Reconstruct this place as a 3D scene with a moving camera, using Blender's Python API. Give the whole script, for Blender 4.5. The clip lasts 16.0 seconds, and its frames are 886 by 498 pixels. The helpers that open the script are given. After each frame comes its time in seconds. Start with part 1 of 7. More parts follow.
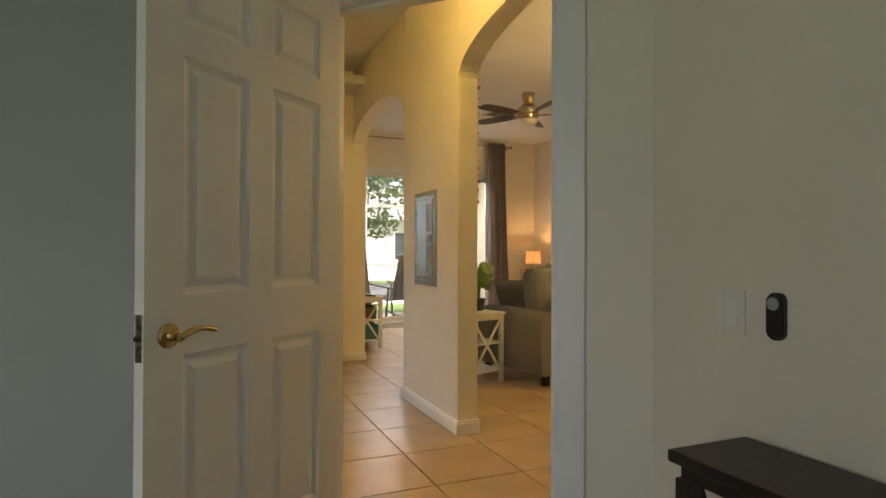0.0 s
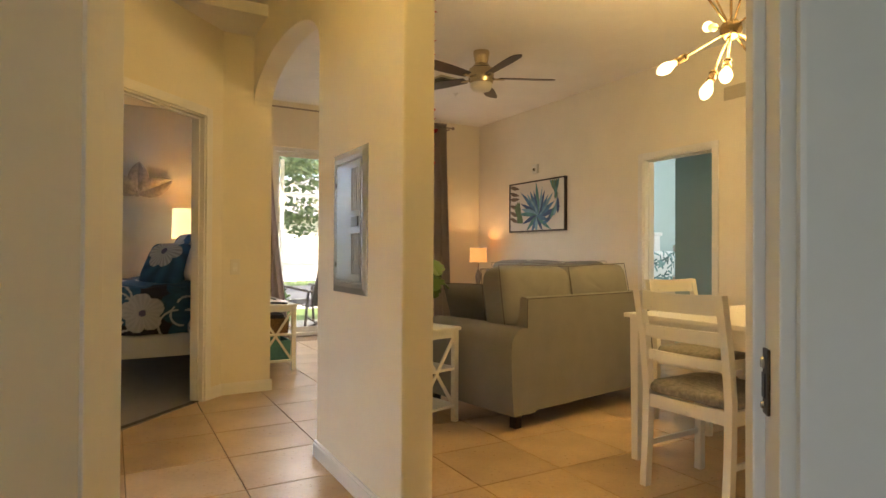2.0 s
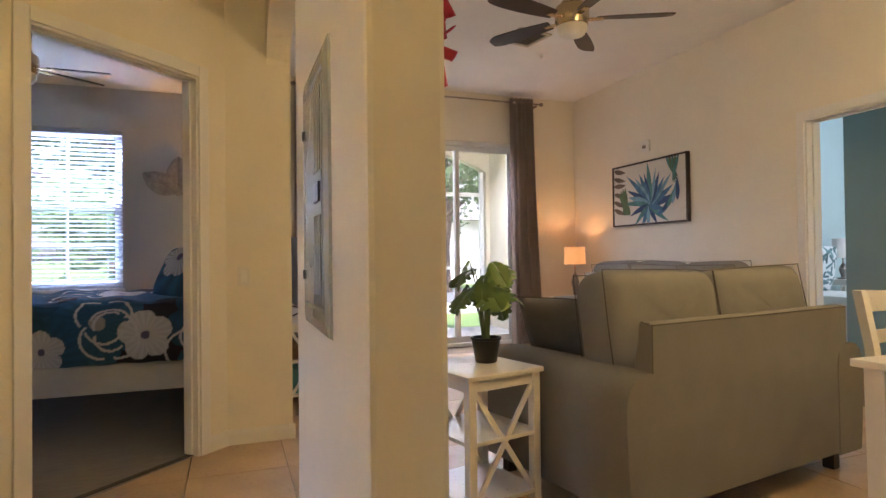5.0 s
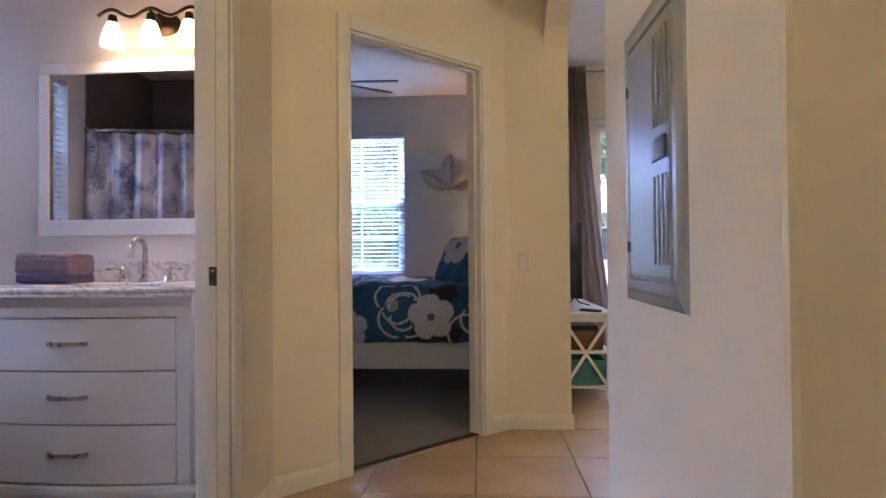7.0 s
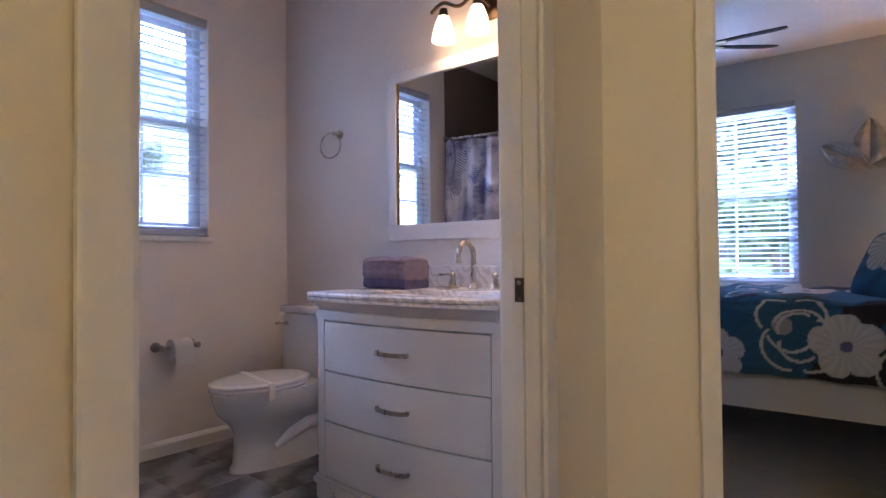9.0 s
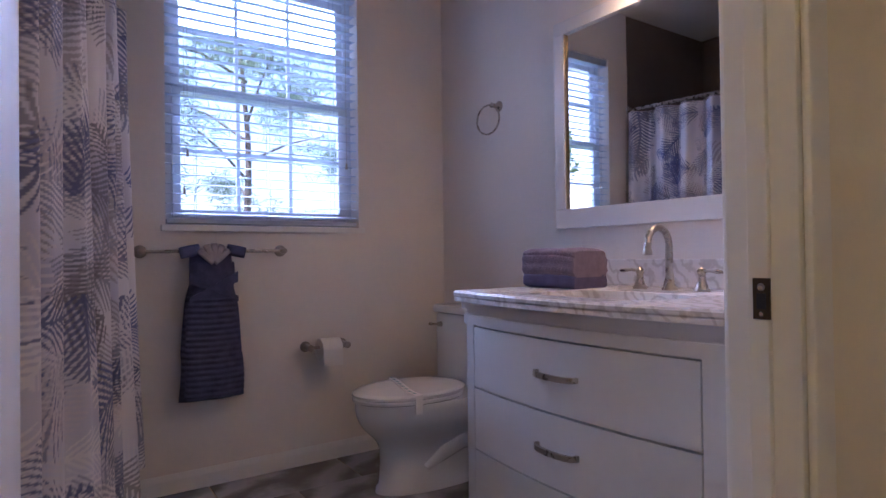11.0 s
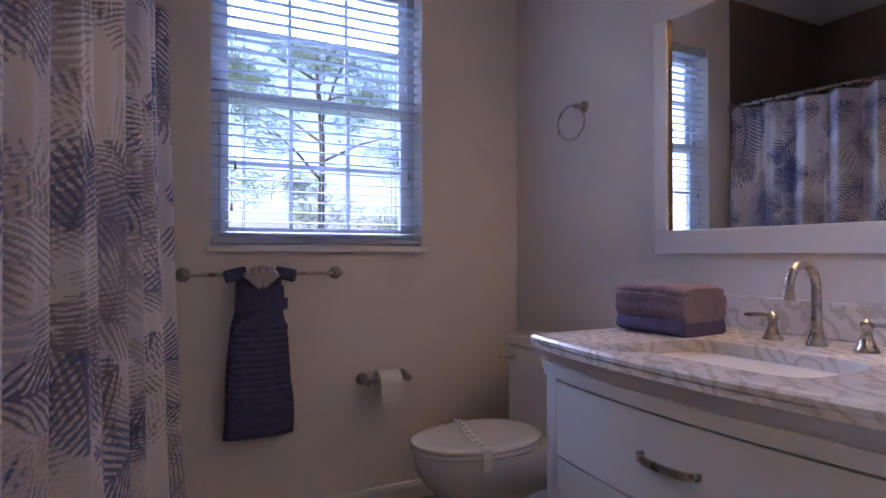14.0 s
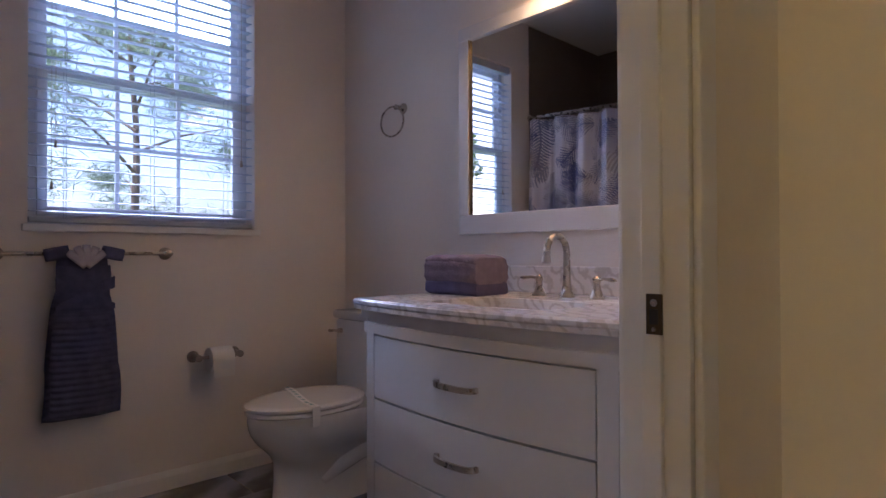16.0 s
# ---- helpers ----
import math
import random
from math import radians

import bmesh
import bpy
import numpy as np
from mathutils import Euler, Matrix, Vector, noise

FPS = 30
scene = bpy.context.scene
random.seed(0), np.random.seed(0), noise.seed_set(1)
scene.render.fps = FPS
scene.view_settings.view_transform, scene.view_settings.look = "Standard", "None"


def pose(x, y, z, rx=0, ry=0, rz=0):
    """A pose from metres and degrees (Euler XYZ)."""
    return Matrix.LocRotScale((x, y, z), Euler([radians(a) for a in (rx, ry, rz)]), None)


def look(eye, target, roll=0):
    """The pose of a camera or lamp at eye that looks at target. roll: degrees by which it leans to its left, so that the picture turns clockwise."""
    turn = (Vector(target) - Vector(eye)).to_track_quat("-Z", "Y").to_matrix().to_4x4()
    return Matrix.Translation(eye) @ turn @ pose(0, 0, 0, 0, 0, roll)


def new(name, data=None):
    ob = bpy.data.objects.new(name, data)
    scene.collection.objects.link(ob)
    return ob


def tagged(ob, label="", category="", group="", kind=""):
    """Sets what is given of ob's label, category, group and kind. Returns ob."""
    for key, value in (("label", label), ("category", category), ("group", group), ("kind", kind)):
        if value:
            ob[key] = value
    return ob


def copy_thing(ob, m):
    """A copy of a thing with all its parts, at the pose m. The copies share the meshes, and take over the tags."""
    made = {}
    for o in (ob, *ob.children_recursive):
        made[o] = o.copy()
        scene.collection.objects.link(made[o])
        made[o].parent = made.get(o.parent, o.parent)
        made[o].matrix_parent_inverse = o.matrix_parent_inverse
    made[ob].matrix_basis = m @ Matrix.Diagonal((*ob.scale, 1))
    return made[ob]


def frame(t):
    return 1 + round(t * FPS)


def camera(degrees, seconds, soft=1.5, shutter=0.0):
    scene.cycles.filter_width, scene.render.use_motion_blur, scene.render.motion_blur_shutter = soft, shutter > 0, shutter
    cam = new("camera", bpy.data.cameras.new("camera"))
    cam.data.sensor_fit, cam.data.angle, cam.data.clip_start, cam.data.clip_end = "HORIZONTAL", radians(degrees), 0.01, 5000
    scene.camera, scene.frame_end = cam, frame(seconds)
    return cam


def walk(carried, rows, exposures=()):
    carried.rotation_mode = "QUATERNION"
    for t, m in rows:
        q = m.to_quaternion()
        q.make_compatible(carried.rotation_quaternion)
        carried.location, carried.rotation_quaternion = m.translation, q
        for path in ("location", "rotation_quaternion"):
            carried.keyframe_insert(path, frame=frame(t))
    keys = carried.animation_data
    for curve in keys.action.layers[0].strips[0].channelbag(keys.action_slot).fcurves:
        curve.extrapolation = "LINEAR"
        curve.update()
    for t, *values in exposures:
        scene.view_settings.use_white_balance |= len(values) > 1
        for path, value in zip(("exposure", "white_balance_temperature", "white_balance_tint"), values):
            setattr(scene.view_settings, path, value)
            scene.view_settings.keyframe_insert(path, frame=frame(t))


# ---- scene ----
cam = camera(74.4, 16.0)
PATH = [
    (0, (0.201, -0.138, 1.1), (0.971, 1.708, 1.116), 0.2),
    (0.5, (0.332, 0.196, 1.08), (1.097, 2.044, 1.102), 0.1),
    (1, (0.456, 0.538, 1.074), (1.237, 2.379, 1.094), 0.1),
    (1.5, (0.594, 0.864, 1.063), (1.417, 2.687, 1.081), 0.5),
    (2, (0.713, 1.141, 1.063), (1.699, 2.881, 1.079), 0.3),
    (2.5, (0.87, 1.376, 1.067), (1.882, 3.101, 1.086), 0.1),
    (3, (1.032, 1.564, 1.067), (2.080, 3.268, 1.083), 0.2),
    (3.2, (1.1, 1.667, 1.075), (2.178, 3.351, 1.093), 0.2),
    (5.3, (1.458, 2.232, 1.052), (2.021, 4.15, 1.077), -0.5),
    (5.5, (1.424, 2.242, 1.057), (1.904, 4.184, 1.08), -0.3),
    (6, (1.375, 2.247, 1.024), (1.649, 4.228, 1.044), -0.3),
    (6.5, (1.331, 2.277, 1.001), (1.422, 4.275, 1.023), -0.3),
    (7, (1.278, 2.365, 0.99), (1.148, 4.36, 1.016), -0.5),
    (7.5, (1.244, 2.515, 1.01), (0.865, 4.479, 1.035), -0.5),
    (8, (1.222, 2.664, 1.037), (0.596, 4.564, 1.062), -0.5),
    (8.5, (1.203, 2.815, 1.045), (0.302, 4.6, 1.073), -0.5),
    (9, (1.164, 2.972, 1.01), (-0.08, 4.538, 1.048), -0.5),
    (9.2, (1.157, 3.024, 1.001), (-0.168, 4.522, 1.029), -0.2),
    (11.3, (0.774, 3.423, 1.003), (-0.922, 4.483, 1.025), -0.7),
    (11.5, (0.735, 3.448, 1.029), (-0.99, 4.46, 1.048), -0.6),
    (12, (0.646, 3.523, 1.083), (-1.151, 4.401, 1.109), -0.5),
    (12.5, (0.56, 3.573, 1.133), (-1.276, 4.365, 1.152), -0.5),
    (13, (0.502, 3.587, 1.137), (-1.345, 4.356, 1.161), -0.2),
    (13.5, (0.501, 3.576, 1.118), (-1.325, 4.391, 1.143), -0.1),
    (14, (0.544, 3.563, 1.111), (-1.234, 4.479, 1.13), -0.1),
    (14.5, (0.611, 3.538, 1.096), (-1.083, 4.6, 1.117), 0.0),
    (15, (0.686, 3.493, 1.086), (-0.914, 4.692, 1.101), -0.1),
    (15.5, (0.75, 3.436, 1.056), (-0.772, 4.734, 1.07), -0.2),
    (16, (0.806, 3.424, 1.024), (-0.647, 4.798, 1.045), -0.2),
]
walk(cam, [(t, look(eye, target, roll)) for t, eye, target, roll in PATH],
     [(0, 2.35, 6900, 13), (0.5, 2.4, 6900, 13), (1, 2.55, 7000, 14), (1.5, 2.62, 6900, 14), (2.5, 2.6, 6800, 14), (3.2, 2.5, 6550, 15), (5.5, 2.5, 5500, 24), (7, 2.5, 4950, 26), (8, 2.4, 4900, 26), (9.2, 2.38, 4900, 27), (11.5, 1.95, 4800, 31), (13, 1.85, 4850, 31), (16, 1.6, 5200, 27)])

# ---- light and exposure ----
world = bpy.data.worlds.new("sky")
scene.world = world
world.use_nodes = True
wn, wl = world.node_tree.nodes, world.node_tree.links
sky = wn.new("ShaderNodeTexSky")
sky.sky_type = "NISHITA"
sky.sun_disc = False
sky.dust_density = 4.0
sky.sun_elevation, sky.sun_rotation = radians(50), radians(200)
wn["Background"].inputs["Strength"].default_value = 0.15
wl.new(sky.outputs["Color"], wn["Background"].inputs["Color"])
sun = new("sun", bpy.data.lights.new("sun", "SUN"))
sun.data.energy, sun.data.angle, sun.data.color = 3.0, radians(0.6), (1.0, 0.95, 0.86)
sun.matrix_world = look((0, 0, 20), (-4, 14, 0))

# ---- materials ----


def mat(name, color, rough=0.6, metal=0.0, var=0.06, scale=3.0, bump=0.0, bump_scale=150.0, spec=0.5, color2=None, detail_scale=None):
    """Painted, plastic, metal or stone surface with variation at two scales."""
    m = bpy.data.materials.new(name)
    m.use_nodes = True
    n, l = m.node_tree.nodes, m.node_tree.links
    b = n["Principled BSDF"]
    b.inputs["Roughness"].default_value, b.inputs["Metallic"].default_value = rough, metal
    b.inputs["Specular IOR Level"].default_value = spec
    tc = n.new("ShaderNodeTexCoord")
    big = n.new("ShaderNodeTexNoise")
    big.inputs["Scale"].default_value, big.inputs["Detail"].default_value = scale, 4.0
    l.new(tc.outputs["Object"], big.inputs["Vector"])
    fine = n.new("ShaderNodeTexNoise")
    fine.inputs["Scale"].default_value, fine.inputs["Detail"].default_value = detail_scale or scale * 14, 3.0
    l.new(tc.outputs["Object"], fine.inputs["Vector"])
    add = n.new("ShaderNodeMath")
    add.operation = "MULTIPLY_ADD"
    l.new(fine.outputs["Fac"], add.inputs[0])
    add.inputs[1].default_value = 0.4
    l.new(big.outputs["Fac"], add.inputs[2])
    ramp = n.new("ShaderNodeValToRGB")
    c2 = color2 or tuple(c * (1 - var * 2) for c in color)
    ramp.color_ramp.elements[0].position, ramp.color_ramp.elements[1].position = 0.45, 0.95
    ramp.color_ramp.elements[0].color, ramp.color_ramp.elements[1].color = (*c2, 1), (*color, 1)
    l.new(add.outputs[0], ramp.inputs["Fac"])
    l.new(ramp.outputs["Color"], b.inputs["Base Color"])
    rr = n.new("ShaderNodeMapRange")
    rr.inputs["To Min"].default_value, rr.inputs["To Max"].default_value = max(0.02, rough - 0.07), min(1, rough + 0.07)
    l.new(fine.outputs["Fac"], rr.inputs["Value"])
    l.new(rr.outputs["Result"], b.inputs["Roughness"])
    if bump:
        bn = n.new("ShaderNodeTexNoise")
        bn.inputs["Scale"].default_value, bn.inputs["Detail"].default_value = bump_scale, 2.0
        l.new(tc.outputs["Object"], bn.inputs["Vector"])
        bp = n.new("ShaderNodeBump")
        bp.inputs["Strength"].default_value, bp.inputs["Distance"].default_value = bump, 0.002
        l.new(bn.outputs["Fac"], bp.inputs["Height"])
        l.new(bp.outputs["Normal"], b.inputs["Normal"])
    return m


def glow(name, color, strength):
    m = bpy.data.materials.new(name)
    m.use_nodes = True
    b = m.node_tree.nodes["Principled BSDF"]
    b.inputs["Base Color"].default_value = (*[min(1, c) for c in color], 1)
    b.inputs["Emission Color"].default_value, b.inputs["Emission Strength"].default_value = (*color, 1), strength
    return m


def glass_mat(name, tint=(1, 1, 1), rough=0.0):
    m = bpy.data.materials.new(name)
    m.use_nodes = True
    b = m.node_tree.nodes["Principled BSDF"]
    b.inputs["Base Color"].default_value = (*tint, 1)
    b.inputs["Transmission Weight"].default_value, b.inputs["Roughness"].default_value, b.inputs["IOR"].default_value = 1.0, rough, 1.45
    return m


HALL = mat("cream_paint", (0.80, 0.75, 0.63), 0.65, bump=0.25, bump_scale=70, var=0.03)
ROOM = mat("grey_green_paint", (0.46, 0.50, 0.48), 0.7, bump=0.25, bump_scale=70, var=0.03)
BEDW = mat("grey_paint", (0.55, 0.56, 0.57), 0.7, bump=0.25, bump_scale=70, var=0.03)
BATHW = mat("off_white_paint", (0.78, 0.73, 0.68), 0.6, bump=0.3, bump_scale=60, var=0.03)
TEAL = mat("teal_paint", (0.40, 0.50, 0.50), 0.7, bump=0.25, bump_scale=70, var=0.03)
CEIL = mat("ceiling_paint", (0.82, 0.80, 0.76), 0.8, bump=0.5, bump_scale=60, var=0.03)
# brown surround, its base colour darkened for the unlit tub alcove
TUBW = mat("shaded_brown_tile", (0.20, 0.155, 0.135), 0.4, var=0.15)
WHITE = mat("white_trim_paint", (0.80, 0.79, 0.76), 0.4, var=0.03)
DOORW = mat("white_door_paint", (0.78, 0.76, 0.71), 0.42, var=0.03, bump=0.12, bump_scale=40)
CHROME = mat("brushed_nickel", (0.46, 0.41, 0.35), 0.28, metal=1.0, var=0.02)
BLACK = mat("black_plastic", (0.015, 0.015, 0.017), 0.35)
GLASS = glass_mat("clear_glass")

# ---- mesh helpers ----


def box(bm, x0, y0, z0, x1, y1, z1, bevel=0.0, m=None, mi=0):
    """A box between two corners, bevelled, moved by m."""
    before = set(bm.faces)
    vs = [bm.verts.new((x, y, z)) for x in (x0, x1) for y in (y0, y1) for z in (z0, z1)]
    idx = ((0, 1, 3, 2), (4, 6, 7, 5), (0, 4, 5, 1), (2, 3, 7, 6), (0, 2, 6, 4), (1, 5, 7, 3))
    fs = [bm.faces.new([vs[i] for i in f]) for f in idx]
    if bevel:
        es = list({e for f in fs for e in f.edges})
        bmesh.ops.bevel(bm, geom=es, offset=bevel, segments=2, profile=0.6, affect="EDGES", clamp_overlap=True)
    made = [f for f in bm.faces if f not in before]
    if m is not None:
        bmesh.ops.transform(bm, matrix=m, verts=list({v for f in made for v in f.verts}))
    for f in made:
        f.material_index = mi
    return made


def cyl(bm, a, b, r0, r1=None, seg=16, caps=True):
    """A tapered rod from a to b."""
    a, b = Vector(a), Vector(b)
    r1 = r0 if r1 is None else r1
    m = Matrix.Translation((a + b) / 2) @ (b - a).to_track_quat("Z", "Y").to_matrix().to_4x4()
    bmesh.ops.create_cone(bm, cap_ends=caps, segments=seg, radius1=max(r0, 1e-5), radius2=max(r1, 1e-5), depth=(b - a).length, matrix=m)


def tube(bm, pts, r, seg=10):
    """A rod through points with round section."""
    pts = [Vector(p) for p in pts]
    rings = []
    for i, p in enumerate(pts):
        d = (pts[min(i + 1, len(pts) - 1)] - pts[max(i - 1, 0)]).normalized()
        q = d.to_track_quat("Z", "Y")
        rr = r[i] if isinstance(r, (list, tuple)) else r
        rings.append([bm.verts.new(p + q @ Vector((math.cos(k * math.tau / seg) * rr, math.sin(k * math.tau / seg) * rr, 0))) for k in range(seg)])
    for a, b in zip(rings, rings[1:]):
        for k in range(seg):
            j = min(range(seg), key=lambda s: (b[s].co - a[0].co).length) if k == 0 else j
            bm.faces.new((a[k], a[(k + 1) % seg], b[(j + k + 1) % seg], b[(j + k) % seg]))
    bm.faces.new(rings[0][::-1])
    bm.faces.new(rings[-1])


def lathe(bm, prof, seg=24, m=None):
    """A body of revolution about z from (radius, height) pairs."""
    rings = [[bm.verts.new((r * math.cos(k * math.tau / seg), r * math.sin(k * math.tau / seg), z)) for k in range(seg)] for r, z in prof]
    for a, b in zip(rings, rings[1:]):
        for k in range(seg):
            bm.faces.new((a[k], a[(k + 1) % seg], b[(k + 1) % seg], b[k]))
    if prof[0][0] > 1e-4:
        bm.faces.new(rings[0][::-1])
    if prof[-1][0] > 1e-4:
        bm.faces.new(rings[-1])
    if m is not None:
        bmesh.ops.transform(bm, matrix=m, verts=[v for r in rings for v in r])


def prism(bm, poly, z0, z1, m=None, mi=0):
    """A flat outline (x, y) raised from z0 to z1."""
    lo = [bm.verts.new((x, y, z0)) for x, y in poly]
    hi = [bm.verts.new((x, y, z1)) for x, y in poly]
    n = len(poly)
    fs = [bm.faces.new(lo[::-1]), bm.faces.new(hi)] + [bm.faces.new((lo[i], lo[(i + 1) % n], hi[(i + 1) % n], hi[i])) for i in range(n)]
    for f in fs:
        f.material_index = mi
    if m is not None:
        bmesh.ops.transform(bm, matrix=m, verts=lo + hi)
    return fs


def cushion(bm, sx, sy, sz, puff=0.35, m=None, n=12):
    """A stuffed cushion centred on the origin, sx by sy, sz thick."""
    grid = {}
    for side in (1, -1):
        for i in range(n + 1):
            for j in range(n + 1):
                u, v = 2 * i / n - 1, 2 * j / n - 1
                edge = max(0.0, (1 - u ** 4) * (1 - v ** 4)) ** puff
                rim = i in (0, n) or j in (0, n)
                if side < 0 and rim:
                    grid[side, i, j] = grid[1, i, j]
                    continue
                pull = 1 - 0.04 * (u * u * v * v)
                grid[side, i, j] = bm.verts.new((u * pull * sx / 2, v * pull * sy / 2, side * edge * sz / 2))
    made = list(set(grid.values()))
    for side in (1, -1):
        for i in range(n):
            for j in range(n):
                q = [grid[side, i, j], grid[side, i + 1, j], grid[side, i + 1, j + 1], grid[side, i, j + 1]]
                f = bm.faces.new(q if side > 0 else q[::-1])
                f.smooth = True
    if m is not None:
        bmesh.ops.transform(bm, matrix=m, verts=made)


def finish(name, bm, mats, smooth=False):
    me = bpy.data.meshes.new(name)
    bmesh.ops.recalc_face_normals(bm, faces=bm.faces)
    if smooth:
        for f in bm.faces:
            f.smooth = True
    bm.to_mesh(me)
    bm.free()
    for m in mats if isinstance(mats, (list, tuple)) else [mats]:
        me.materials.append(m)
    if smooth:
        me.set_sharp_from_angle(angle=radians(38))
    return me


def part(name, bm, material, parent=None, label="", smooth=False):
    ob = new(name, finish(name, bm, material, smooth))
    if parent is not None:
        ob.parent = parent
    if label:
        tagged(ob, label)
    return ob


def thing(name, label, category, m=None, group="", kind=""):
    """An empty at the base of a thing, which parents its parts."""
    ob = new(name)
    ob.empty_display_size = 0.1
    if m is not None:
        ob.matrix_world = m
    return tagged(ob, label, category, group, kind)


def structure(name, bm, mats, label, category, smooth=False):
    return tagged(part(name, bm, mats, None, "", smooth), label, category, "", "structure")


B = bmesh.new

# ---- shell ----
H = 2.97


def wall(name, p0, p1, thick, mats, label, h=H, openings=()):
    """A wall with a face on p0-p1 and its thickness to the left of that line. mats: that face's paint, the other face's paint."""
    p0, p1 = Vector((*p0, 0)), Vector((*p1, 0))
    d = p1 - p0
    length = d.length
    m = Matrix.Translation(p0) @ Matrix.Rotation(math.atan2(d.y, d.x), 4, "Z")
    bm = B()
    cuts = sorted({0, length, *[s for o in openings for s in o[:2]]})
    for a, b in zip(cuts, cuts[1:]):
        spans = [(0, h)]
        for s0, s1, z0, z1 in openings:
            if s0 <= a + 1e-6 and b <= s1 + 1e-6:
                spans = [(0, z0)] * (z0 > 0) + [(z1, h)]
        for z0, z1 in spans:
            box(bm, a, 0, z0, b, thick, z1)
    bm.normal_update()
    bmesh.ops.recalc_face_normals(bm, faces=bm.faces)
    for f in bm.faces:
        f.material_index = 1 if f.normal.y > 0.5 else 0
    bmesh.ops.transform(bm, matrix=m, verts=bm.verts)
    return structure(name, bm, mats, label, "wall")


AX0, AX1 = 1.65, 1.785      # hall arcade wall
R2 = 1 / math.sqrt(2)
# start room doorway, in a wall at 45 degrees
DA = (0.50, 2.20)
DB = (1.46, 1.24)
wall("wall_entry_diagonal", (DB[0], DB[1]), (0.18, 2.52), -0.12, (ROOM, HALL), "grey green diagonal wall with the open doorway", openings=[(0.288, 1.175, 0, 2.05)])
wall("wall_room_right", (1.46, -2.4), (1.46, 1.24), -0.12, (ROOM, HALL), "grey green bedroom wall with switch plate")
wall("wall_room_far", (-2.4, 2.52), (0.18, 2.52), 0.12, (ROOM, TUBW), "grey green bedroom wall behind the open door")
wall("wall_room_left", (-2.4, -2.4), (-2.4, 2.52), 0.12, (ROOM, ROOM), "plain grey green bedroom wall with a window", openings=[(0.9, 2.4, 0.8, 2.3)])
wall("wall_room_back", (-2.4, -2.4), (1.58, -2.4), -0.12, (ROOM, ROOM), "plain grey green bedroom wall behind the walk")
# bathroom door wall
BX0, BX1 = 0.305, 0.415
wall("wall_bath_door", (BX1, 2.36), (BX1, 5.29), BX1 - BX0, (HALL, BATHW), "cream hall wall with the bathroom doorway", openings=[(0.93, 1.965, 0, 2.05)])
# bedroom diagonal wall
wall("wall_bedroom_diagonal", (BX1, 4.735), (1.425, 5.745), 0.10, (HALL, BEDW), "cream diagonal wall with the bedroom doorway", openings=[(0.37, 1.235, 0, 2.04)])
wall("wall_switch", (1.425, 5.745), (AX1, 5.745), 0.12, (HALL, BEDW), "short cream wall with a light switch")
wall("wall_living_left", (AX1, 5.865), (AX1, 8.5), 0.12, (HALL, BEDW), "cream living room wall behind the television")
wall("wall_living_window", (AX1 - 0.12, 8.5), (5.6, 8.5), 0.16, (HALL, HALL), "cream wall with a wide sliding glass door", openings=[(0.78, 3.05, 0, 2.40)])
wall("wall_living_right", (5.5, 8.5), (5.5, 3.70), 0.14, (HALL, TEAL), "cream living room wall with picture and open doorway", openings=[(3.12, 3.93, 0, 2.05)])
wall("wall_dining_angle", (5.5, 3.70), (4.9, 2.40), 0.12, (HALL, HALL), "cream angled dining wall")
wall("wall_dining_right", (4.9, 2.40), (4.9, 0.0), 0.12, (HALL, HALL), "plain cream dining wall")
wall("wall_dining_back", (4.9, 0.0), (1.58, 0.0), 0.12, (HALL, HALL), "plain cream dining wall behind the walk")
# bathroom
wall("wall_bath_window", (-1.89, 2.64), (-1.89, 5.235), 0.14, (BATHW, BATHW), "off-white bathroom wall with a blinded window", openings=[(1.16, 2.07, 1.15, 2.37)])
wall("wall_bath_mirror", (-2.03, 5.235), (BX0, 5.235), 0.11, (BATHW, BEDW), "off-white bathroom wall with the mirror")
wall("wall_bath_wing", (-0.45, 2.64), (-0.45, 3.27), -0.12, (TUBW, BATHW), "wall at the end of the tub")
wall("wall_bath_closet", (BX0, 3.338), (-0.59, 3.338), 0.1, (BATHW, BATHW), "textured off-white wall beside the shower curtain")
# bedroom beyond
wall("wall_bedroom_window", (-2.2, 8.6), (AX1 - 0.12, 8.6), 0.14, (BEDW, BEDW), "grey bedroom wall with a blinded window", openings=[(1.70, 2.66, 0.78, 2.32)])
wall("wall_bedroom_left", (-2.2, 5.29), (-2.2, 8.6), 0.12, (BEDW, BEDW), "plain grey bedroom wall")
# blue room behind the far doorway
wall("wall_blue_far", (8.6, 7.2), (8.6, 3.6), 0.12, (TEAL, TEAL), "blue green bedroom wall")
wall("wall_blue_left", (5.64, 7.2), (8.6, 7.2), 0.12, (TEAL, TEAL), "blue green bedroom wall")
wall("wall_blue_inner", (6.6, 5.87), (6.6, 3.6), 0.12, (TEAL, TEAL), "grey blue wall inside the far bedroom")


def arch_poly(y0, y1, spring, rise, top, n=24):
    c, h = (y0 + y1) / 2, (y1 - y0) / 2
    pts = [(y0, top), (y0, spring)]
    pts += [(c - h * math.cos(math.pi * i / n), spring + rise * math.sin(math.pi * i / n)) for i in range(1, n)]
    return pts + [(y1, spring), (y1, top)]


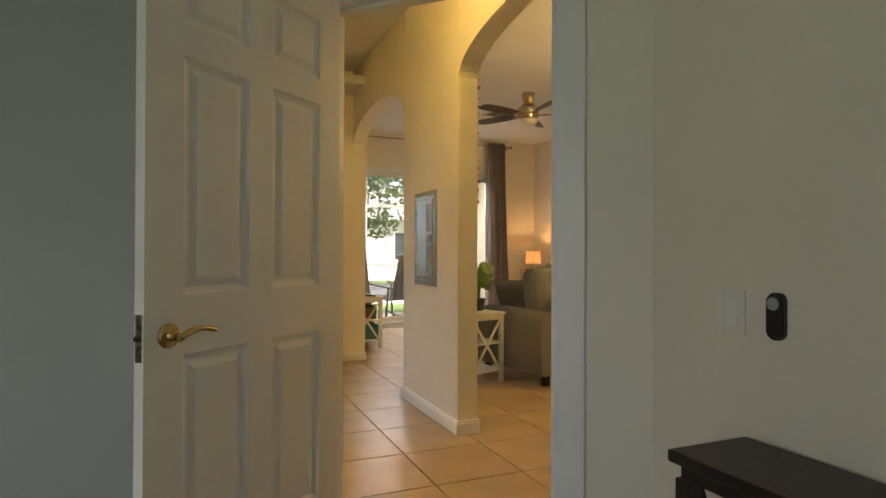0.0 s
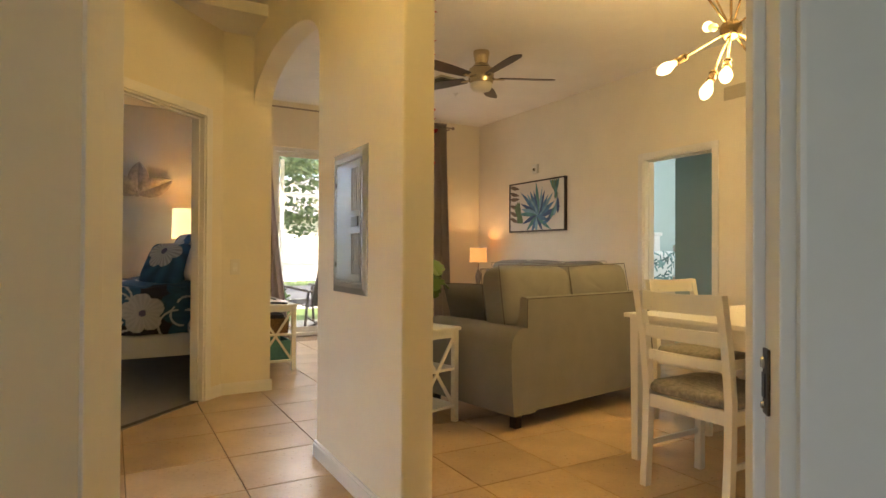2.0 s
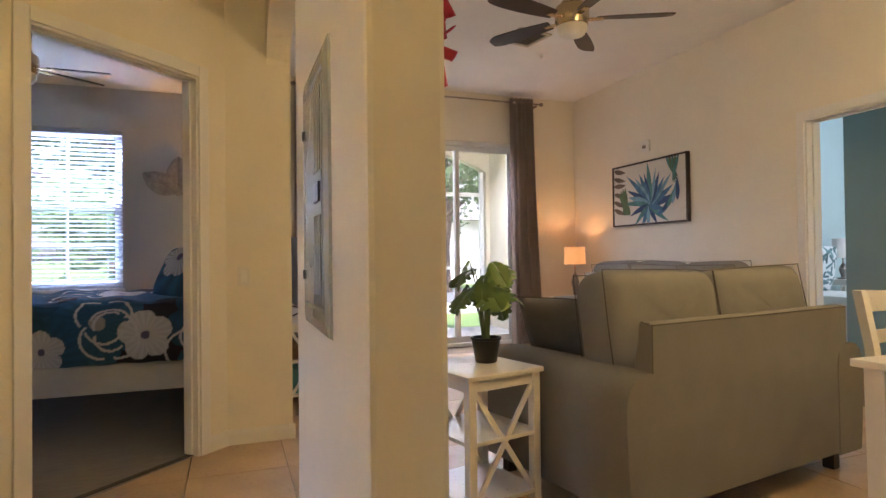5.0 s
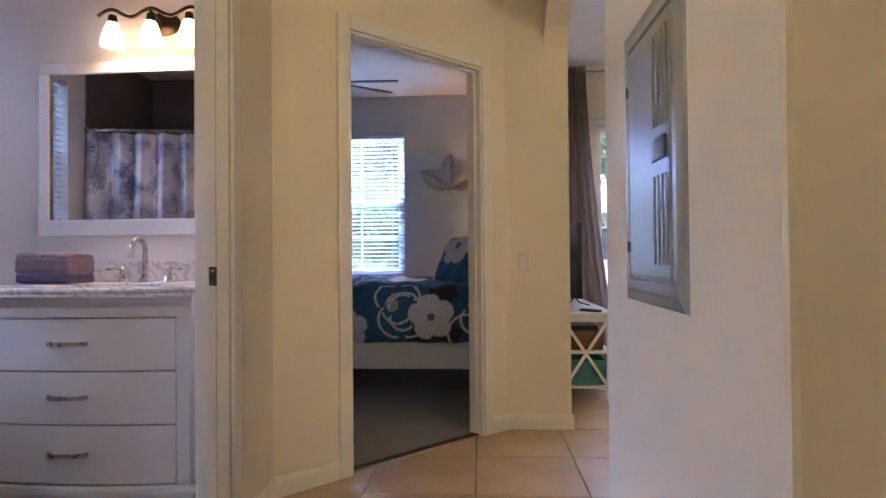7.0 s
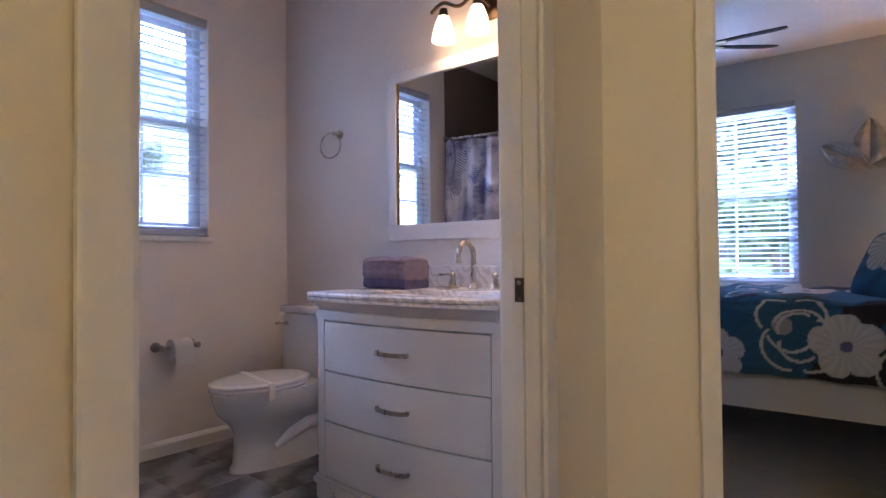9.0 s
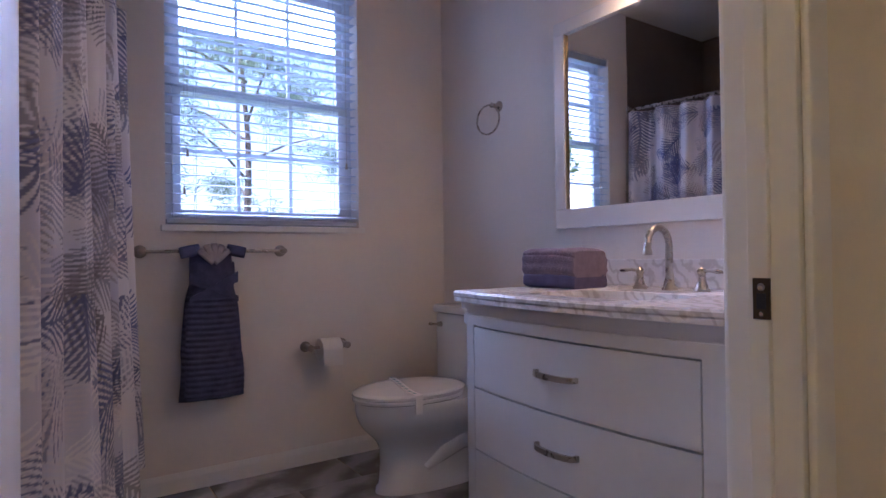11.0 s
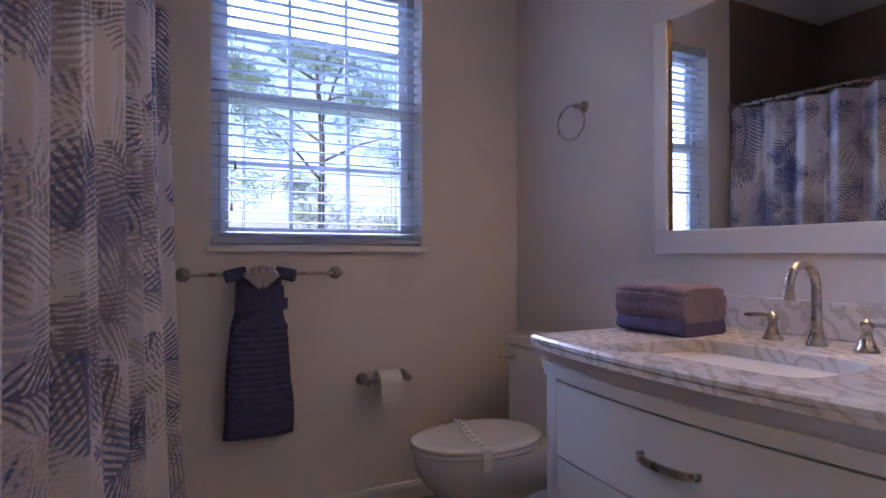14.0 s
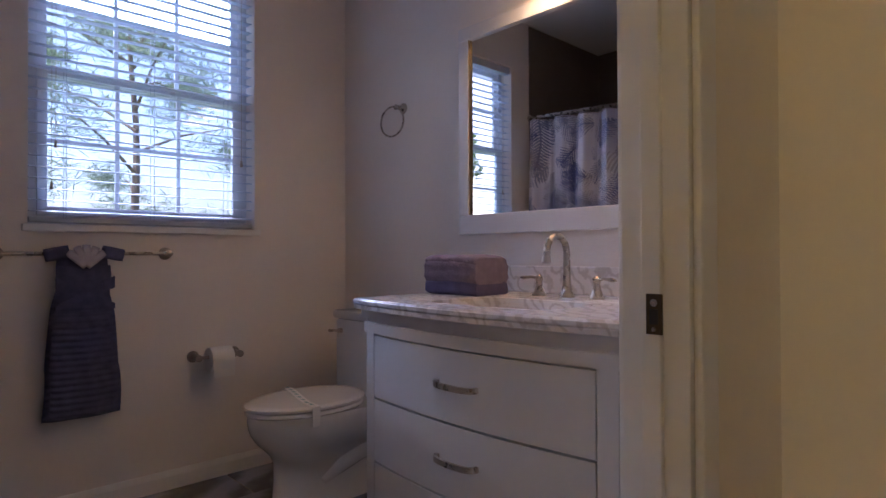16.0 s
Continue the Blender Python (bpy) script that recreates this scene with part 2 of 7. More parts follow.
def arch_header(name, y0, y1, spring, rise, label):
    bm = B()
    poly = arch_poly(y0, y1, spring, rise, H)
    # strips between the curve and the ceiling
    low = poly[1:-1]
    for (a, za), (b, zb) in zip(low, low[1:]):
        vs = [bm.verts.new(p) for p in ((AX0, a, za), (AX0, b, zb), (AX0, b, H), (AX0, a, H), (AX1, a, za), (AX1, b, zb), (AX1, b, H), (AX1, a, H))]
        for q in ((0, 1, 2, 3), (7, 6, 5, 4), (0, 4, 5, 1), (3, 2, 6, 7)):
            bm.faces.new([vs[k] for k in q])
    bmesh.ops.remove_doubles(bm, verts=bm.verts, dist=1e-5)
    return structure(name, bm, HALL, label, "arch")


bm = B()
box(bm, AX0, 3.10, 0, AX1, 4.13, H, 0.012)
structure("column", bm, HALL, "cream hall pier with rounded corners and breaker panel", "column")
arch_header("arch_living", 4.13, 5.745, 2.19, 0.26, "cream arch between hall and living room")
arch_header("arch_dining", 1.40, 3.10, 2.18, 0.235, "cream arch between hall and dining room")
bm = B()
box(bm, 1.58, 1.10, 0, AX1, 1.40, H)
structure("wall_arch_end", bm, HALL, "cream wall end carrying the dining arch", "wall")

bm = B()
box(bm, -2.5, -2.5, -0.1, 9, 8.7, -0.012)
FLOORBASE = mat("grout", (0.30, 0.22, 0.14), 0.8, var=0.1)
structure("floor", bm, FLOORBASE, "tan tiled floor with dark grout", "floor")
bm = B()
box(bm, -2.5, -2.5, H, 9, 8.7, H + 0.15)
structure("ceiling", bm, CEIL, "white textured ceiling", "ceiling")
bm = B()
box(bm, -2.19, 5.30, 2.72, 1.66, 8.59, 2.80)
structure("ceiling_bedroom", bm, CEIL, "white bedroom ceiling", "ceiling")
bm = B()
box(bm, -1.88, 2.65, 2.72, 0.30, 5.225, 2.80)
structure("ceiling_bath", bm, CEIL, "white bathroom ceiling", "ceiling")

# ---- trim: baseboards, casings, jambs ----


def strip(name, p0, p1, prof, mats, label, category, z=0.0):
    """A trim strip along p0-p1; prof: (out, height) outline, out to the right of the line."""
    p0, p1 = Vector((*p0, z)), Vector((*p1, z))
    d = (p1 - p0).normalized()
    n = Vector((d.y, -d.x, 0))
    bm = B()
    a = [bm.verts.new(p0 + n * o + Vector((0, 0, h))) for o, h in prof]
    b = [bm.verts.new(p1 + n * o + Vector((0, 0, h))) for o, h in prof]
    k = len(prof)
    for i in range(k):
        bm.faces.new((a[i], a[(i + 1) % k], b[(i + 1) % k], b[i]))
    bm.faces.new(a[::-1])
    bm.faces.new(b)
    return structure(name, bm, mats, label, category)


BASE = [(0.0, 0.0), (0.014, 0.0), (0.014, 0.062), (0.010, 0.075), (0.006, 0.085), (0.0, 0.085)]


def baseboard(p0, p1, label="white painted baseboard along the wall"):
    return strip("baseboard", p0, p1, BASE, WHITE, label, "baseboard")


def door_trim(p0, p1, s0, s1, top, thick, label, both=True, cw=0.06):
    """Jamb lining and casings of an opening s0..s1 in a wall with its face on p0-p1, thickness to the left."""
    p0, p1 = Vector((*p0, 0)), Vector((*p1, 0))
    d = p1 - p0
    m = Matrix.Translation(p0) @ Matrix.Rotation(math.atan2(d.y, d.x), 4, "Z")
    lo, hi = (0, thick) if thick > 0 else (thick, 0)
    t = 0.016
    root = thing("door_casing", label, "door casing", m, kind="structure")
    bm = B()
    box(bm, s0, lo - 0.002, 0, s0 + t, hi + 0.002, top - t, 0.002)
    part("jamb", bm, WHITE, root)
    bm = B()
    box(bm, s1 - t, lo - 0.002, 0, s1, hi + 0.002, top - t, 0.002)
    part("jamb", bm, WHITE, root)
    bm = B()
    box(bm, s0, lo - 0.002, top - t, s1, hi + 0.002, top, 0.002)
    part("head_jamb", bm, WHITE, root)
    bm = B()
    mid = (lo + hi) / 2
    for a, b, z0, z1 in ((s0 + t, s0 + t + 0.012, 0, top - t), (s1 - t - 0.012, s1 - t, 0, top - t), (s0 + t + 0.012, s1 - t - 0.012, top - t - 0.012, top - t)):
        box(bm, a, mid - 0.016, z0, b, mid + 0.016, z1, 0.002)
    part("door_stop", bm, WHITE, root)
    for y0, y1 in ((lo - 0.016, lo - 0.002), (hi + 0.002, hi + 0.016))[: 2 if both else 1]:
        out = y0 if y0 < lo else y1
        inn = y1 if y0 < lo else y0
        for a, b in ((s0 - cw, s0 + 0.004), (s1 - 0.004, s1 + cw)):
            bm = B()
            box(bm, a, min(inn, out), 0, b, max(inn, out), top + cw, 0.006)
            part("side_casing", bm, WHITE, root)
        bm = B()
        box(bm, s0 + 0.0045, min(inn, out), top - 0.004, s1 - 0.0045, max(inn, out), top + cw, 0.003)
        part("head_casing", bm, WHITE, root)
    return root


def strike(name, m, parent_label):
    t = thing(name, parent_label, "strike plate", m)
    bm = B()
    box(bm, -0.0135, -0.0015, -0.032, 0.0135, 0.0015, 0.032, 0.001)
    part("plate", bm, DARKBR, t)
    bm = B()
    cyl(bm, (0, -0.002, 0.018), (0, -0.004, 0.018), 0.006, 0.005)
    part("screw", bm, CHROME, t, "bright screw head")
    bm = B()
    cyl(bm, (0, -0.002, -0.024), (0, -0.004, -0.024), 0.004, 0.003)
    part("screw", bm, CHROME, t, "bright screw head")
    # no hole is cut: a black piece on the plate gives its shade
    bm = B()
    box(bm, -0.007, -0.0025, -0.016, 0.007, -0.0014, 0.008)
    part("latch_hole", bm, BLACK, t, "black piece in place of the shaded latch hole")
    return t


DARKBR = mat("dark_bronze", (0.10, 0.075, 0.05), 0.35, metal=1.0, var=0.1)
door_trim(DB, (0.18, 2.52), 0.288, 1.175, 2.05, -0.12, "white casing of the bedroom doorway", True, 0.09)
door_trim((BX1, 2.36), (BX1, 4.735), 0.93, 1.965, 2.05, BX1 - BX0, "white painted bathroom door casing")
door_trim((BX1, 4.735), (1.425, 5.745), 0.37, 1.235, 2.04, 0.10, "cream painted casing of the bedroom doorway")
door_trim((5.5, 8.5), (5.5, 3.70), 3.12, 3.93, 2.05, 0.14, "white casing of the far bedroom doorway")
strike("strike_plate", pose(0.367, 4.2955, 0.93), "dark bronze strike plate set in the jamb")
m45 = Matrix.Translation((1.46 - 0.3055 * R2 + 0.04 * R2, 1.24 + 0.3055 * R2 + 0.04 * R2, 0.94)) @ Matrix.Rotation(radians(135), 4, "Z") @ Matrix.Rotation(radians(90), 4, "Z") @ pose(0, 0, 0)
strike("strike_plate", m45, "brass strike plate set in the doorway jamb")


def wrap_base():
    bm = B()
    x0, x1, y0, y1 = AX0 - 0.014, AX1 + 0.014, 3.086, 4.144
    box(bm, x0, y0, 0, x1, y1, 0.07, 0.006)
    box(bm, x0 + 0.004, y0 + 0.004, 0.0702, x1 - 0.004, y1 - 0.004, 0.086, 0.004)
    structure("baseboard", bm, WHITE, "white baseboard round the hall pier", "baseboard")


wrap_base()
d1 = Vector((R2, R2))
pd = Vector((BX1, 4.735))
baseboard(tuple(pd), tuple(pd + d1 * 0.31))
baseboard(tuple(pd + d1 * 1.295), tuple(pd + d1 * 1.43))
baseboard((1.425, 5.745), (AX1 + 0.013, 5.745))
baseboard((AX1, 5.735), (AX1, 8.5))
baseboard((BX1, 4.385), (BX1, 4.735))
baseboard((BX1, 2.48), (BX1, 3.235))
baseboard((5.5, 8.5), (5.5, 5.44))
baseboard((5.5, 4.51), (5.5, 3.70))
baseboard((-1.89, 3.60), (-1.89, 5.235))
baseboard((-1.89, 5.235), (BX0, 5.235))
baseboard((-2.2, 8.6), (AX1 - 0.12, 8.6))
baseboard((1.46, 1.18), (1.46, -2.4))

# ---- entry door leaf ----
HANDLEB = mat("polished_brass", (0.62, 0.45, 0.20), 0.2, metal=1.0, var=0.08)
BRASS = mat("aged_brass", (0.45, 0.33, 0.18), 0.25, metal=1.0, var=0.12)


def door_leaf(w, h, m):
    """A six-panel door, hinged at x = 0, opening along +x, front face at y = 0 towards -y."""
    d = thing("door_1", "white six-panel door standing open on brass hinges", "door", m, kind="structure")
    th = 0.035
    st, mid = 0.115, 0.10
    pw = (w - 2 * st - mid) / 2
    cols = ((st, st + pw), (st + pw + mid, w - st))
    rows = ((0.24, 0.83), (0.99, 1.625), (1.715, h - 0.11))
    bm = B()
    xs = sorted({0, w, *[v for c in cols for v in c]})
    zs = sorted({0.012, h, *[v for r in rows for v in r]})
    for a, b in zip(xs, xs[1:]):
        for c, e in zip(zs, zs[1:]):
            if (a, b) in cols and (c, e) in rows:
                continue
            box(bm, a, 0, c, b, th, e)
    bmesh.ops.remove_doubles(bm, verts=bm.verts, dist=1e-5)
    part("stile_frame", bm, DOORW, d)
    for a, b in cols:
        for c, e in rows:
            bm = B()
            for sgn, y in ((1, 0.0), (-1, th)):
                lv = []
                for inset, dep in ((0, 0.0), (0.004, 0.004), (0.018, 0.011), (0.026, 0.011), (0.045, 0.003), (0.048, 0.003)):
                    yy = y + sgn * dep
                    lv.append([bm.verts.new(p) for p in ((a + inset, yy, c + inset), (b - inset, yy, c + inset), (b - inset, yy, e - inset), (a + inset, yy, e - inset))])
                for p, q in zip(lv, lv[1:]):
                    for i in range(4):
                        bm.faces.new((p[i], p[(i + 1) % 4], q[(i + 1) % 4], q[i]))
                bm.faces.new(lv[-1])
            part("panel", bm, DOORW, d)
    for y, sg in ((-0.001, -1), (th + 0.001, 1)):
        hd = part("door_handle", rose_mesh(y, sg, w), HANDLEB, d, "polished brass lever handle", True)
    bm = B()
    box(bm, w - 0.0005, 0.006, 0.825, w + 0.002, th - 0.006, 0.945, 0.0008)
    part("latch_plate", bm, CHROME, d, "steel latch plate")
    bm = B()
    cyl(bm, (w + 0.001, th / 2, 0.885), (w + 0.011, th / 2, 0.885), 0.009, 0.007)
    part("latch", bm, DARKBR, d)
    for z in (0.25, 1.05, 1.85):
        bm = B()
        cyl(bm, (-0.006, -0.006, z - 0.045), (-0.006, -0.006, z + 0.045), 0.006, seg=10)
        part("hinge", bm, BRASS, d, "brass hinge barrel")
    return d


def rose_mesh(y, sg, w):
    bm = B()
    cx = w - 0.07
    rot = Matrix.Translation((cx, y, 0.885)) @ Matrix.Rotation(radians(90 * sg * -1), 4, "X")
    lathe(bm, [(0.033, 0), (0.033, 0.004), (0.028, 0.010), (0.014, 0.013), (0.011, 0.02), (0.011, 0.045), (0.013, 0.048), (0.0, 0.052)], 24, rot)
    n = 12
    pts, rs = [], []
    for i in range(n + 1):
        u = i / n
        pts.append((cx - 0.112 * u, y + sg * (0.046 + 0.006 * math.sin(u * 3)), 0.885 + 0.014 * math.sin(u * math.pi * 1.1) + 0.010 * u * u))
        rs.append(0.0095 - 0.0035 * u)
    tube(bm, pts, rs, 10)
    return bm


HINGE = (0.655, 2.035)
LEAF_TURN = 221.0
door_leaf(0.80, 2.03, pose(HINGE[0], HINGE[1], 0, 0, 0, LEAF_TURN))

# ---- start room: console, switch, remote ----
ESPRESSO = mat("espresso_wood", (0.022, 0.016, 0.014), 0.4, var=0.2)


def console():
    t = thing("console_table", "dark espresso console table with crossed end slats", "table", pose(1.205, -0.25, 0))
    w, l, h = 0.235, 1.14, 0.655
    bm = B()
    box(bm, -0.012, -0.02, h - 0.028, w, l + 0.012, h, 0.005)
    part("tabletop", bm, ESPRESSO, t)
    bm = B()
    box(bm, 0.005, 0.01, h - 0.062, w - 0.012, l - 0.012, h - 0.0285, 0.003)
    part("apron", bm, ESPRESSO, t)
    for x in (0.0, w - 0.045):
        for y in (0.0, l - 0.04):
            bm = B()
            box(bm, x, y, 0, x + 0.04, y + 0.04, h - 0.0625, 0.003)
            part("leg", bm, ESPRESSO, t)
    bm = B()
    box(bm, 0.041, l - 0.03, 0.09, w - 0.046, l - 0.012, 0.12, 0.002)
    part("stretcher", bm, ESPRESSO, t)
    for a, b in (((0.045, 0.125), (w - 0.05, 0.585)), ((w - 0.05, 0.125), (0.045, 0.585))):
        bm = B()
        d = Vector((b[0] - a[0], b[1] - a[1]))
        m = Matrix.Translation(((a[0] + b[0]) / 2, l - 0.021, (a[1] + b[1]) / 2)) @ Matrix.Rotation(-math.atan2(d.y, d.x), 4, "Y")
        box(bm, -d.length / 2, -0.006, -0.011, d.length / 2, 0.006, 0.011, 0.002, m)
        part("cross_slat", bm, ESPRESSO, t)


console()
SWITCH = mat("switch_plastic", (0.74, 0.72, 0.66), 0.35, var=0.02)


def switch_plate(m, label="white rocker light switch on the wall", gangs=1):
    """Plate in its own xz plane, front towards -y."""
    t = thing("light_switch", label, "light switch", m)
    w = 0.035 + 0.023 * (gangs - 1)
    bm = B()
    box(bm, -w, -0.006, -0.058, w, 0, 0.058, 0.003)
    part("cover_plate", bm, SWITCH, t)
    for g in range(gangs):
        c = (g - (gangs - 1) / 2) * 0.046
        bm = B()
        vs = [bm.verts.new((c + x, y, z)) for x in (-0.0165, 0.0165) for y, z in ((-0.0062, -0.033), (-0.0105, -0.033), (-0.0075, 0.0), (-0.0105, 0.033), (-0.0062, 0.033))]
        bm.faces.new(vs[:5])
        bm.faces.new(vs[5:][::-1])
        for i in range(5):
            bm.faces.new((vs[i], vs[(i + 1) % 5], vs[5 + (i + 1) % 5], vs[5 + i]))
        part("rocker", bm, WHITE, t)


switch_plate(pose(1.46, 0.95, 0.955, 0, 0, -90))
switch_plate(pose(1.52, 5.745, 0.955))
switch_plate(pose(5.5, 4.20, 1.02, 0, 0, -90), "double rocker light switch on the cream wall", 2)


def remote():
    t = thing("fan_remote", "black oval fan remote in a wall holder", "remote control", pose(1.46, 0.825, 0.955, 0, 0, -90))
    out = [(0.021 * math.copysign(abs(math.cos(a)) ** 0.8, math.cos(a)), 0.035 * (1 if math.sin(a) > 0 else -1) + 0.021 * math.sin(a)) for a in [k * math.tau / 32 + 0.01 for k in range(32)]]
    turn = Matrix.Rotation(radians(90), 4, "X")
    bm = B()
    prism(bm, out, 0, 0.014, turn)
    part("holder", bm, BLACK, t)
    bm = B()
    prism(bm, [(x * 0.9, y * 0.92) for x, y in out], 0.0145, 0.021, turn)
    part("body", bm, BLACK, t)
    bm = B()
    cyl(bm, (0, -0.021, 0.03), (0, -0.0235, 0.03), 0.0155, 0.015, 24)
    part("dial", bm, mat("grey_dial", (0.36, 0.37, 0.37), 0.4), t, "grey round button dial")


remote()

# ---- breaker panel on the hall pier ----
GALV = mat("grey_enamel", (0.40, 0.43, 0.46), 0.24, metal=0.4, var=0.01, scale=2, detail_scale=3)


def breaker():
    t = thing("breaker_panel", "grey metal breaker panel recessed in the pier", "breaker panel", pose(AX0, 3.86, 0.88, 0, 0, -90))
    w, h = 0.425, 0.65
    bm = B()
    lv = []
    for ins, out in ((0, 0.0), (0.003, 0.006), (0.022, 0.010), (0.030, 0.012), (0.05, 0.012), (0.056, 0.006)):
        lv.append([bm.verts.new(p) for p in ((ins, -out, ins), (w - ins, -out, ins), (w - ins, -out, h - ins), (ins, -out, h - ins))])
    for p, q in zip(lv, lv[1:]):
        for i in range(4):
            bm.faces.new((p[i], p[(i + 1) % 4], q[(i + 1) % 4], q[i]))
    bm.faces.new(lv[0])
    bm.faces.new(lv[-1])
    part("frame", bm, GALV, t)
    bm = B()
    box(bm, 0.062, -0.013, 0.062, w - 0.062, -0.0065, h - 0.062, 0.003)
    door = part("door", bm, GALV, t)
    for z0, z1 in ((0.09, 0.27), (0.37, h - 0.09)):
        for x in (0.258, 0.285, 0.312, 0.339):
            bm = B()
            box(bm, x, -0.0165, z0, x + 0.012, -0.0132, z1, 0.0015)
            part("pressed_rib", bm, GALV, door)
    bm = B()
    box(bm, 0.262, -0.018, 0.30, 0.345, -0.0132, 0.345, 0.002)
    latch = part("latch", bm, BLACK, door, "black sliding latch")
    for z in (0.13, h - 0.15):
        bm = B()
        cyl(bm, (0.058, -0.014, z - 0.012), (0.058, -0.014, z + 0.012), 0.005, seg=10)
        part("hinge", bm, BLACK, t)


breaker()

# ---- bathroom ----
PORC = mat("white_porcelain", (0.82, 0.81, 0.79), 0.12, var=0.02)
VANW = mat("white_cabinet_paint", (0.68, 0.67, 0.67), 0.38, var=0.03)
MIRROR = bpy.data.materials.new("mirror_silver")
MIRROR.use_nodes = True
MIRROR.node_tree.nodes["Principled BSDF"].inputs["Metallic"].default_value = 1.0
MIRROR.node_tree.nodes["Principled BSDF"].inputs["Roughness"].default_value = 0.015
MIRROR.node_tree.nodes["Principled BSDF"].inputs["Base Color"].default_value = (0.86, 0.87, 0.87, 1)


def marble(name, base, vein, scale, freq=0.6, warp=9.0, edge=0.42):
    m = bpy.data.materials.new(name)
    m.use_nodes = True
    n, l = m.node_tree.nodes, m.node_tree.links
    b = n["Principled BSDF"]
    b.inputs["Roughness"].default_value = 0.18
    tc, nz, wv, rp = (n.new("ShaderNode" + k) for k in ("TexCoord", "TexNoise", "TexWave", "ValToRGB"))
    nz.inputs["Scale"].default_value, nz.inputs["Detail"].default_value = scale, 6
    l.new(tc.outputs["Object"], nz.inputs["Vector"])
    wv.inputs["Scale"].default_value, wv.inputs["Distortion"].default_value, wv.inputs["Detail"].default_value = scale * freq, warp, 5.0
    wv.bands_direction = "DIAGONAL"
    l.new(tc.outputs["Object"], wv.inputs["Vector"])
    mul = n.new("ShaderNodeMath")
    mul.operation = "MULTIPLY"
    l.new(wv.outputs["Fac"], mul.inputs[0])
    l.new(nz.outputs["Fac"], mul.inputs[1])
    rp.color_ramp.elements[0].position, rp.color_ramp.elements[1].position = 0.02, edge
    rp.color_ramp.elements[0].color, rp.color_ramp.elements[1].color = (*vein, 1), (*base, 1)
    l.new(mul.outputs[0], rp.inputs["Fac"])
    l.new(rp.outputs["Color"], b.inputs["Base Color"])
    return m


MARBLE = marble("veined_marble", (0.72, 0.69, 0.69), (0.55, 0.51, 0.50), 9.0, 0.9, 16.0, 0.20)
VC, VHW = -0.345, 0.485
WY = 5.235
VY, BK = 5.165, 0.068     # vanity origin, and its back edge on the wall


def bow(x, side, deep):
    return -(side + deep * (1 - (x / VHW) ** 2))


def bowed(bm, x0, x1, z0, z1, side, deep, back, n=20, bevel=0.0):
    xs = [x0 + (x1 - x0) * i / n for i in range(n + 1)]
    poly = [(x, bow(x, side, deep)) for x in xs] + [(x1, back), (x0, back)]
    prism(bm, poly, z0, z1)


def vanity():
    t = thing("vanity_cabinet", "white bow-front vanity with three drawers", "vanity", pose(VC, VY, 0))
    bm = B()
    bowed(bm, -VHW + 0.015, VHW - 0.015, 0.105, 0.765, 0.545, 0.04, BK)
    part("body", bm, VANW, t)
    bm = B()
    bowed(bm, -VHW, VHW, 0.765, 0.80, 0.565, 0.045, BK)
    bowed(bm, -VHW + 0.008, VHW - 0.008, 0.80, 0.818, 0.558, 0.045, BK)
    bowed(bm, -VHW - 0.004, VHW + 0.004, 0.818, 0.846, 0.575, 0.045, BK)
    part("top_moulding", bm, VANW, t)
    bm = B()
    bowed(bm, -VHW - 0.012, VHW + 0.012, 0.07, 0.092, 0.575, 0.045, BK)
    bowed(bm, -VHW - 0.004, VHW + 0.004, 0.092, 0.105, 0.565, 0.043, BK)
    part("base_moulding", bm, VANW, t)
    for a, b in ((-VHW, -VHW + 0.13), (VHW - 0.13, VHW)):
        bm = B()
        bowed(bm, a, b, 0, 0.07, 0.565, 0.045, -0.02, 6)
        part("foot", bm, VANW, t)
    bm = B()
    bowed(bm, -VHW + 0.1305, VHW - 0.1305, 0.035, 0.07, 0.555, 0.045, -0.30, 14)
    part("toe_rail", bm, VANW, t)
    for a in (-1, 1):
        bm = B()
        x0, x1 = sorted((a * (VHW - 0.012), a * (VHW - 0.062)))
        bowed(bm, x0, x1, 0.1055, 0.7645, 0.562, 0.04, -0.50, 4)
        part("stile", bm, VANW, t)
    for z0, z1 in ((0.112, 0.338), (0.345, 0.548), (0.555, 0.758)):
        bm = B()
        bowed(bm, -VHW + 0.066, VHW - 0.066, z0, z1, 0.562, 0.042, -0.53, 20)
        dr = part("drawer", bm, VANW, t)
        zc = (z0 + z1) / 2 + 0.005
        yc = bow(0, 0.562, 0.042)
        bm = B()
        pts = [(x, yc - 0.008 - 0.024 * (1 - (x / 0.078) ** 2) ** 0.5, zc) for x in [0.078 * math.sin(math.pi * (i / 14 - 0.5)) for i in range(15)]]
        rings = []
        for p in pts:
            rings.append([bm.verts.new((p[0], p[1] + a, p[2] + b)) for a, b in ((-0.004, -0.008), (0.004, -0.008), (0.004, 0.008), (-0.004, 0.008))])
        for p, q in zip(rings, rings[1:]):
            for i in range(4):
                bm.faces.new((p[i], p[(i + 1) % 4], q[(i + 1) % 4], q[i]))
        bm.faces.new(rings[0][::-1])
        bm.faces.new(rings[-1])
        for x in (-0.076, 0.076):
            box(bm, x - 0.006, yc - 0.012, zc - 0.008, x + 0.006, yc + 0.004, zc + 0.008, 0.002)
        part("handle", bm, CHROME, dr, "brushed nickel arched pull")


vanity()


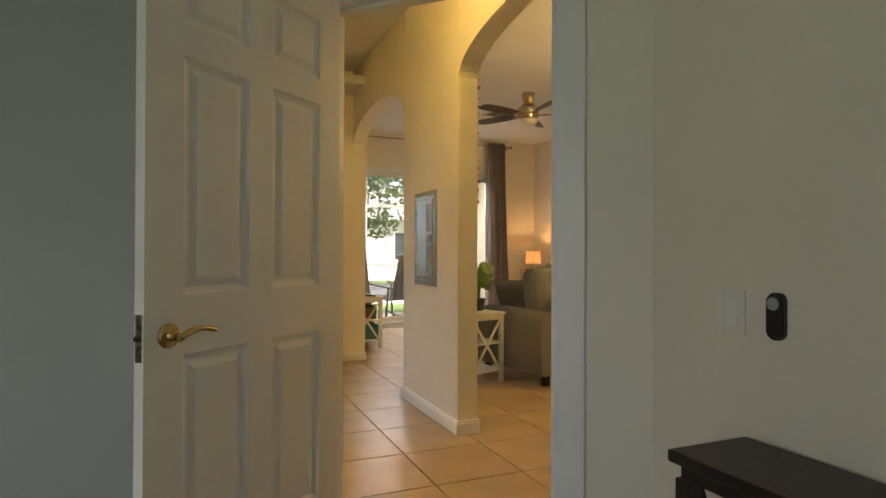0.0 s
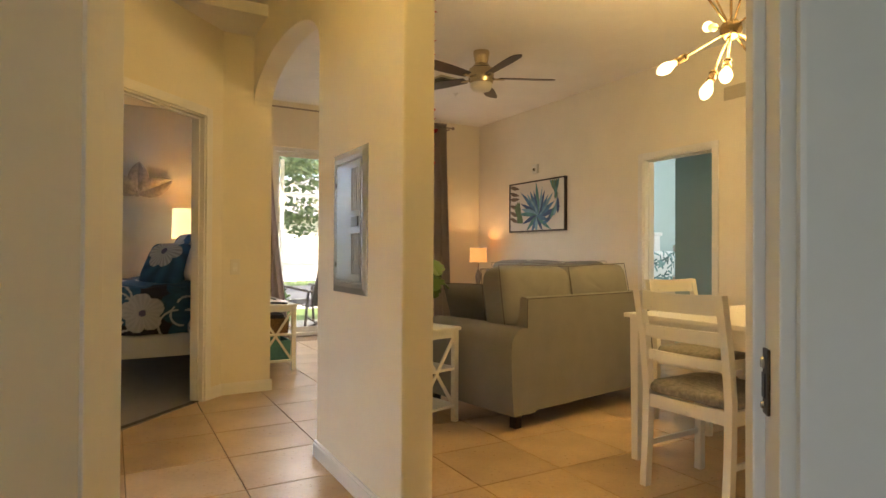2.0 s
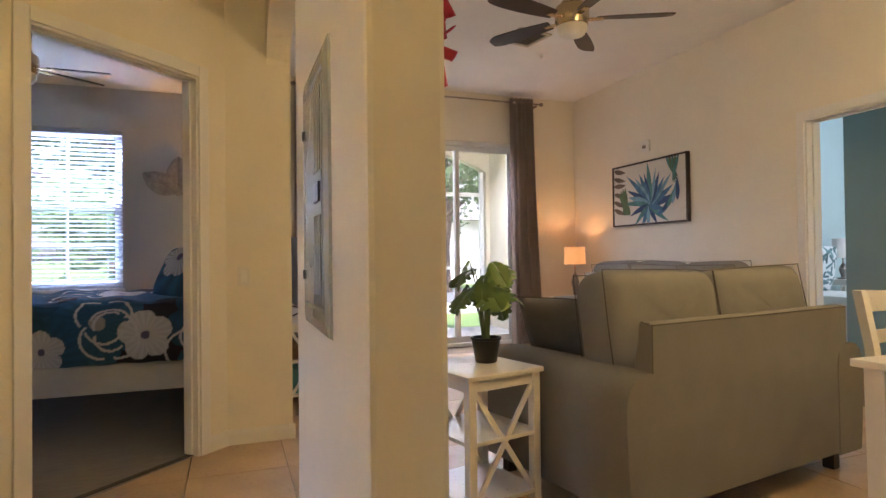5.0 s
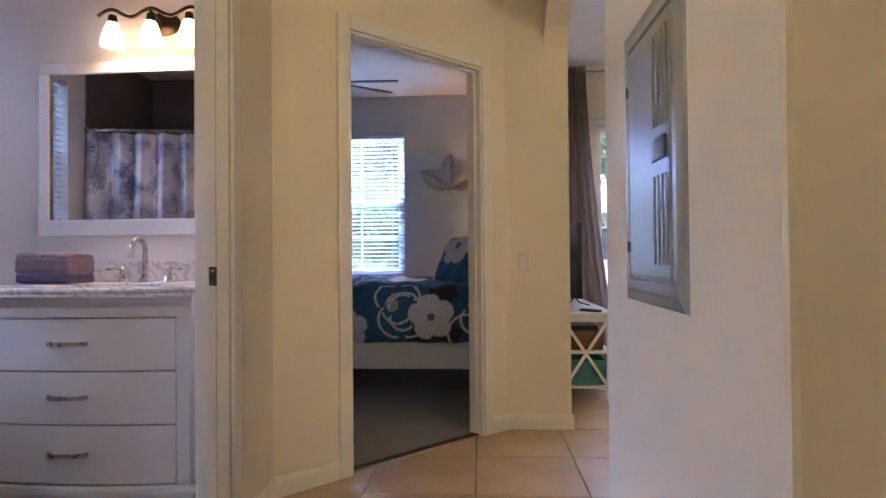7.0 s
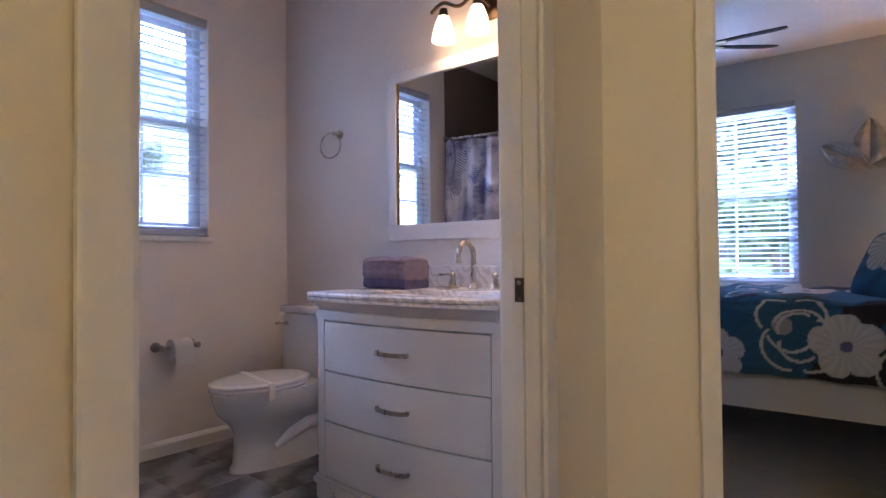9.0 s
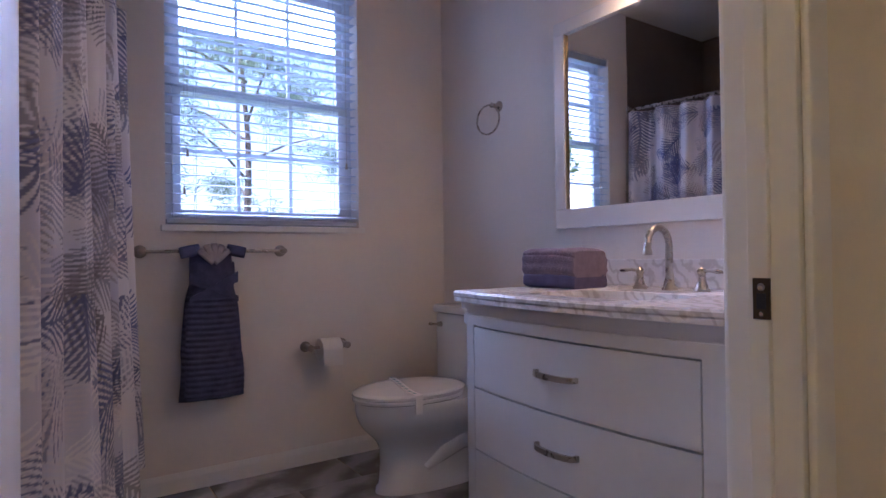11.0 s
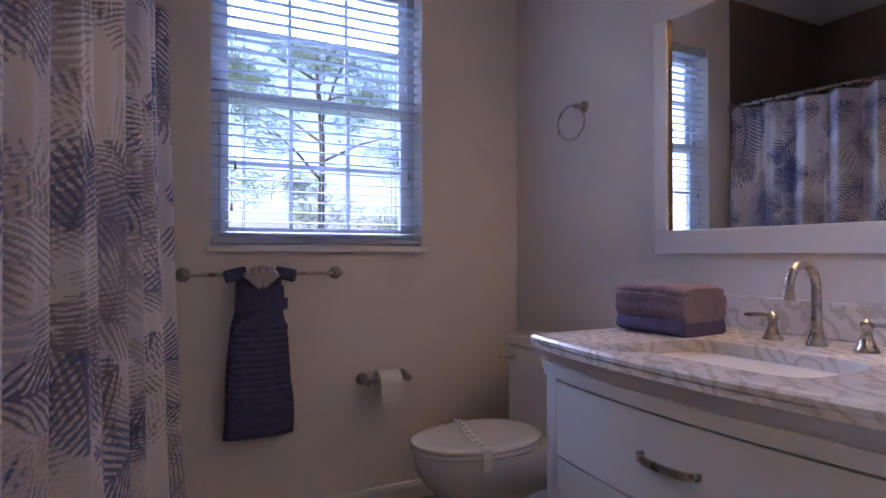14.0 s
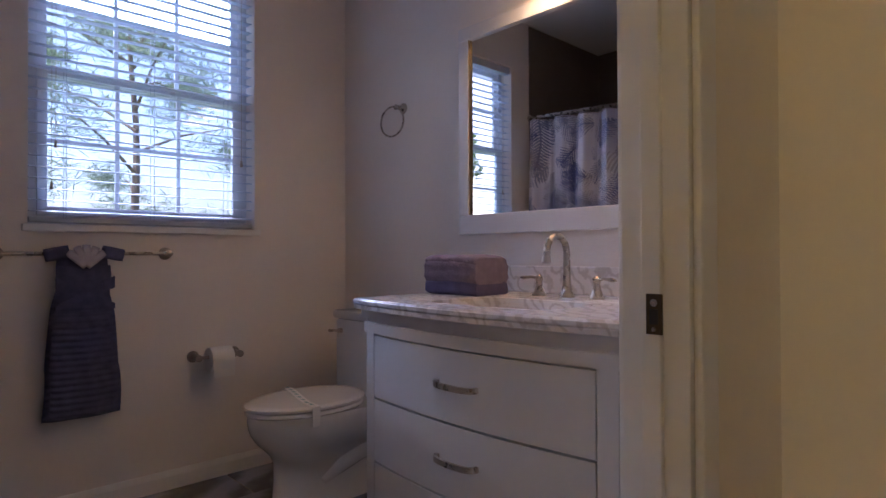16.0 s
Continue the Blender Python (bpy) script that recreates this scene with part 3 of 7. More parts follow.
def vanity_top():
    t = thing("marble_countertop", "grey veined marble vanity top with sink", "countertop", pose(VC, VY, 0.846))
    hw, bx, by, sw, sd = 0.50, 0.005, -0.385, 0.235, 0.155
    outline = [(-hw, BK)] + [(-hw + 2 * hw * i / 24, -(0.602 + 0.05 * (1 - ((-hw + 2 * hw * i / 24) / hw) ** 2))) for i in range(25)] + [(hw, BK)]
    angs = sorted({math.atan2(y - by, x - bx) for x, y in outline} | {k * math.tau / 40 - math.pi for k in range(40)})

    def outer(a):
        dx, dy = math.cos(a), math.sin(a)
        best = 9.0
        ring = outline + [outline[0]]
        for (x0, y0), (x1, y1) in zip(ring, ring[1:]):
            den = dx * (y1 - y0) - dy * (x1 - x0)
            if abs(den) < 1e-9:
                continue
            s = ((x0 - bx) * (y1 - y0) - (y0 - by) * (x1 - x0)) / den
            u = ((x0 - bx) * dy - (y0 - by) * dx) / den
            if s > 0 and -1e-6 <= u <= 1 + 1e-6:
                best = min(best, s)
        return bx + dx * best, by + dy * best

    def inner(a, k=1.0):
        c, s = math.cos(a), math.sin(a)
        r = (abs(c / (sw * k)) ** 5 + abs(s / (sd * k)) ** 5) ** -0.2
        return bx + r * c, by + r * s

    def shrink(p, d):
        x, y = p
        if y > -0.001:
            return (max(-hw + d, min(hw - d, x)), y)
        return (x * (1 - d / hw), y + d)

    bm = B()
    loops = []
    for f, z in ((lambda a: inner(a), 0.0), (lambda a: inner(a), 0.032), (lambda a: inner(a, 1.02), 0.0345), (lambda a: shrink(outer(a), 0.006), 0.0345), (lambda a: outer(a), 0.028), (lambda a: outer(a), 0.018), (lambda a: shrink(outer(a), 0.004), 0.013), (lambda a: shrink(outer(a), 0.002), 0.0), (lambda a: inner(a), 0.0)):
        loops.append([bm.verts.new((*f(a), z)) for a in angs])
    k = len(angs)
    for p, q in zip(loops, loops[1:]):
        for i in range(k):
            bm.faces.new((p[i], p[(i + 1) % k], q[(i + 1) % k], q[i]))
    bmesh.ops.remove_doubles(bm, verts=bm.verts, dist=1e-5)
    part("slab", bm, MARBLE, t, "", True)
    bm = B()
    loops = []
    for kk, z in ((1.0, -0.0005), (0.985, -0.03), (0.95, -0.09), (0.86, -0.13), (0.6, -0.145), (0.12, -0.15)):
        loops.append([bm.verts.new((*inner(a, kk), z)) for a in angs])
    for p, q in zip(loops, loops[1:]):
        for i in range(k):
            bm.faces.new((p[i], p[(i + 1) % k], q[(i + 1) % k], q[i]))
    bm.faces.new(loops[-1])
    part("basin", bm, PORC, t, "white porcelain undermount basin", True)
    bm = B()
    box(bm, -hw, BK - 0.022, 0.035, hw, BK, 0.135, 0.003)
    part("backsplash", bm, MARBLE, t)


vanity_top()


def faucet():
    z = 0.8805
    t = thing("faucet", "brushed nickel widespread faucet with gooseneck spout", "faucet", pose(VC + 0.01, 5.075, z))
    bm = B()
    lathe(bm, [(0.026, 0), (0.026, 0.006), (0.019, 0.016), (0.015, 0.035), (0.013, 0.06)], 20)
    pts = [(0, 0, 0.05), (0, 0, 0.13)] + [(0, -0.055 + 0.055 * math.cos(a), 0.15 + 0.055 * math.sin(a)) for a in [math.pi * i / 12 for i in range(12)]] + [(0, -0.111, 0.135)]
    tube(bm, pts, [0.0125] * 2 + [0.0115] * 12 + [0.012], 12)
    lathe(bm, [(0.012, 0.0), (0.015, -0.012), (0.016, -0.022), (0.012, -0.024)], 16, Matrix.Translation((0, -0.111, 0.14)))
    part("spout", bm, CHROME, t, "", True)
    for s in (-1, 1):
        bm = B()
        lathe(bm, [(0.026, 0), (0.026, 0.005), (0.02, 0.014), (0.013, 0.034), (0.011, 0.05), (0.014, 0.056), (0.014, 0.066), (0.009, 0.072), (0.0, 0.078)], 18, Matrix.Translation((s * 0.115, 0, 0)))
        tube(bm, [(s * 0.115, 0, 0.062), (s * 0.145, -0.004, 0.066), (s * 0.175, -0.008, 0.063), (s * 0.19, -0.010, 0.062)], [0.006, 0.0055, 0.0075, 0.004], 10)
        part("lever_handle", bm, CHROME, t, "", True)


faucet()


def bath_mirror():
    t = thing("mirror", "white framed rectangular bathroom mirror", "mirror", pose(-0.3925, WY - 0.001, 1.112))
    hw, h, f, fb, d = 0.5925, 0.89, 0.058, 0.082, 0.022
    for nm, c in (("frame_rail", (-hw, -d, 0, hw, 0, fb)), ("frame_rail", (-hw, -d, h - f, hw, 0, h)), ("frame_stile", (-hw, -d - 0.0005, fb + 0.0005, -hw + f, 0, h - f - 0.0005)), ("frame_stile", (hw - f, -d - 0.0005, fb + 0.0005, hw, 0, h - f - 0.0005))):
        bm = B()
        box(bm, *c, 0.004)
        part(nm, bm, VANW, t)
    bm = B()
    box(bm, -hw + f, -0.008, fb, hw - f, -0.001, h - f)
    part("glass", bm, MIRROR, t, "silvered mirror glass")
    bm = B()
    box(bm, -hw + f, -d + 0.003, fb + 0.001, -hw + f + 0.005, -0.0085, h - f - 0.001, 0.0005)
    part("inner_edge", bm, BRASS, t, "thin gold inner edge")


bath_mirror()
SHADE = glow("lit_frosted_glass", (1.0, 0.60, 0.22), 1.6)


def vanity_light():
    t = thing("vanity_light", "bronze wavy bar light with three lit glass shades", "wall light", pose(-0.33, WY - 0.002, 2.185))
    bm = B()
    lathe(bm, [(0.06, 0), (0.06, 0.008), (0.045, 0.018), (0.0, 0.022)], 28, Matrix.Scale(1.6, 4, (1, 0, 0)) @ Matrix.Rotation(radians(90), 4, "X"))
    part("backplate", bm, DARKBR, t, "", True)
    bm = B()
    tube(bm, [(0, -0.015, 0), (0, -0.06, 0.015), (0, -0.115, 0.02)], 0.009, 10)
    tube(bm, [(x, -0.115, 0.018 + 0.02 * math.cos(x * 31)) for x in [-0.27 + 0.54 * i / 30 for i in range(31)]], 0.009, 10)
    part("arm_bar", bm, DARKBR, t, "", True)
    for x in (-0.195, 0.0, 0.195):
        bm = B()
        lathe(bm, [(0.0, 0.012), (0.018, 0.008), (0.022, -0.018), (0.026, -0.03)], 18, Matrix.Translation((x, -0.115, 0.0)))
        sh = part("socket", bm, DARKBR, t, "", True)
        bm = B()
        lathe(bm, [(0.0, -0.028), (0.026, -0.03), (0.036, -0.055), (0.047, -0.09), (0.054, -0.125), (0.056, -0.145), (0.050, -0.145), (0.0, -0.12)], 24, Matrix.Translation((x, -0.115, 0.0)))
        part("shade", bm, SHADE, t, "glowing frosted glass bell shade", True)
    lamp = new("vanity_lamp", bpy.data.lights.new("vanity_lamp", "AREA"))
    lamp.data.shape, lamp.data.size, lamp.data.size_y = "RECTANGLE", 0.5, 0.08
    lamp.data.energy, lamp.data.color = 1.1, (1.0, 0.60, 0.24)
    lamp.matrix_world = look((-0.33, WY - 0.12, 2.03), (-0.33, WY - 0.12, 0))


vanity_light()


def towel_mat(name, a, b):
    m = mat(name, a, 0.95, var=0.1, scale=30, bump=1.0, bump_scale=420, color2=b, spec=0.1)
    return m


TOWEL = towel_mat("slate_blue_towel", (0.115, 0.12, 0.215), (0.075, 0.078, 0.15))
TOWELP = towel_mat("mauve_towel", (0.29, 0.23, 0.275), (0.21, 0.165, 0.21))
TOWELV = towel_mat("violet_towel", (0.155, 0.135, 0.225), (0.11, 0.095, 0.17))
TOWELW = towel_mat("pale_towel", (0.55, 0.50, 0.52), (0.42, 0.38, 0.42))


def folded_towel():
    t = thing("folded_towel", "folded mauve bath towel with ribbed bands", "towel", pose(-0.70, 4.965, 0.881, 0, 0, 4))
    hw, hd = 0.122, 0.10

    def fold(name, z0, z1, rib, mt, label):
        """One fold with round edges; rib: depth of the woven bands round it."""
        bm = B()
        n, m = 96, 40
        cz, hz = (z0 + z1) / 2, (z1 - z0) / 2
        rings = []
        for j in range(m + 1):
            u = 2 * j / m - 1
            e = (1 - abs(u) ** 9) ** 0.30 if abs(u) < 1 else 0.55
            e = max(e, 0.55)
            ring = []
            for i in range(n):
                a = math.tau * i / n
                c, q = math.cos(a), math.sin(a)
                y = math.copysign(abs(c) ** 0.34, c)
                z = math.copysign(abs(q) ** 0.55, q)
                wave = rib * abs(math.sin(z * 5.2 + 0.3)) ** 0.5 if c < 0.3 else rib * abs(math.sin(y * 13)) ** 0.5
                braid = 0.4 * rib * math.sin(u * 75 + 8 * z)
                grow = 1 + (wave + braid) / hd * (rib > 0)
                soft = 0.004 * noise.noise((u * 2.5, y * 2, z * 2 + z0 * 40))
                zz = cz + hz * z * (0.86 + 0.14 * e) * (1 + (wave * 0.6) / hz * (z > 0)) + soft * (z > -0.2)
                ring.append(bm.verts.new((u * hw + 0.005 * noise.noise((z * 3, y * 3, z0 * 30)), hd * y * grow * (0.8 + 0.2 * e), max(z0, zz - 0.008 * max(0, u) ** 3))))
            rings.append(ring)
        for p, q in zip(rings, rings[1:]):
            for i in range(n):
                bm.faces.new((p[i], p[(i + 1) % n], q[(i + 1) % n], q[i]))
        bm.faces.new(rings[0])
        bm.faces.new(rings[-1])
        part(name, bm, mt, t, label, True)

    fold("plain_fold", 0.0, 0.058, 0.0, TOWELV, "plain violet lower fold")
    fold("ribbed_fold", 0.040, 0.142, 0.006, TOWELP, "")


folded_towel()


def rose(bm, m):
    lathe(bm, [(0.027, 0), (0.027, 0.006), (0.022, 0.012), (0.011, 0.016), (0.009, 0.05), (0.013, 0.054), (0.013, 0.066), (0.0, 0.070)], 20, m)


def towel_bar():
    t = thing("towel_bar", "brushed nickel towel bar on the wall", "towel bar", pose(-1.89, 3.70, 1.035, 0, 0, 90))
    for x in (0.0, 0.595):
        bm = B()
        rose(bm, Matrix.Translation((x, 0, 0)) @ Matrix.Rotation(radians(90), 4, "X"))
        part("mount", bm, DARKNI, t, "", True)
    bm = B()
    cyl(bm, (0.0, -0.058, 0), (0.595, -0.058, 0), 0.0075, seg=14)
    part("bar", bm, CHROME, t, "", True)


DARKNI = mat("dark_nickel", (0.34, 0.30, 0.27), 0.32, metal=1.0, var=0.1)
towel_bar()


def hung_towel():
    t = thing("hand_towel", "slate blue towel tied with a pale fan fold", "towel", pose(-1.832, 3.975, 0.40, 0, 0, 90))
    n, m = 22, 150
    for nm, y, z0, z1, top, bot in (("back_layer", 0.022, -0.012, 0.63, 0.085, 0.135), ("front_layer", -0.022, 0.01, 0.585, 0.088, 0.122)):
        bm = B()
        vs = []
        for side in (0, 1):
            for j in range(m + 1):
                v = j / m
                w = bot + (top - bot) * v ** 1.6 - 0.012 * math.exp(-((v - 0.80) / 0.08) ** 2)
                row = []
                for i in range(n + 1):
                    u = 2 * i / n - 1
                    bulge = 0.012 * (1 - u ** 4) + 0.004 * math.sin(u * 7 + v * 3) * (1 - v)
                    rib = 0.0028 * math.sin(v * 150) * (v < 0.74)
                    row.append(bm.verts.new((u * w + 0.006 * (v < 0.3) * math.sin(v * 9), y + (-bulge - rib if side == 0 else bulge * 0.3), z0 + (z1 - z0) * v + 0.004 * u * u)))
                vs.append(row)
            for j in range(m):
                for i in range(n):
                    a = side * (m + 1) + j
                    bm.faces.new((vs[a][i], vs[a][i + 1], vs[a + 1][i + 1], vs[a + 1][i]))
        h = m + 1
        for j in range(m):
            for i in (0, n):
                bm.faces.new((vs[j][i], vs[j + 1][i], vs[h + j + 1][i], vs[h + j][i]))
        for i in range(n):
            bm.faces.new((vs[0][i], vs[0][i + 1], vs[h][i + 1], vs[h][i]))
            bm.faces.new((vs[m][i], vs[m][i + 1], vs[h + m][i + 1], vs[h + m][i]))
        part(nm, bm, TOWEL, t, "", True)
    # crossed wrap
    for s in (1, -1):
        bm = B()
        cols = [Vector((s * (-0.10 + 0.20 * i / 10), -0.040 - 0.008 * math.sin(math.pi * i / 10) - (0.004 if s > 0 else 0), 0.50 - 0.085 * i / 10)) for i in range(11)]
        up = Vector((0, 0, 0.045))
        a = [bm.verts.new(p) for p in cols]
        b = [bm.verts.new(p + up * (1 - 0.5 * i / 10)) for i, p in enumerate(cols)]
        c = [bm.verts.new(p + Vector((0, 0.012, 0))) for p in cols]
        d = [bm.verts.new(p + up * (1 - 0.5 * i / 10) + Vector((0, 0.012, 0))) for i, p in enumerate(cols)]
        for i in range(10):
            for q in ((a, b), (b, d), (d, c), (c, a)):
                bm.faces.new((q[0][i], q[0][i + 1], q[1][i + 1], q[1][i]))
        for i in (0, 10):
            bm.faces.new((a[i], b[i], d[i], c[i]))
        part("wrap_band", bm, TOWEL, t, "", True)
    for s in (-1, 1):
        bm = B()
        cushion(bm, 0.085, 0.05, 0.035, 0.5, pose(s * 0.095, -0.028, 0.635, 90, s * 12, 0), 8)
        part("side_tuck", bm, TOWEL, t)
    for k in range(5):
        a = radians(-48 + 24 * k)
        bm = B()
        cushion(bm, 0.030, 0.085, 0.022, 0.5, Matrix.Translation((0, -0.042, 0.585)) @ Matrix.Rotation(a, 4, "Y") @ pose(0, 0, 0.042, 90, 0, 0), 8)
        part("fan_pleat", bm, TOWELW, t, "pale folded pleat")


hung_towel()
PAPER = mat("toilet_paper", (0.80, 0.78, 0.75), 0.95, var=0.03, bump=0.3, bump_scale=300)


def paper_holder():
    t = thing("toilet_paper_holder", "nickel holder with a white paper roll", "paper holder", pose(-1.89, 4.415, 0.57, 0, 0, 90))
    for x in (0.0, 0.19):
        bm = B()
        lathe(bm, [(0.026, 0), (0.026, 0.006), (0.016, 0.014), (0.012, 0.05), (0.016, 0.062), (0.016, 0.078), (0.0, 0.082)], 18, Matrix.Translation((x, 0, 0)) @ Matrix.Rotation(radians(90), 4, "X"))
        part("mount", bm, DARKNI, t, "", True)
    bm = B()
    cyl(bm, (0, -0.068, 0), (0.19, -0.068, 0), 0.008, seg=12)
    part("spindle", bm, DARKNI, t)
    bm = B()
    lathe(bm, [(0.02, 0), (0.054, 0), (0.055, 0.004), (0.055, 0.096), (0.054, 0.1), (0.02, 0.1), (0.02, 0)], 32, Matrix.Translation((0.046, -0.066, -0.012)) @ Matrix.Rotation(radians(90), 4, "Y"))
    part("paper_roll", bm, PAPER, t, "white paper roll", True)
    bm = B()
    box(bm, 0.047, -0.1225, -0.085, 0.145, -0.1205, -0.012)
    part("paper_end", bm, PAPER, t)


paper_holder()


def towel_ring():
    t = thing("towel_ring", "nickel towel ring on the wall", "towel ring", pose(-1.385, WY, 1.738))
    bm = B()
    lathe(bm, [(0.026, 0), (0.026, 0.006), (0.018, 0.014), (0.011, 0.02), (0.011, 0.045), (0.014, 0.05), (0.0, 0.058)], 20, Matrix.Rotation(radians(90), 4, "X"))
    part("mount", bm, CHROME, t, "", True)
    bm = B()
    pts = [(-0.03 + 0.072 * math.sin(a), -0.048 + 0.012 * math.sin(a), -0.066 + 0.072 * math.cos(a)) for a in [math.tau * i / 36 for i in range(37)]]
    tube(bm, pts, 0.0045, 8)
    part("ring", bm, CHROME, t, "", True)


towel_ring()


def toilet():
    t = thing("toilet", "white two-piece toilet with closed lid", "toilet", pose(-1.372, 5.18, 0))
    # tank: y -0.20..-0.005 ; bowl tip at -0.745

    def oval(k, z, y0, y1, w, n=36):
        c, h = (y0 + y1) / 2, (y1 - y0) / 2
        out = []
        for i in range(n):
            a = i / n * math.tau
            sy = math.sin(a)
            ww = w * (1 + 0.10 * sy) if sy > 0 else w
            out.append((ww * k * math.cos(a), c + h * k * sy, z))
        return out

    def loft(bm, rings, cap0=True, cap1=True):
        rr = [[bm.verts.new(p) for p in r] for r in rings]
        n = len(rr[0])
        for p, q in zip(rr, rr[1:]):
            for i in range(n):
                bm.faces.new((p[i], p[(i + 1) % n], q[(i + 1) % n], q[i]))
        if cap0:
            bm.faces.new(rr[0][::-1])
        if cap1:
            bm.faces.new(rr[-1])

    bm = B()
    prof = ((0.0, -0.655, 0.122), (0.025, -0.65, 0.118), (0.04, -0.638, 0.108), (0.12, -0.632, 0.103), (0.185, -0.634, 0.106), (0.215, -0.645, 0.116),
            (0.245, -0.672, 0.138), (0.275, -0.703, 0.158), (0.305, -0.722, 0.171), (0.335, -0.734, 0.179), (0.365, -0.739, 0.183), (0.388, -0.738, 0.183), (0.392, -0.734, 0.180))
    loft(bm, [oval(1, z, y, -0.06, w) for z, y, w in prof])
    part("bowl", bm, PORC, t, "", True)
    bm = B()
    tube(bm, [(-0.07, -0.46, 0.10), (-0.082, -0.38, 0.15), (-0.088, -0.28, 0.19), (-0.085, -0.2, 0.18), (-0.08, -0.16, 0.10), (-0.08, -0.14, 0.01)], [0.03, 0.04, 0.045, 0.045, 0.045, 0.05], 12)
    tube(bm, [(0.07, -0.46, 0.10), (0.082, -0.38, 0.15), (0.088, -0.28, 0.19), (0.085, -0.2, 0.18), (0.08, -0.16, 0.10), (0.08, -0.14, 0.01)], [0.03, 0.04, 0.045, 0.045, 0.045, 0.05], 12)
    part("trapway", bm, PORC, t, "", True)
    bm = B()
    loft(bm, [oval(0.975, 0.3925, -0.742, -0.23, 0.182), oval(1, 0.398, -0.747, -0.23, 0.187), oval(1, 0.408, -0.747, -0.23, 0.187), oval(0.985, 0.4125, -0.745, -0.23, 0.186)])
    part("seat", bm, PORC, t, "", True)
    bm = B()
    loft(bm, [oval(0.965, 0.4145, -0.742, -0.225, 0.183), oval(1, 0.418, -0.748, -0.225, 0.187), oval(1, 0.427, -0.748, -0.225, 0.187), oval(0.97, 0.432, -0.742, -0.23, 0.182), oval(0.9, 0.4335, -0.73, -0.24, 0.17)])
    part("lid", bm, PORC, t, "", True)
    bm = B()
    box(bm, -0.215, -0.205, 0.385, 0.215, -0.012, 0.725, 0.02)
    part("tank", bm, PORC, t, "", True)
    bm = B()
    box(bm, -0.225, -0.215, 0.7255, 0.225, -0.004, 0.765, 0.012)
    part("tank_lid", bm, PORC, t, "", True)
    bm = B()
    cyl(bm, (-0.165, -0.205, 0.67), (-0.165, -0.222, 0.67), 0.013, 0.011)
    tube(bm, [(-0.165, -0.224, 0.67), (-0.20, -0.228, 0.668), (-0.235, -0.226, 0.665)], [0.007, 0.006, 0.008], 8)
    part("flush_lever", bm, CHROME, t, "nickel flush lever", True)
    band = B()
    pts = [(-0.19, -0.47), (-0.10, -0.49), (0.0, -0.52), (0.10, -0.545), (0.185, -0.55)]
    for (a, b), (c, d) in zip(pts, pts[1:]):
        dd = Vector((c - a, d - b))
        mm = Matrix.Translation(((a + c) / 2, (b + d) / 2, 0.436)) @ Matrix.Rotation(math.atan2(dd.y, dd.x), 4, "Z")
        box(band, -dd.length / 2 - 0.002, -0.016, -0.002, dd.length / 2 + 0.002, 0.016, 0.001, 0.0, mm)
    box(band, 0.183, -0.568, 0.36, 0.187, -0.535, 0.434)
    part("paper_band", band, PAPER, t, "white sanitary paper band")
    for i, (a, b) in enumerate(pts[:-1] + [(-0.145, -0.48), (-0.05, -0.505), (0.05, -0.532), (0.14, -0.548)]):
        mk = B()
        box(mk, a - 0.012, b - 0.007, 0.4372, a + 0.012, b + 0.005, 0.4378)
        part("printed_mark", mk, GREENP, t, "faded blue green print")


GREENP = mat("faded_print", (0.34, 0.46, 0.45), 0.9)
toilet()


def toilet_brush():
    t = thing("toilet_brush", "white toilet brush in its holder by the tank", "toilet brush", pose(-1.60, 5.06, 0.004))
    bm = B()
    lathe(bm, [(0.05, 0), (0.052, 0.02), (0.045, 0.16), (0.04, 0.17)], 20)
    part("holder", bm, WHITE, t, "", True)
    bm = B()
    lathe(bm, [(0.012, 0.17), (0.012, 0.36), (0.016, 0.37), (0.016, 0.43), (0.0, 0.44)], 14)
    part("handle", bm, WHITE, t, "", True)


toilet_brush()

# blinds and windows
CORD = mat("cord_tassel", (0.42, 0.36, 0.28), 0.6)
# slats are white; the blue-grey base colour puts in their backlit shade
BLIND = mat("white_blind_backlit", (0.48, 0.53, 0.62), 0.5, var=0.02)
VINYL = mat("white_vinyl", (0.70, 0.73, 0.78), 0.4, var=0.02)


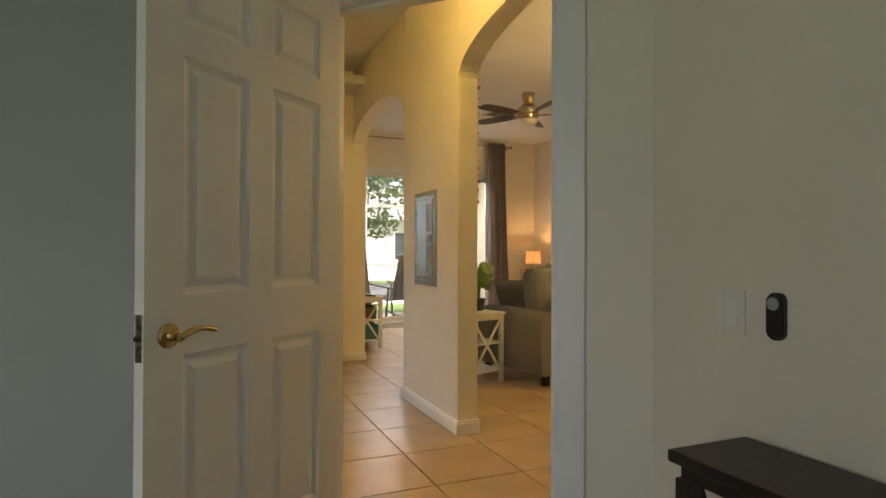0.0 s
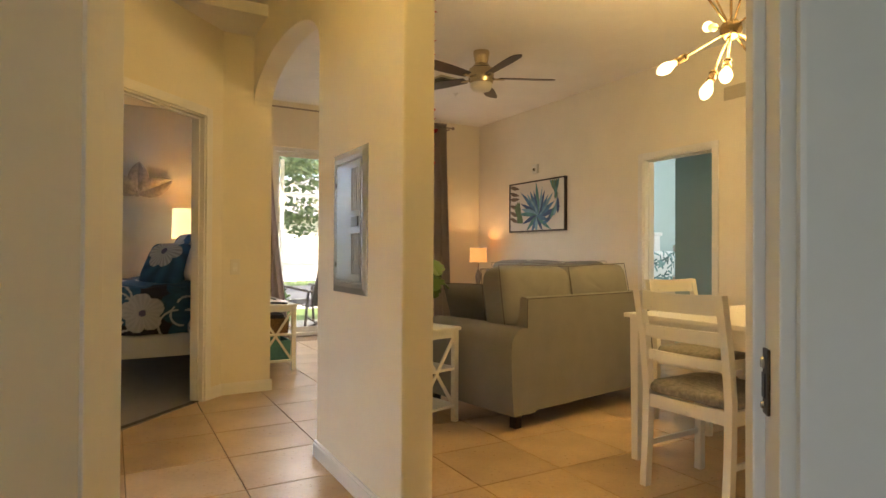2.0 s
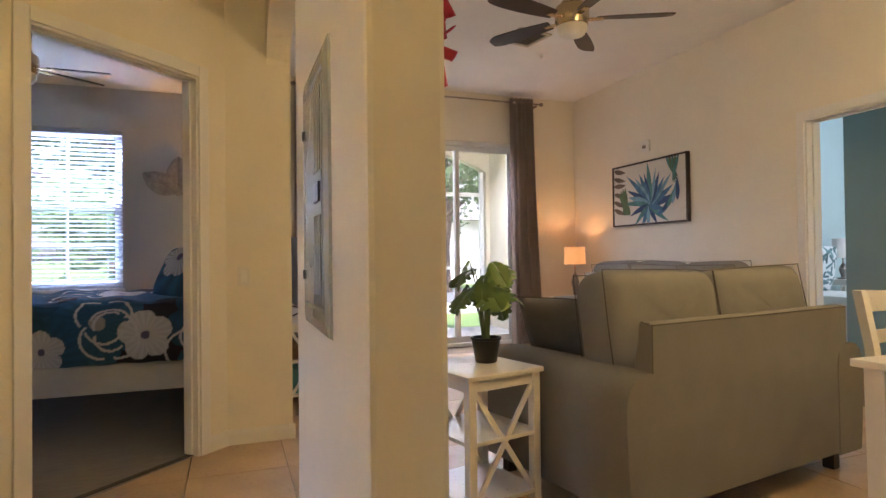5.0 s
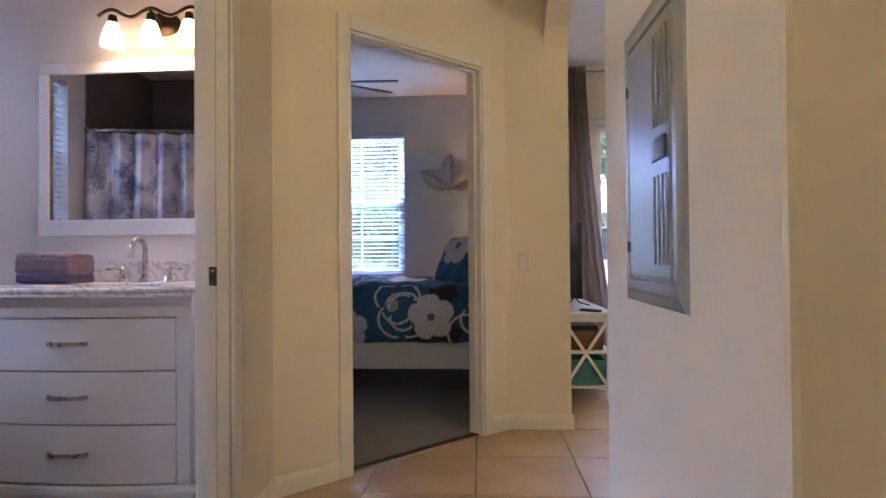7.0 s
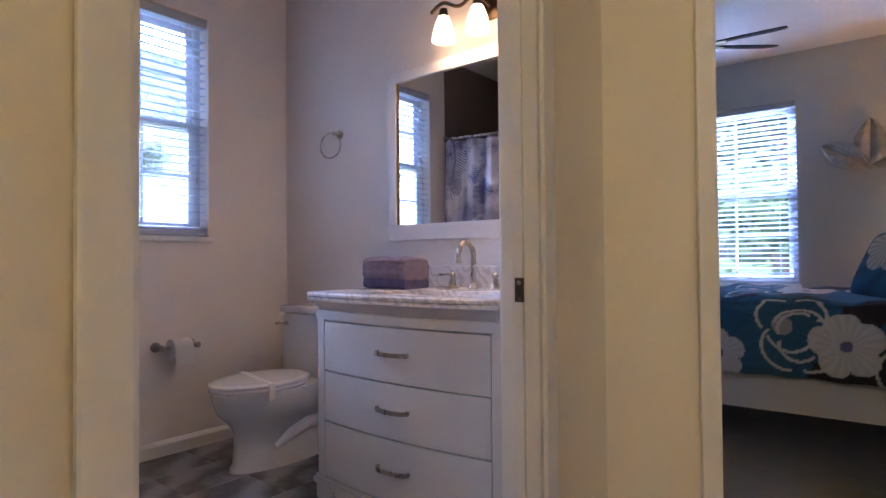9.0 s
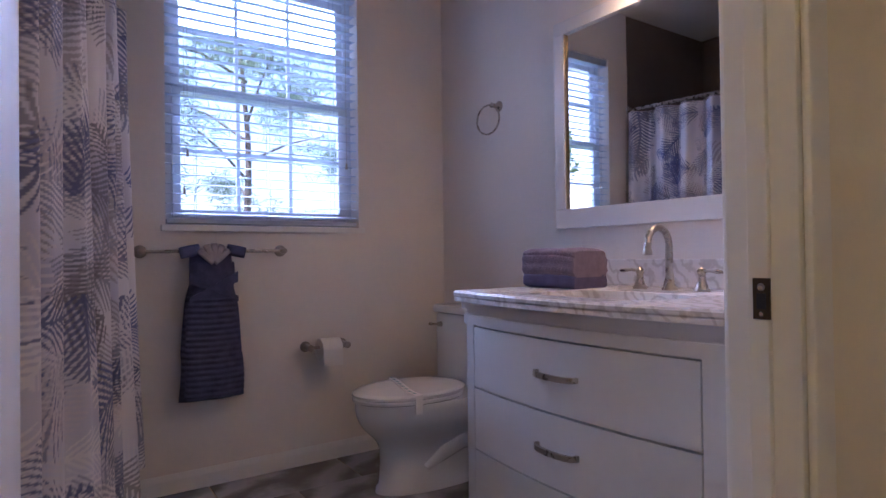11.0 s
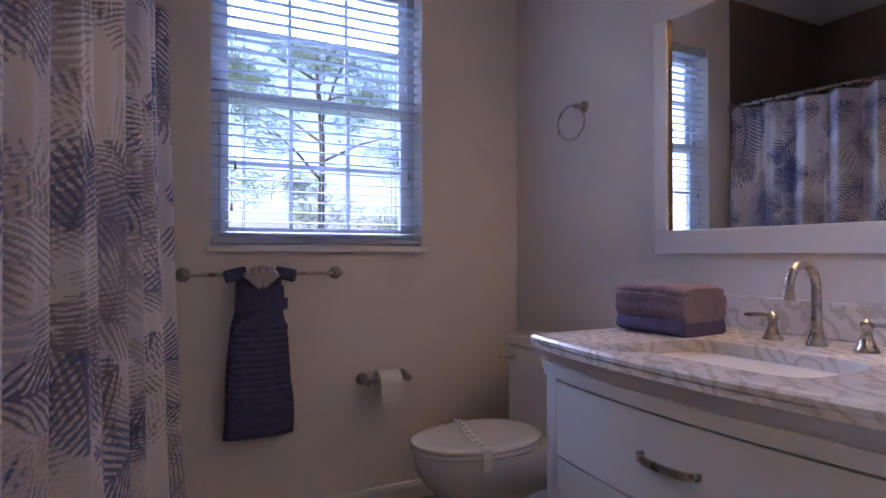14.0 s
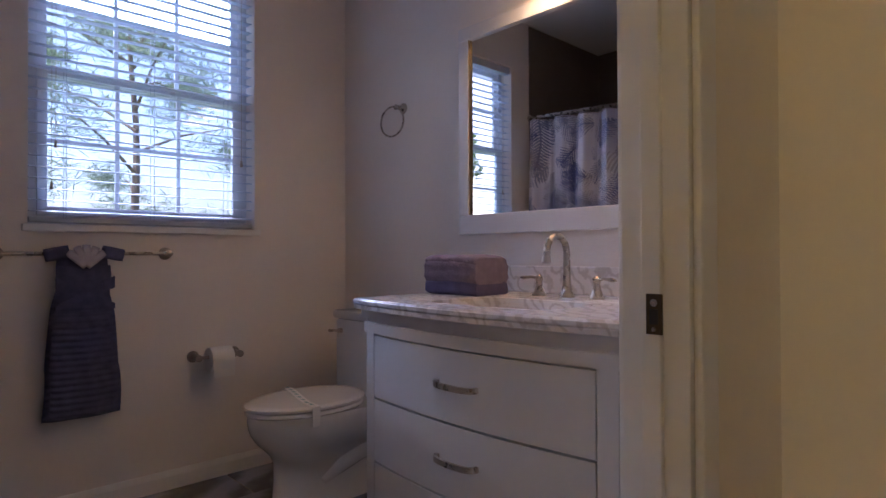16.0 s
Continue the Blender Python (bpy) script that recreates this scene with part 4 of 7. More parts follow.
def sash_window(name, label, m, w, h, thick, pitch, tilt, cols=3):
    """Single-hung window in its reveal: local x along the wall, y 0 at the room face and + outwards."""
    t = thing(name, label, "window", m, kind="structure")
    yo = thick - 0.05
    f = 0.04
    for nm, c in (("window_frame", (0, yo, 0, f, yo + 0.045, h)), ("window_frame", (w - f, yo, 0, w, yo + 0.045, h)), ("window_frame", (f, yo, 0, w - f, yo + 0.045, f)), ("window_frame", (f, yo, h - f, w - f, yo + 0.045, h))):
        bm = B()
        box(bm, *c, 0.003)
        part(nm, bm, VINYL, t)
    hm = h * 0.508
    for k, (z0, z1, y) in enumerate(((f, hm + 0.02, yo - 0.012), (hm - 0.02, h - f, yo + 0.012))):
        bm = B()
        s = 0.035
        x0, x1 = f + 0.0005, w - f - 0.0005
        for c in ((x0, z0, x0 + s, z1), (x1 - s, z0, x1, z1), (x0 + s, z0, x1 - s, z0 + s), (x0 + s, z1 - s, x1 - s, z1)):
            box(bm, c[0], y, c[1], c[2], y + 0.022, c[3], 0.002)
        sash = part("sash", bm, VINYL, t)
        for i in range(1, cols):
            x = x0 + s + (x1 - x0 - 2 * s) * i / cols
            bm = B()
            box(bm, x - 0.008, y + 0.004, z0 + s, x + 0.008, y + 0.018, z1 - s)
            part("muntin", bm, VINYL, sash)
        bm = B()
        zc = (z0 + z1) / 2
        box(bm, x0 + s, y + 0.0035, zc - 0.008, x1 - s, y + 0.0185, zc + 0.008)
        part("muntin", bm, VINYL, sash)
        bm = B()
        box(bm, x0 + s, y + 0.009, z0 + s, x1 - s, y + 0.012, z1 - s)
        g = part("pane", bm, GLASS, sash, "clear glass pane")
        g.visible_shadow = False
    bm = B()
    box(bm, -0.02, -0.03, -0.028, w + 0.02, yo - 0.015, -0.0005, 0.005)
    part("window_sill", bm, WHITE, t)
    blind = thing("window_blind", "white slat blind in backlit blue-grey, lowered with open slats", "blind", m)
    bm = B()
    box(bm, 0.004, 0.012, h - 0.05, w - 0.004, 0.062, h - 0.004, 0.003)
    part("headrail", bm, BLIND, blind)
    n = int((h - 0.10) / pitch)
    me = None
    for i in range(n):
        z = 0.052 + pitch * i
        if me is None:
            bm = B()
            prev = None
            hw2 = 0.024
            prof = [(-hw2, 0.0), (-hw2 * 0.5, 0.0026), (0, 0.0034), (hw2 * 0.5, 0.0026), (hw2, 0.0)]
            prof = prof + [(y, z2 - 0.0022) for y, z2 in prof[::-1]]
            a = [bm.verts.new((0.006, y, z2)) for y, z2 in prof]
            b = [bm.verts.new((w - 0.006, y, z2)) for y, z2 in prof]
            for q in range(len(prof)):
                bm.faces.new((a[q], a[(q + 1) % len(prof)], b[(q + 1) % len(prof)], b[q]))
            bm.faces.new(a)
            bm.faces.new(b)
            me = finish("slat", bm, BLIND)
        s = new("slat", me)
        s.parent = blind
        s.matrix_local = pose(0, 0.037, z, tilt, 0, 0)
    bm = B()
    box(bm, 0.006, 0.014, 0.008, w - 0.006, 0.060, 0.028, 0.003)
    part("bottom_rail", bm, BLIND, blind)
    for x in (w * 0.14, w * 0.5, w * 0.86):
        bm = B()
        box(bm, x - 0.0012, 0.0105, 0.02, x + 0.0012, 0.0122, h - 0.05)
        box(bm, x - 0.0012, 0.0615, 0.02, x + 0.0012, 0.063, h - 0.05)
        part("ladder_cord", bm, BLIND, blind)
    for x, z in ((w * 0.10, 0.30), (w * 0.085, 0.135), (w * 0.93, 0.30)):
        bm = B()
        cyl(bm, (x, 0.006, z + 0.02), (x, 0.006, h - 0.04), 0.001, seg=6)
        cord = part("pull_cord", bm, CORD, blind, "thin pull cord")
        bm = B()
        cyl(bm, (x, 0.006, z), (x, 0.006, z + 0.03), 0.007, 0.004, 10)
        part("tassel", bm, CORD, cord, "small brown tassel")
    return t


sash_window("window_1", "white single-hung bathroom window with grids", pose(-1.89, 3.80, 1.15, 0, 0, 90), 0.91, 1.22, 0.14, 0.0435, 5)

# shower: rod and printed curtain, tub
PRINT = bpy.data.materials.new("printed_cotton")
PRINT.use_nodes = True
pn, pl = PRINT.node_tree.nodes, PRINT.node_tree.links
att = pn.new("ShaderNodeAttribute")
att.attribute_name = "print"
pb = pn["Principled BSDF"]
pb.inputs["Roughness"].default_value = 0.85
weave = pn.new("ShaderNodeTexNoise")
weave.inputs["Scale"].default_value = 600.0
pbump = pn.new("ShaderNodeBump")
pbump.inputs["Strength"].default_value, pbump.inputs["Distance"].default_value = 0.25, 0.001
pl.new(weave.outputs["Fac"], pbump.inputs["Height"])
pl.new(pbump.outputs["Normal"], pb.inputs["Normal"])
pl.new(att.outputs["Color"], pb.inputs["Base Color"])


def sheet(name, pos, col, parent=None, label=""):
    """A printed cloth from a grid of places and a grid of colours."""
    nu, nv = pos.shape[:2]
    idx = np.arange(nu * nv).reshape(nu, nv)
    quads = np.stack([idx[:-1, :-1], idx[1:, :-1], idx[1:, 1:], idx[:-1, 1:]], -1).reshape(-1, 4)
    me = bpy.data.meshes.new(name)
    me.from_pydata(pos.reshape(-1, 3).tolist(), [], quads.tolist())
    at = me.color_attributes.new("print", "FLOAT_COLOR", "POINT")
    at.data.foreach_set("color", np.concatenate([col.reshape(-1, 3), np.ones((nu * nv, 1))], 1).astype(np.float32).ravel())
    me.materials.append(PRINT)
    for p in me.polygons:
        p.use_smooth = True
    ob = new(name, me)
    if parent is not None:
        ob.parent = parent
    if label:
        tagged(ob, label)
    return ob


def shower_curtain():
    rng = np.random.default_rng(7)
    nu, nv = 640, 520
    wide, tall = 2.05, 1.84
    s = np.linspace(0, 1, nu)[:, None]
    v = np.linspace(0, 1, nv)[None, :]          # 0 at the hem
    x = -0.47 - 1.39 * s + 0 * v
    drift = 3.265 + 0.335 * s ** 0.62
    ph = s ** 0.8
    wav = ph * 52 + 1.1 * np.sin(s * 9)
    fold = 0.042 * np.sin(wav + 0.45 * np.sin(wav)) + 0.012 * np.sin(s * 97 + 1.3) + 0.004 * np.sin(s * 210)
    fold = fold * (0.72 + 0.28 * v) + 0.022 * np.sin(s * 17 + 2) * (1 - v)
    y = drift + fold * np.clip(0.7 + s, 0, 1) + (0.075 * s + 0.01) * (1 - v) ** 1.3
    x = x + 0.010 * np.cos(wav) * (0.6 + 0.4 * v)
    z = 0.16 + tall * v + 0.004 * np.sin(s * 60) * (v > 0.97) + 0 * s
    pos = np.stack([x + 0 * v, y, z + 0 * s], -1)
    # print: palm fronds in slate blue and grey on off-white
    U = s * wide + 0 * v
    V = v * tall + 0 * s
    col = np.ones((nu, nv, 3)) * np.array([0.80, 0.77, 0.79])
    wash = np.zeros((nu, nv))
    for _ in range(60):
        cu, cv, r = rng.uniform(0, wide), rng.uniform(0, tall), rng.uniform(0.06, 0.16)
        wash += np.exp(-(((U - cu) ** 2 + ((V - cv) * 0.8) ** 2) / r ** 2))
    wash = np.clip(wash * 0.28, 0, 0.65)[..., None]
    col = col * (1 - wash) + np.array([0.17, 0.19, 0.40]) * wash
    inks = np.array([[0.07, 0.085, 0.22], [0.15, 0.145, 0.19], [0.28, 0.26, 0.30], [0.09, 0.105, 0.25], [0.28, 0.29, 0.40], [0.09, 0.12, 0.32]])
    for k in range(110):
        cu, cv = rng.uniform(-0.1, wide + 0.1), rng.uniform(-0.1, tall + 0.1)
        a, ln = rng.uniform(0, math.tau), rng.uniform(0.20, 0.42)
        bend = rng.uniform(-0.9, 0.9)
        du, dv = U - cu, V - cv
        p = du * math.cos(a) + dv * math.sin(a)
        q = -du * math.sin(a) + dv * math.cos(a) - bend * p * p
        tt = p / ln
        wdt = ln * 0.40 * np.sin(np.clip(tt, 0, 1) * math.pi) ** 0.5 * (0.85 + 0.15 * np.sin(p * 90))
        inside = (tt > 0) & (tt < 1.02) & (np.abs(q) < wdt)
        fr = rng.uniform(42, 58)
        phase = (p - np.abs(q) * rng.uniform(0.9, 1.6) + 2.2 * q * q) * fr + 0.22 * np.sin(q * 31 + k) + 0.2 * np.sin(p * 23 + 2 * k)
        leaf = (np.mod(phase, 1.0) < 0.66 - 0.42 * (np.abs(q) / np.maximum(wdt, 1e-3)) ** 1.5) | (np.abs(q) < 0.005)
        patch = inside & leaf
        ink = inks[rng.integers(len(inks))]
        al = rng.uniform(0.55, 0.9)
        if k % 5 == 0:
            ink = np.array([0.66, 0.62, 0.65])
        col[patch] = col[patch] * (1 - al) + ink * al
        # a smaller frond beside it
        cu, cv = rng.uniform(0, wide), rng.uniform(0, tall)
        a, ln = rng.uniform(0, math.tau), rng.uniform(0.15, 0.26)
        du, dv = U - cu, V - cv
        p = du * math.cos(a) + dv * math.sin(a)
        q = -du * math.sin(a) + dv * math.cos(a) - 1.5 * bend * p * p
        tt = p / ln
        wdt = ln * 0.38 * np.sin(np.clip(tt, 0, 1) * math.pi) ** 0.5
        leaf = np.mod((p - np.abs(q) * 1.2 + 3 * q * q) * 56 + 0.25 * np.sin(q * 40 + k), 1.0) < 0.62 - 0.4 * (np.abs(q) / np.maximum(wdt, 1e-3)) ** 1.5
        patch = (tt > 0) & (tt < 1) & (np.abs(q) < wdt) & (leaf | (np.abs(q) < 0.004))
        ink = inks[rng.integers(len(inks))] if k % 2 else np.array([0.78, 0.75, 0.77])
        col[patch] = col[patch] * 0.15 + ink * 0.85
    t = thing("shower_curtain", "palm-print shower curtain in slate blue and grey", "shower curtain")
    sheet("cloth", pos, col, t)
    bm = B()
    hem = [(float(x[i, 0]), float(y[i, -1]) , 2.004) for i in range(0, nu, 5)]
    tube(bm, hem, 0.004, 6)
    part("top_hem", bm, TOWELW, t)
    for i in range(12):
        k = int((i + 0.5) / 12 * nu)
        bm = B()
        cx, cy = float(x[k, 0]), float(y[k, -1])
        ry = 3.255 + 0.335 * (k / nu) ** 0.62
        tube(bm, [(cx, cy, 2.0), (cx, (cy + ry) / 2, 2.025), (cx, ry, 2.052), (cx, ry - 0.016, 2.04), (cx, cy - 0.004, 2.0)], 0.002, 6)
        part("curtain_ring", bm, CHROME, t)
    rod = thing("shower_rod", "bright nickel shower curtain rod", "curtain rod")
    bm = B()
    tube(bm, [(-0.451 - 1.437 * i / 16, 3.255 + 0.335 * (i / 16) ** 0.62, 2.035) for i in range(17)], 0.0125, 12)
    part("pole", bm, CHROME, rod, "", True)
    bm = B()
    cyl(bm, (-1.888, 3.59, 2.035), (-1.872, 3.59, 2.035), 0.03, 0.022, 20)
    part("flange", bm, CHROME, rod, "", True)


shower_curtain()


def bathtub():
    t = thing("bathtub", "white alcove bathtub behind the curtain", "bathtub", pose(-1.885, 2.645, 0.004))
    bm = B()
    l, w, h = 1.43, 0.72, 0.42

    def ring(ins, z):
        return [bm.verts.new(p) for p in ((ins, ins, z), (l - ins, ins, z), (l - ins, w - ins, z), (ins, w - ins, z))]
    lv = [ring(0, 0), ring(0, h - 0.02), ring(0.006, h), ring(0.07, h), ring(0.09, h - 0.03), ring(0.15, 0.09), ring(0.24, 0.06)]
    for p, q in zip(lv, lv[1:]):
        for i in range(4):
            bm.faces.new((p[i], p[(i + 1) % 4], q[(i + 1) % 4], q[i]))
    bm.faces.new(lv[-1])
    bm.faces.new(lv[0])
    part("basin", bm, PORC, t)


bathtub()
bm = B()
box(bm, -1.889, 2.6405, 0.43, -1.882, 3.60, 2.715)
box(bm, -1.8815, 2.6405, 0.43, -0.4505, 2.648, 2.715)
structure("tub_surround", bm, TUBW, "brown tiled tub surround, darkened as the unlit alcove", "wall tile")

# ---- living and dining ----
SOFAM = mat("taupe_grey_upholstery", (0.26, 0.252, 0.228), 0.92, var=0.06, scale=6, bump=0.7, bump_scale=500, spec=0.15)
PIPING = mat("dark_piping", (0.10, 0.09, 0.075), 0.85)
DARKWOOD = mat("dark_wood", (0.03, 0.018, 0.013), 0.4, var=0.2)
CREAMW = mat("white_lacquer", (0.78, 0.76, 0.70), 0.3, var=0.03)
SEATM = mat("grey_weave", (0.36, 0.33, 0.28), 0.95, var=0.25, scale=60, bump=1.0, bump_scale=220)


def box_cushion(bm, c, size, m=None):
    """A stuffed box cushion with round edges, centred on c."""
    sx, sy, sz = size
    rot = Matrix.Translation(c) @ (m or Matrix())
    nu, nv = 40, 18

    def pw(a, e):
        return math.copysign(abs(a) ** e, a)

    rows = []
    for j in range(nv + 1):
        la = math.pi * (j / nv - 0.5)
        row = []
        for i in range(nu):
            lo = math.tau * i / nu
            cx, cy = pw(math.cos(lo), 0.28), pw(math.sin(lo), 0.28)
            k = pw(math.cos(la), 0.32)
            w = 0.004 * noise.noise((cx * 1.7 + c[0] * 3, cy * 1.7, la * 2))
            z = pw(math.sin(la), 0.75) * (1 - 0.12 * (abs(cx * cy * k) ** 3))
            row.append(bm.verts.new(rot @ Vector((sx / 2 * cx * k, sy / 2 * cy * k, sz / 2 * z + w * 2))))
        rows.append(row)
    for p, q in zip(rows, rows[1:]):
        for i in range(nu):
            bm.faces.new((p[i], p[(i + 1) % nu], q[(i + 1) % nu], q[i]))
    bmesh.ops.remove_doubles(bm, verts=bm.verts, dist=1e-5)


def pipe_loop(bm, c, size, z, m=None, r=0.0028):
    sx, sy = size
    rot = Matrix.Translation(c) @ (m or Matrix())
    pts = [rot @ Vector((x * sx / 2 * 0.985, y * sy / 2 * 0.985, z)) for x, y in ((-1, -1), (0, -1.01), (1, -1), (1.01, 0), (1, 1), (0, 1.01), (-1, 1), (-1.01, 0), (-1, -0.999))]
    tube(bm, pts, r, 6)


def sofa(label, m, w, seats, group="sofas"):
    t = thing("sofa", label, "sofa", m, group)
    for x in (0.06, w - 0.13):
        for y in (0.05, 0.84):
            bm = B()
            vs0 = (x + 0.008, y + 0.008, 0, x + 0.062, y + 0.062, 0.11)
            box(bm, *vs0, 0.004)
            part("foot", bm, DARKWOOD, t, "dark wooden block foot")
    bm = B()
    box(bm, 0.02, 0.03, 0.105, w - 0.02, 0.90, 0.30, 0.015)
    part("base", bm, SOFAM, t, "", True)
    bm = B()
    poly = [(0.0, 0.11), (0.19, 0.11), (0.12, 0.50), (0.066, 0.72), (0.06, 0.79), (0.055, 0.80), (0.012, 0.80), (0.0, 0.788)]
    a0, a1 = 0.105, w - 0.105
    va = [bm.verts.new((a0, y, z)) for y, z in poly]
    vb = [bm.verts.new((a1, y, z)) for y, z in poly]
    for i in range(len(poly)):
        bm.faces.new((va[i], va[(i + 1) % len(poly)], vb[(i + 1) % len(poly)], vb[i]))
    bm.faces.new(va[::-1])
    bm.faces.new(vb)
    back = part("backrest", bm, SOFAM, t, "", False)
    bm = B()
    tube(bm, [(a0, 0.0, 0.792), (a1, 0.0, 0.792)], 0.003, 6)
    tube(bm, [(a0, 0.0, 0.13), (a0, -0.001, 0.788), (a0, 0.05, 0.801)], 0.0022, 6)
    part("piping", bm, PIPING, back, "dark piping along the back")
    for s in (0, 1):
        bm = B()
        x0 = -0.03 if s == 0 else w - 0.19
        n = 14
        rows = []
        for k in range(n + 1):
            y = -0.004 + 0.97 * k / n
            e = 1 - 0.6 * max(0, (k - n + 2) / 2) ** 2 * 0.25
            zt = 0.62 + 0.012 * math.sin(k / n * 3)
            sec = [(0.02, 0.10), (0.005, 0.25), (-0.004, 0.45), (0.0, zt - 0.09), (0.02, zt - 0.04), (0.06, zt - 0.008), (0.11, zt), (0.16, zt - 0.008), (0.205, zt - 0.04), (0.215, zt - 0.10), (0.21, 0.10)]
            rows.append([bm.verts.new((x0 + (q if s == 0 else 0.22 - q), y, 0.10 + (z - 0.10) * e)) for q, z in sec])
        for p, q in zip(rows, rows[1:]):
            for i in range(len(p) - 1):
                bm.faces.new((p[i], p[i + 1], q[i + 1], q[i]))
            bm.faces.new((p[-1], p[0], q[0], q[-1]))
        bm.faces.new(rows[0])
        bm.faces.new(rows[-1][::-1])
        part("arm", bm, SOFAM, t, "", True)
    cw = (w - 0.42) / seats
    for i in range(seats):
        cx = 0.21 + cw * (i + 0.5)
        bm = B()
        box_cushion(bm, (cx, 0.57, 0.40), (cw - 0.01, 0.68, 0.17))
        part("seat_cushion", bm, SOFAM, t, "", True)
        bm = B()
        bw = (w - 0.15) / seats
        cx = 0.075 + bw * (i + 0.5)
        mm = Matrix.Rotation(radians(80), 4, "X") @ Matrix.Rotation(radians((i % 2) * 3 - 1.5), 4, "Z")
        box_cushion(bm, (cx, 0.275, 0.755), (bw + 0.01, 0.46, 0.25), mm)
        bc = part("back_cushion", bm, SOFAM, t, "", True)
        bm = B()
        pipe_loop(bm, (cx, 0.275, 0.755), (bw - 0.005, 0.445), 0.085, mm)
        pipe_loop(bm, (cx, 0.275, 0.755), (bw - 0.005, 0.445), -0.085, mm)
        part("piping", bm, PIPING, bc, "dark cushion piping")
    return t


SOFA_AT = pose(2.79, 3.935, 0, 0, 0, 9.5)
sofa("taupe grey two-seat sofa with piped cushions", SOFA_AT, 1.54, 2)
sofa("long taupe grey sofa under the picture", pose(5.46, 5.55, 0, 0, 0, 90), 2.05, 3)
THROW = mat("dark_slate_cushion", (0.19, 0.19, 0.20), 0.9, var=0.12, bump=0.6, bump_scale=400)
# white cover; window light is put into its colour as pale blue
PALEC = mat("white_cushion_daylit", (0.50, 0.55, 0.62), 0.9, var=0.1, bump=0.6, bump_scale=400)


def throw_pillow(m, material, label, s=0.44):
    t = thing("throw_pillow", label, "cushion", m)
    bm = B()
    cushion(bm, s, s, 0.16, 0.45)
    c = part("cover", bm, material, t)
    bm = B()
    pipe_loop(bm, (0, 0, 0), (s, s), 0.0)
    part("piping", bm, PIPING, t)


throw_pillow(SOFA_AT @ pose(0.24, 0.60, 0.665, 62, 0, 108), THROW, "dark slate throw pillow with piping on the sofa")
throw_pillow(pose(5.0, 7.20, 0.675, 66, 0, 20), PALEC, "white throw pillow, coloured as daylit, on the long sofa")


def x_stand(name, label, m, w, d, h, shelves, legs=0.035, back=True, category="table"):
    """White stand with crossed end slats; local x is its front width, y its depth."""
    t = thing(name, label, category, m)
    bm = B()
    box(bm, -0.012, -0.012, h - 0.02, w + 0.012, d + 0.012, h, 0.004)
    part("tabletop", bm, CREAMW, t)
    for x in (0, w - legs):
        for y in (0, d - legs):
            bm = B()
            box(bm, x, y, 0, x + legs, y + legs, h - 0.0205, 0.002)
            part("leg", bm, CREAMW, t)
    bm = B()
    for c in ((legs, 0.006, w - legs, 0.022), (legs, d - 0.022, w - legs, d - 0.006)):
        box(bm, c[0], c[1], h - 0.065, c[2], c[3], h - 0.0205, 0.001)
    for c in ((0.006, legs, 0.022, d - legs), (w - 0.022, legs, w - 0.006, d - legs)):
        box(bm, c[0], c[1], h - 0.065, c[2], c[3], h - 0.0205, 0.001)
    part("apron", bm, CREAMW, t)
    for z in shelves:
        bm = B()
        box(bm, 0.003, 0.003, z - 0.016, w - 0.003, d - 0.003, z, 0.002)
        part("shelf", bm, CREAMW, t)
    low = shelves[0]
    for y in (0.012, d - 0.020) if back else (0.012,):
        for s in (0, 1):
            bm = B()
            a, b = (legs, low), (w - legs, h - 0.066)
            if s:
                a, b = (w - legs, low), (legs, h - 0.066)
            dd = Vector((b[0] - a[0], b[1] - a[1]))
            mm = Matrix.Translation(((a[0] + b[0]) / 2, y + 0.004 * s, (a[1] + b[1]) / 2)) @ Matrix.Rotation(-math.atan2(dd.y, dd.x), 4, "Y")
            box(bm, -dd.length / 2, -0.006, -0.010, dd.length / 2, 0.006, 0.010, 0.001, mm)
            part("cross_slat", bm, CREAMW, t)
    return t


x_stand("side_table", "white side table with crossed slats beside the sofa", pose(2.285, 4.235, 0, 0, 0, 14), 0.36, 0.38, 0.60, (0.11, 0.345))
x_stand("tv_stand", "white television stand with crossed end slats", pose(1.805, 6.40, 0), 0.365, 1.30, 0.60, (0.10, 0.335), 0.04)
WICKER = mat("brown_wicker", (0.26, 0.15, 0.07), 0.8, var=0.3, scale=60, bump=1.0, bump_scale=160)
TEALBIN = mat("teal_fabric_bin", (0.10, 0.30, 0.33), 0.85, var=0.15, scale=30, bump=0.5, bump_scale=300)


def bin_box(name, label, m, w, d, h, material, cat, holes=False):
    t = thing(name, label, cat, m)
    bm = B()
    lv = []
    for ins, z in ((0.0, 0.0), (-0.008, h), (0.004, h), (0.012, 0.012)):
        lv.append([bm.verts.new(p) for p in ((ins, ins, z), (w - ins, ins, z), (w - ins, d - ins, z), (ins, d - ins, z))])
    for p, q in zip(lv, lv[1:]):
        for i in range(4):
            bm.faces.new((p[i], p[(i + 1) % 4], q[(i + 1) % 4], q[i]))
    bm.faces.new(lv[0])
    bm.faces.new(lv[-1])
    part("body", bm, material, t)
    bm = B()
    for k in range(8):
        z = h * (0.15 + 0.1 * k)
        tube(bm, [(-0.004, -0.004, z), (w + 0.004, -0.004, z)], 0.0025, 6)
    part("woven_band", bm, material, t)
    return t


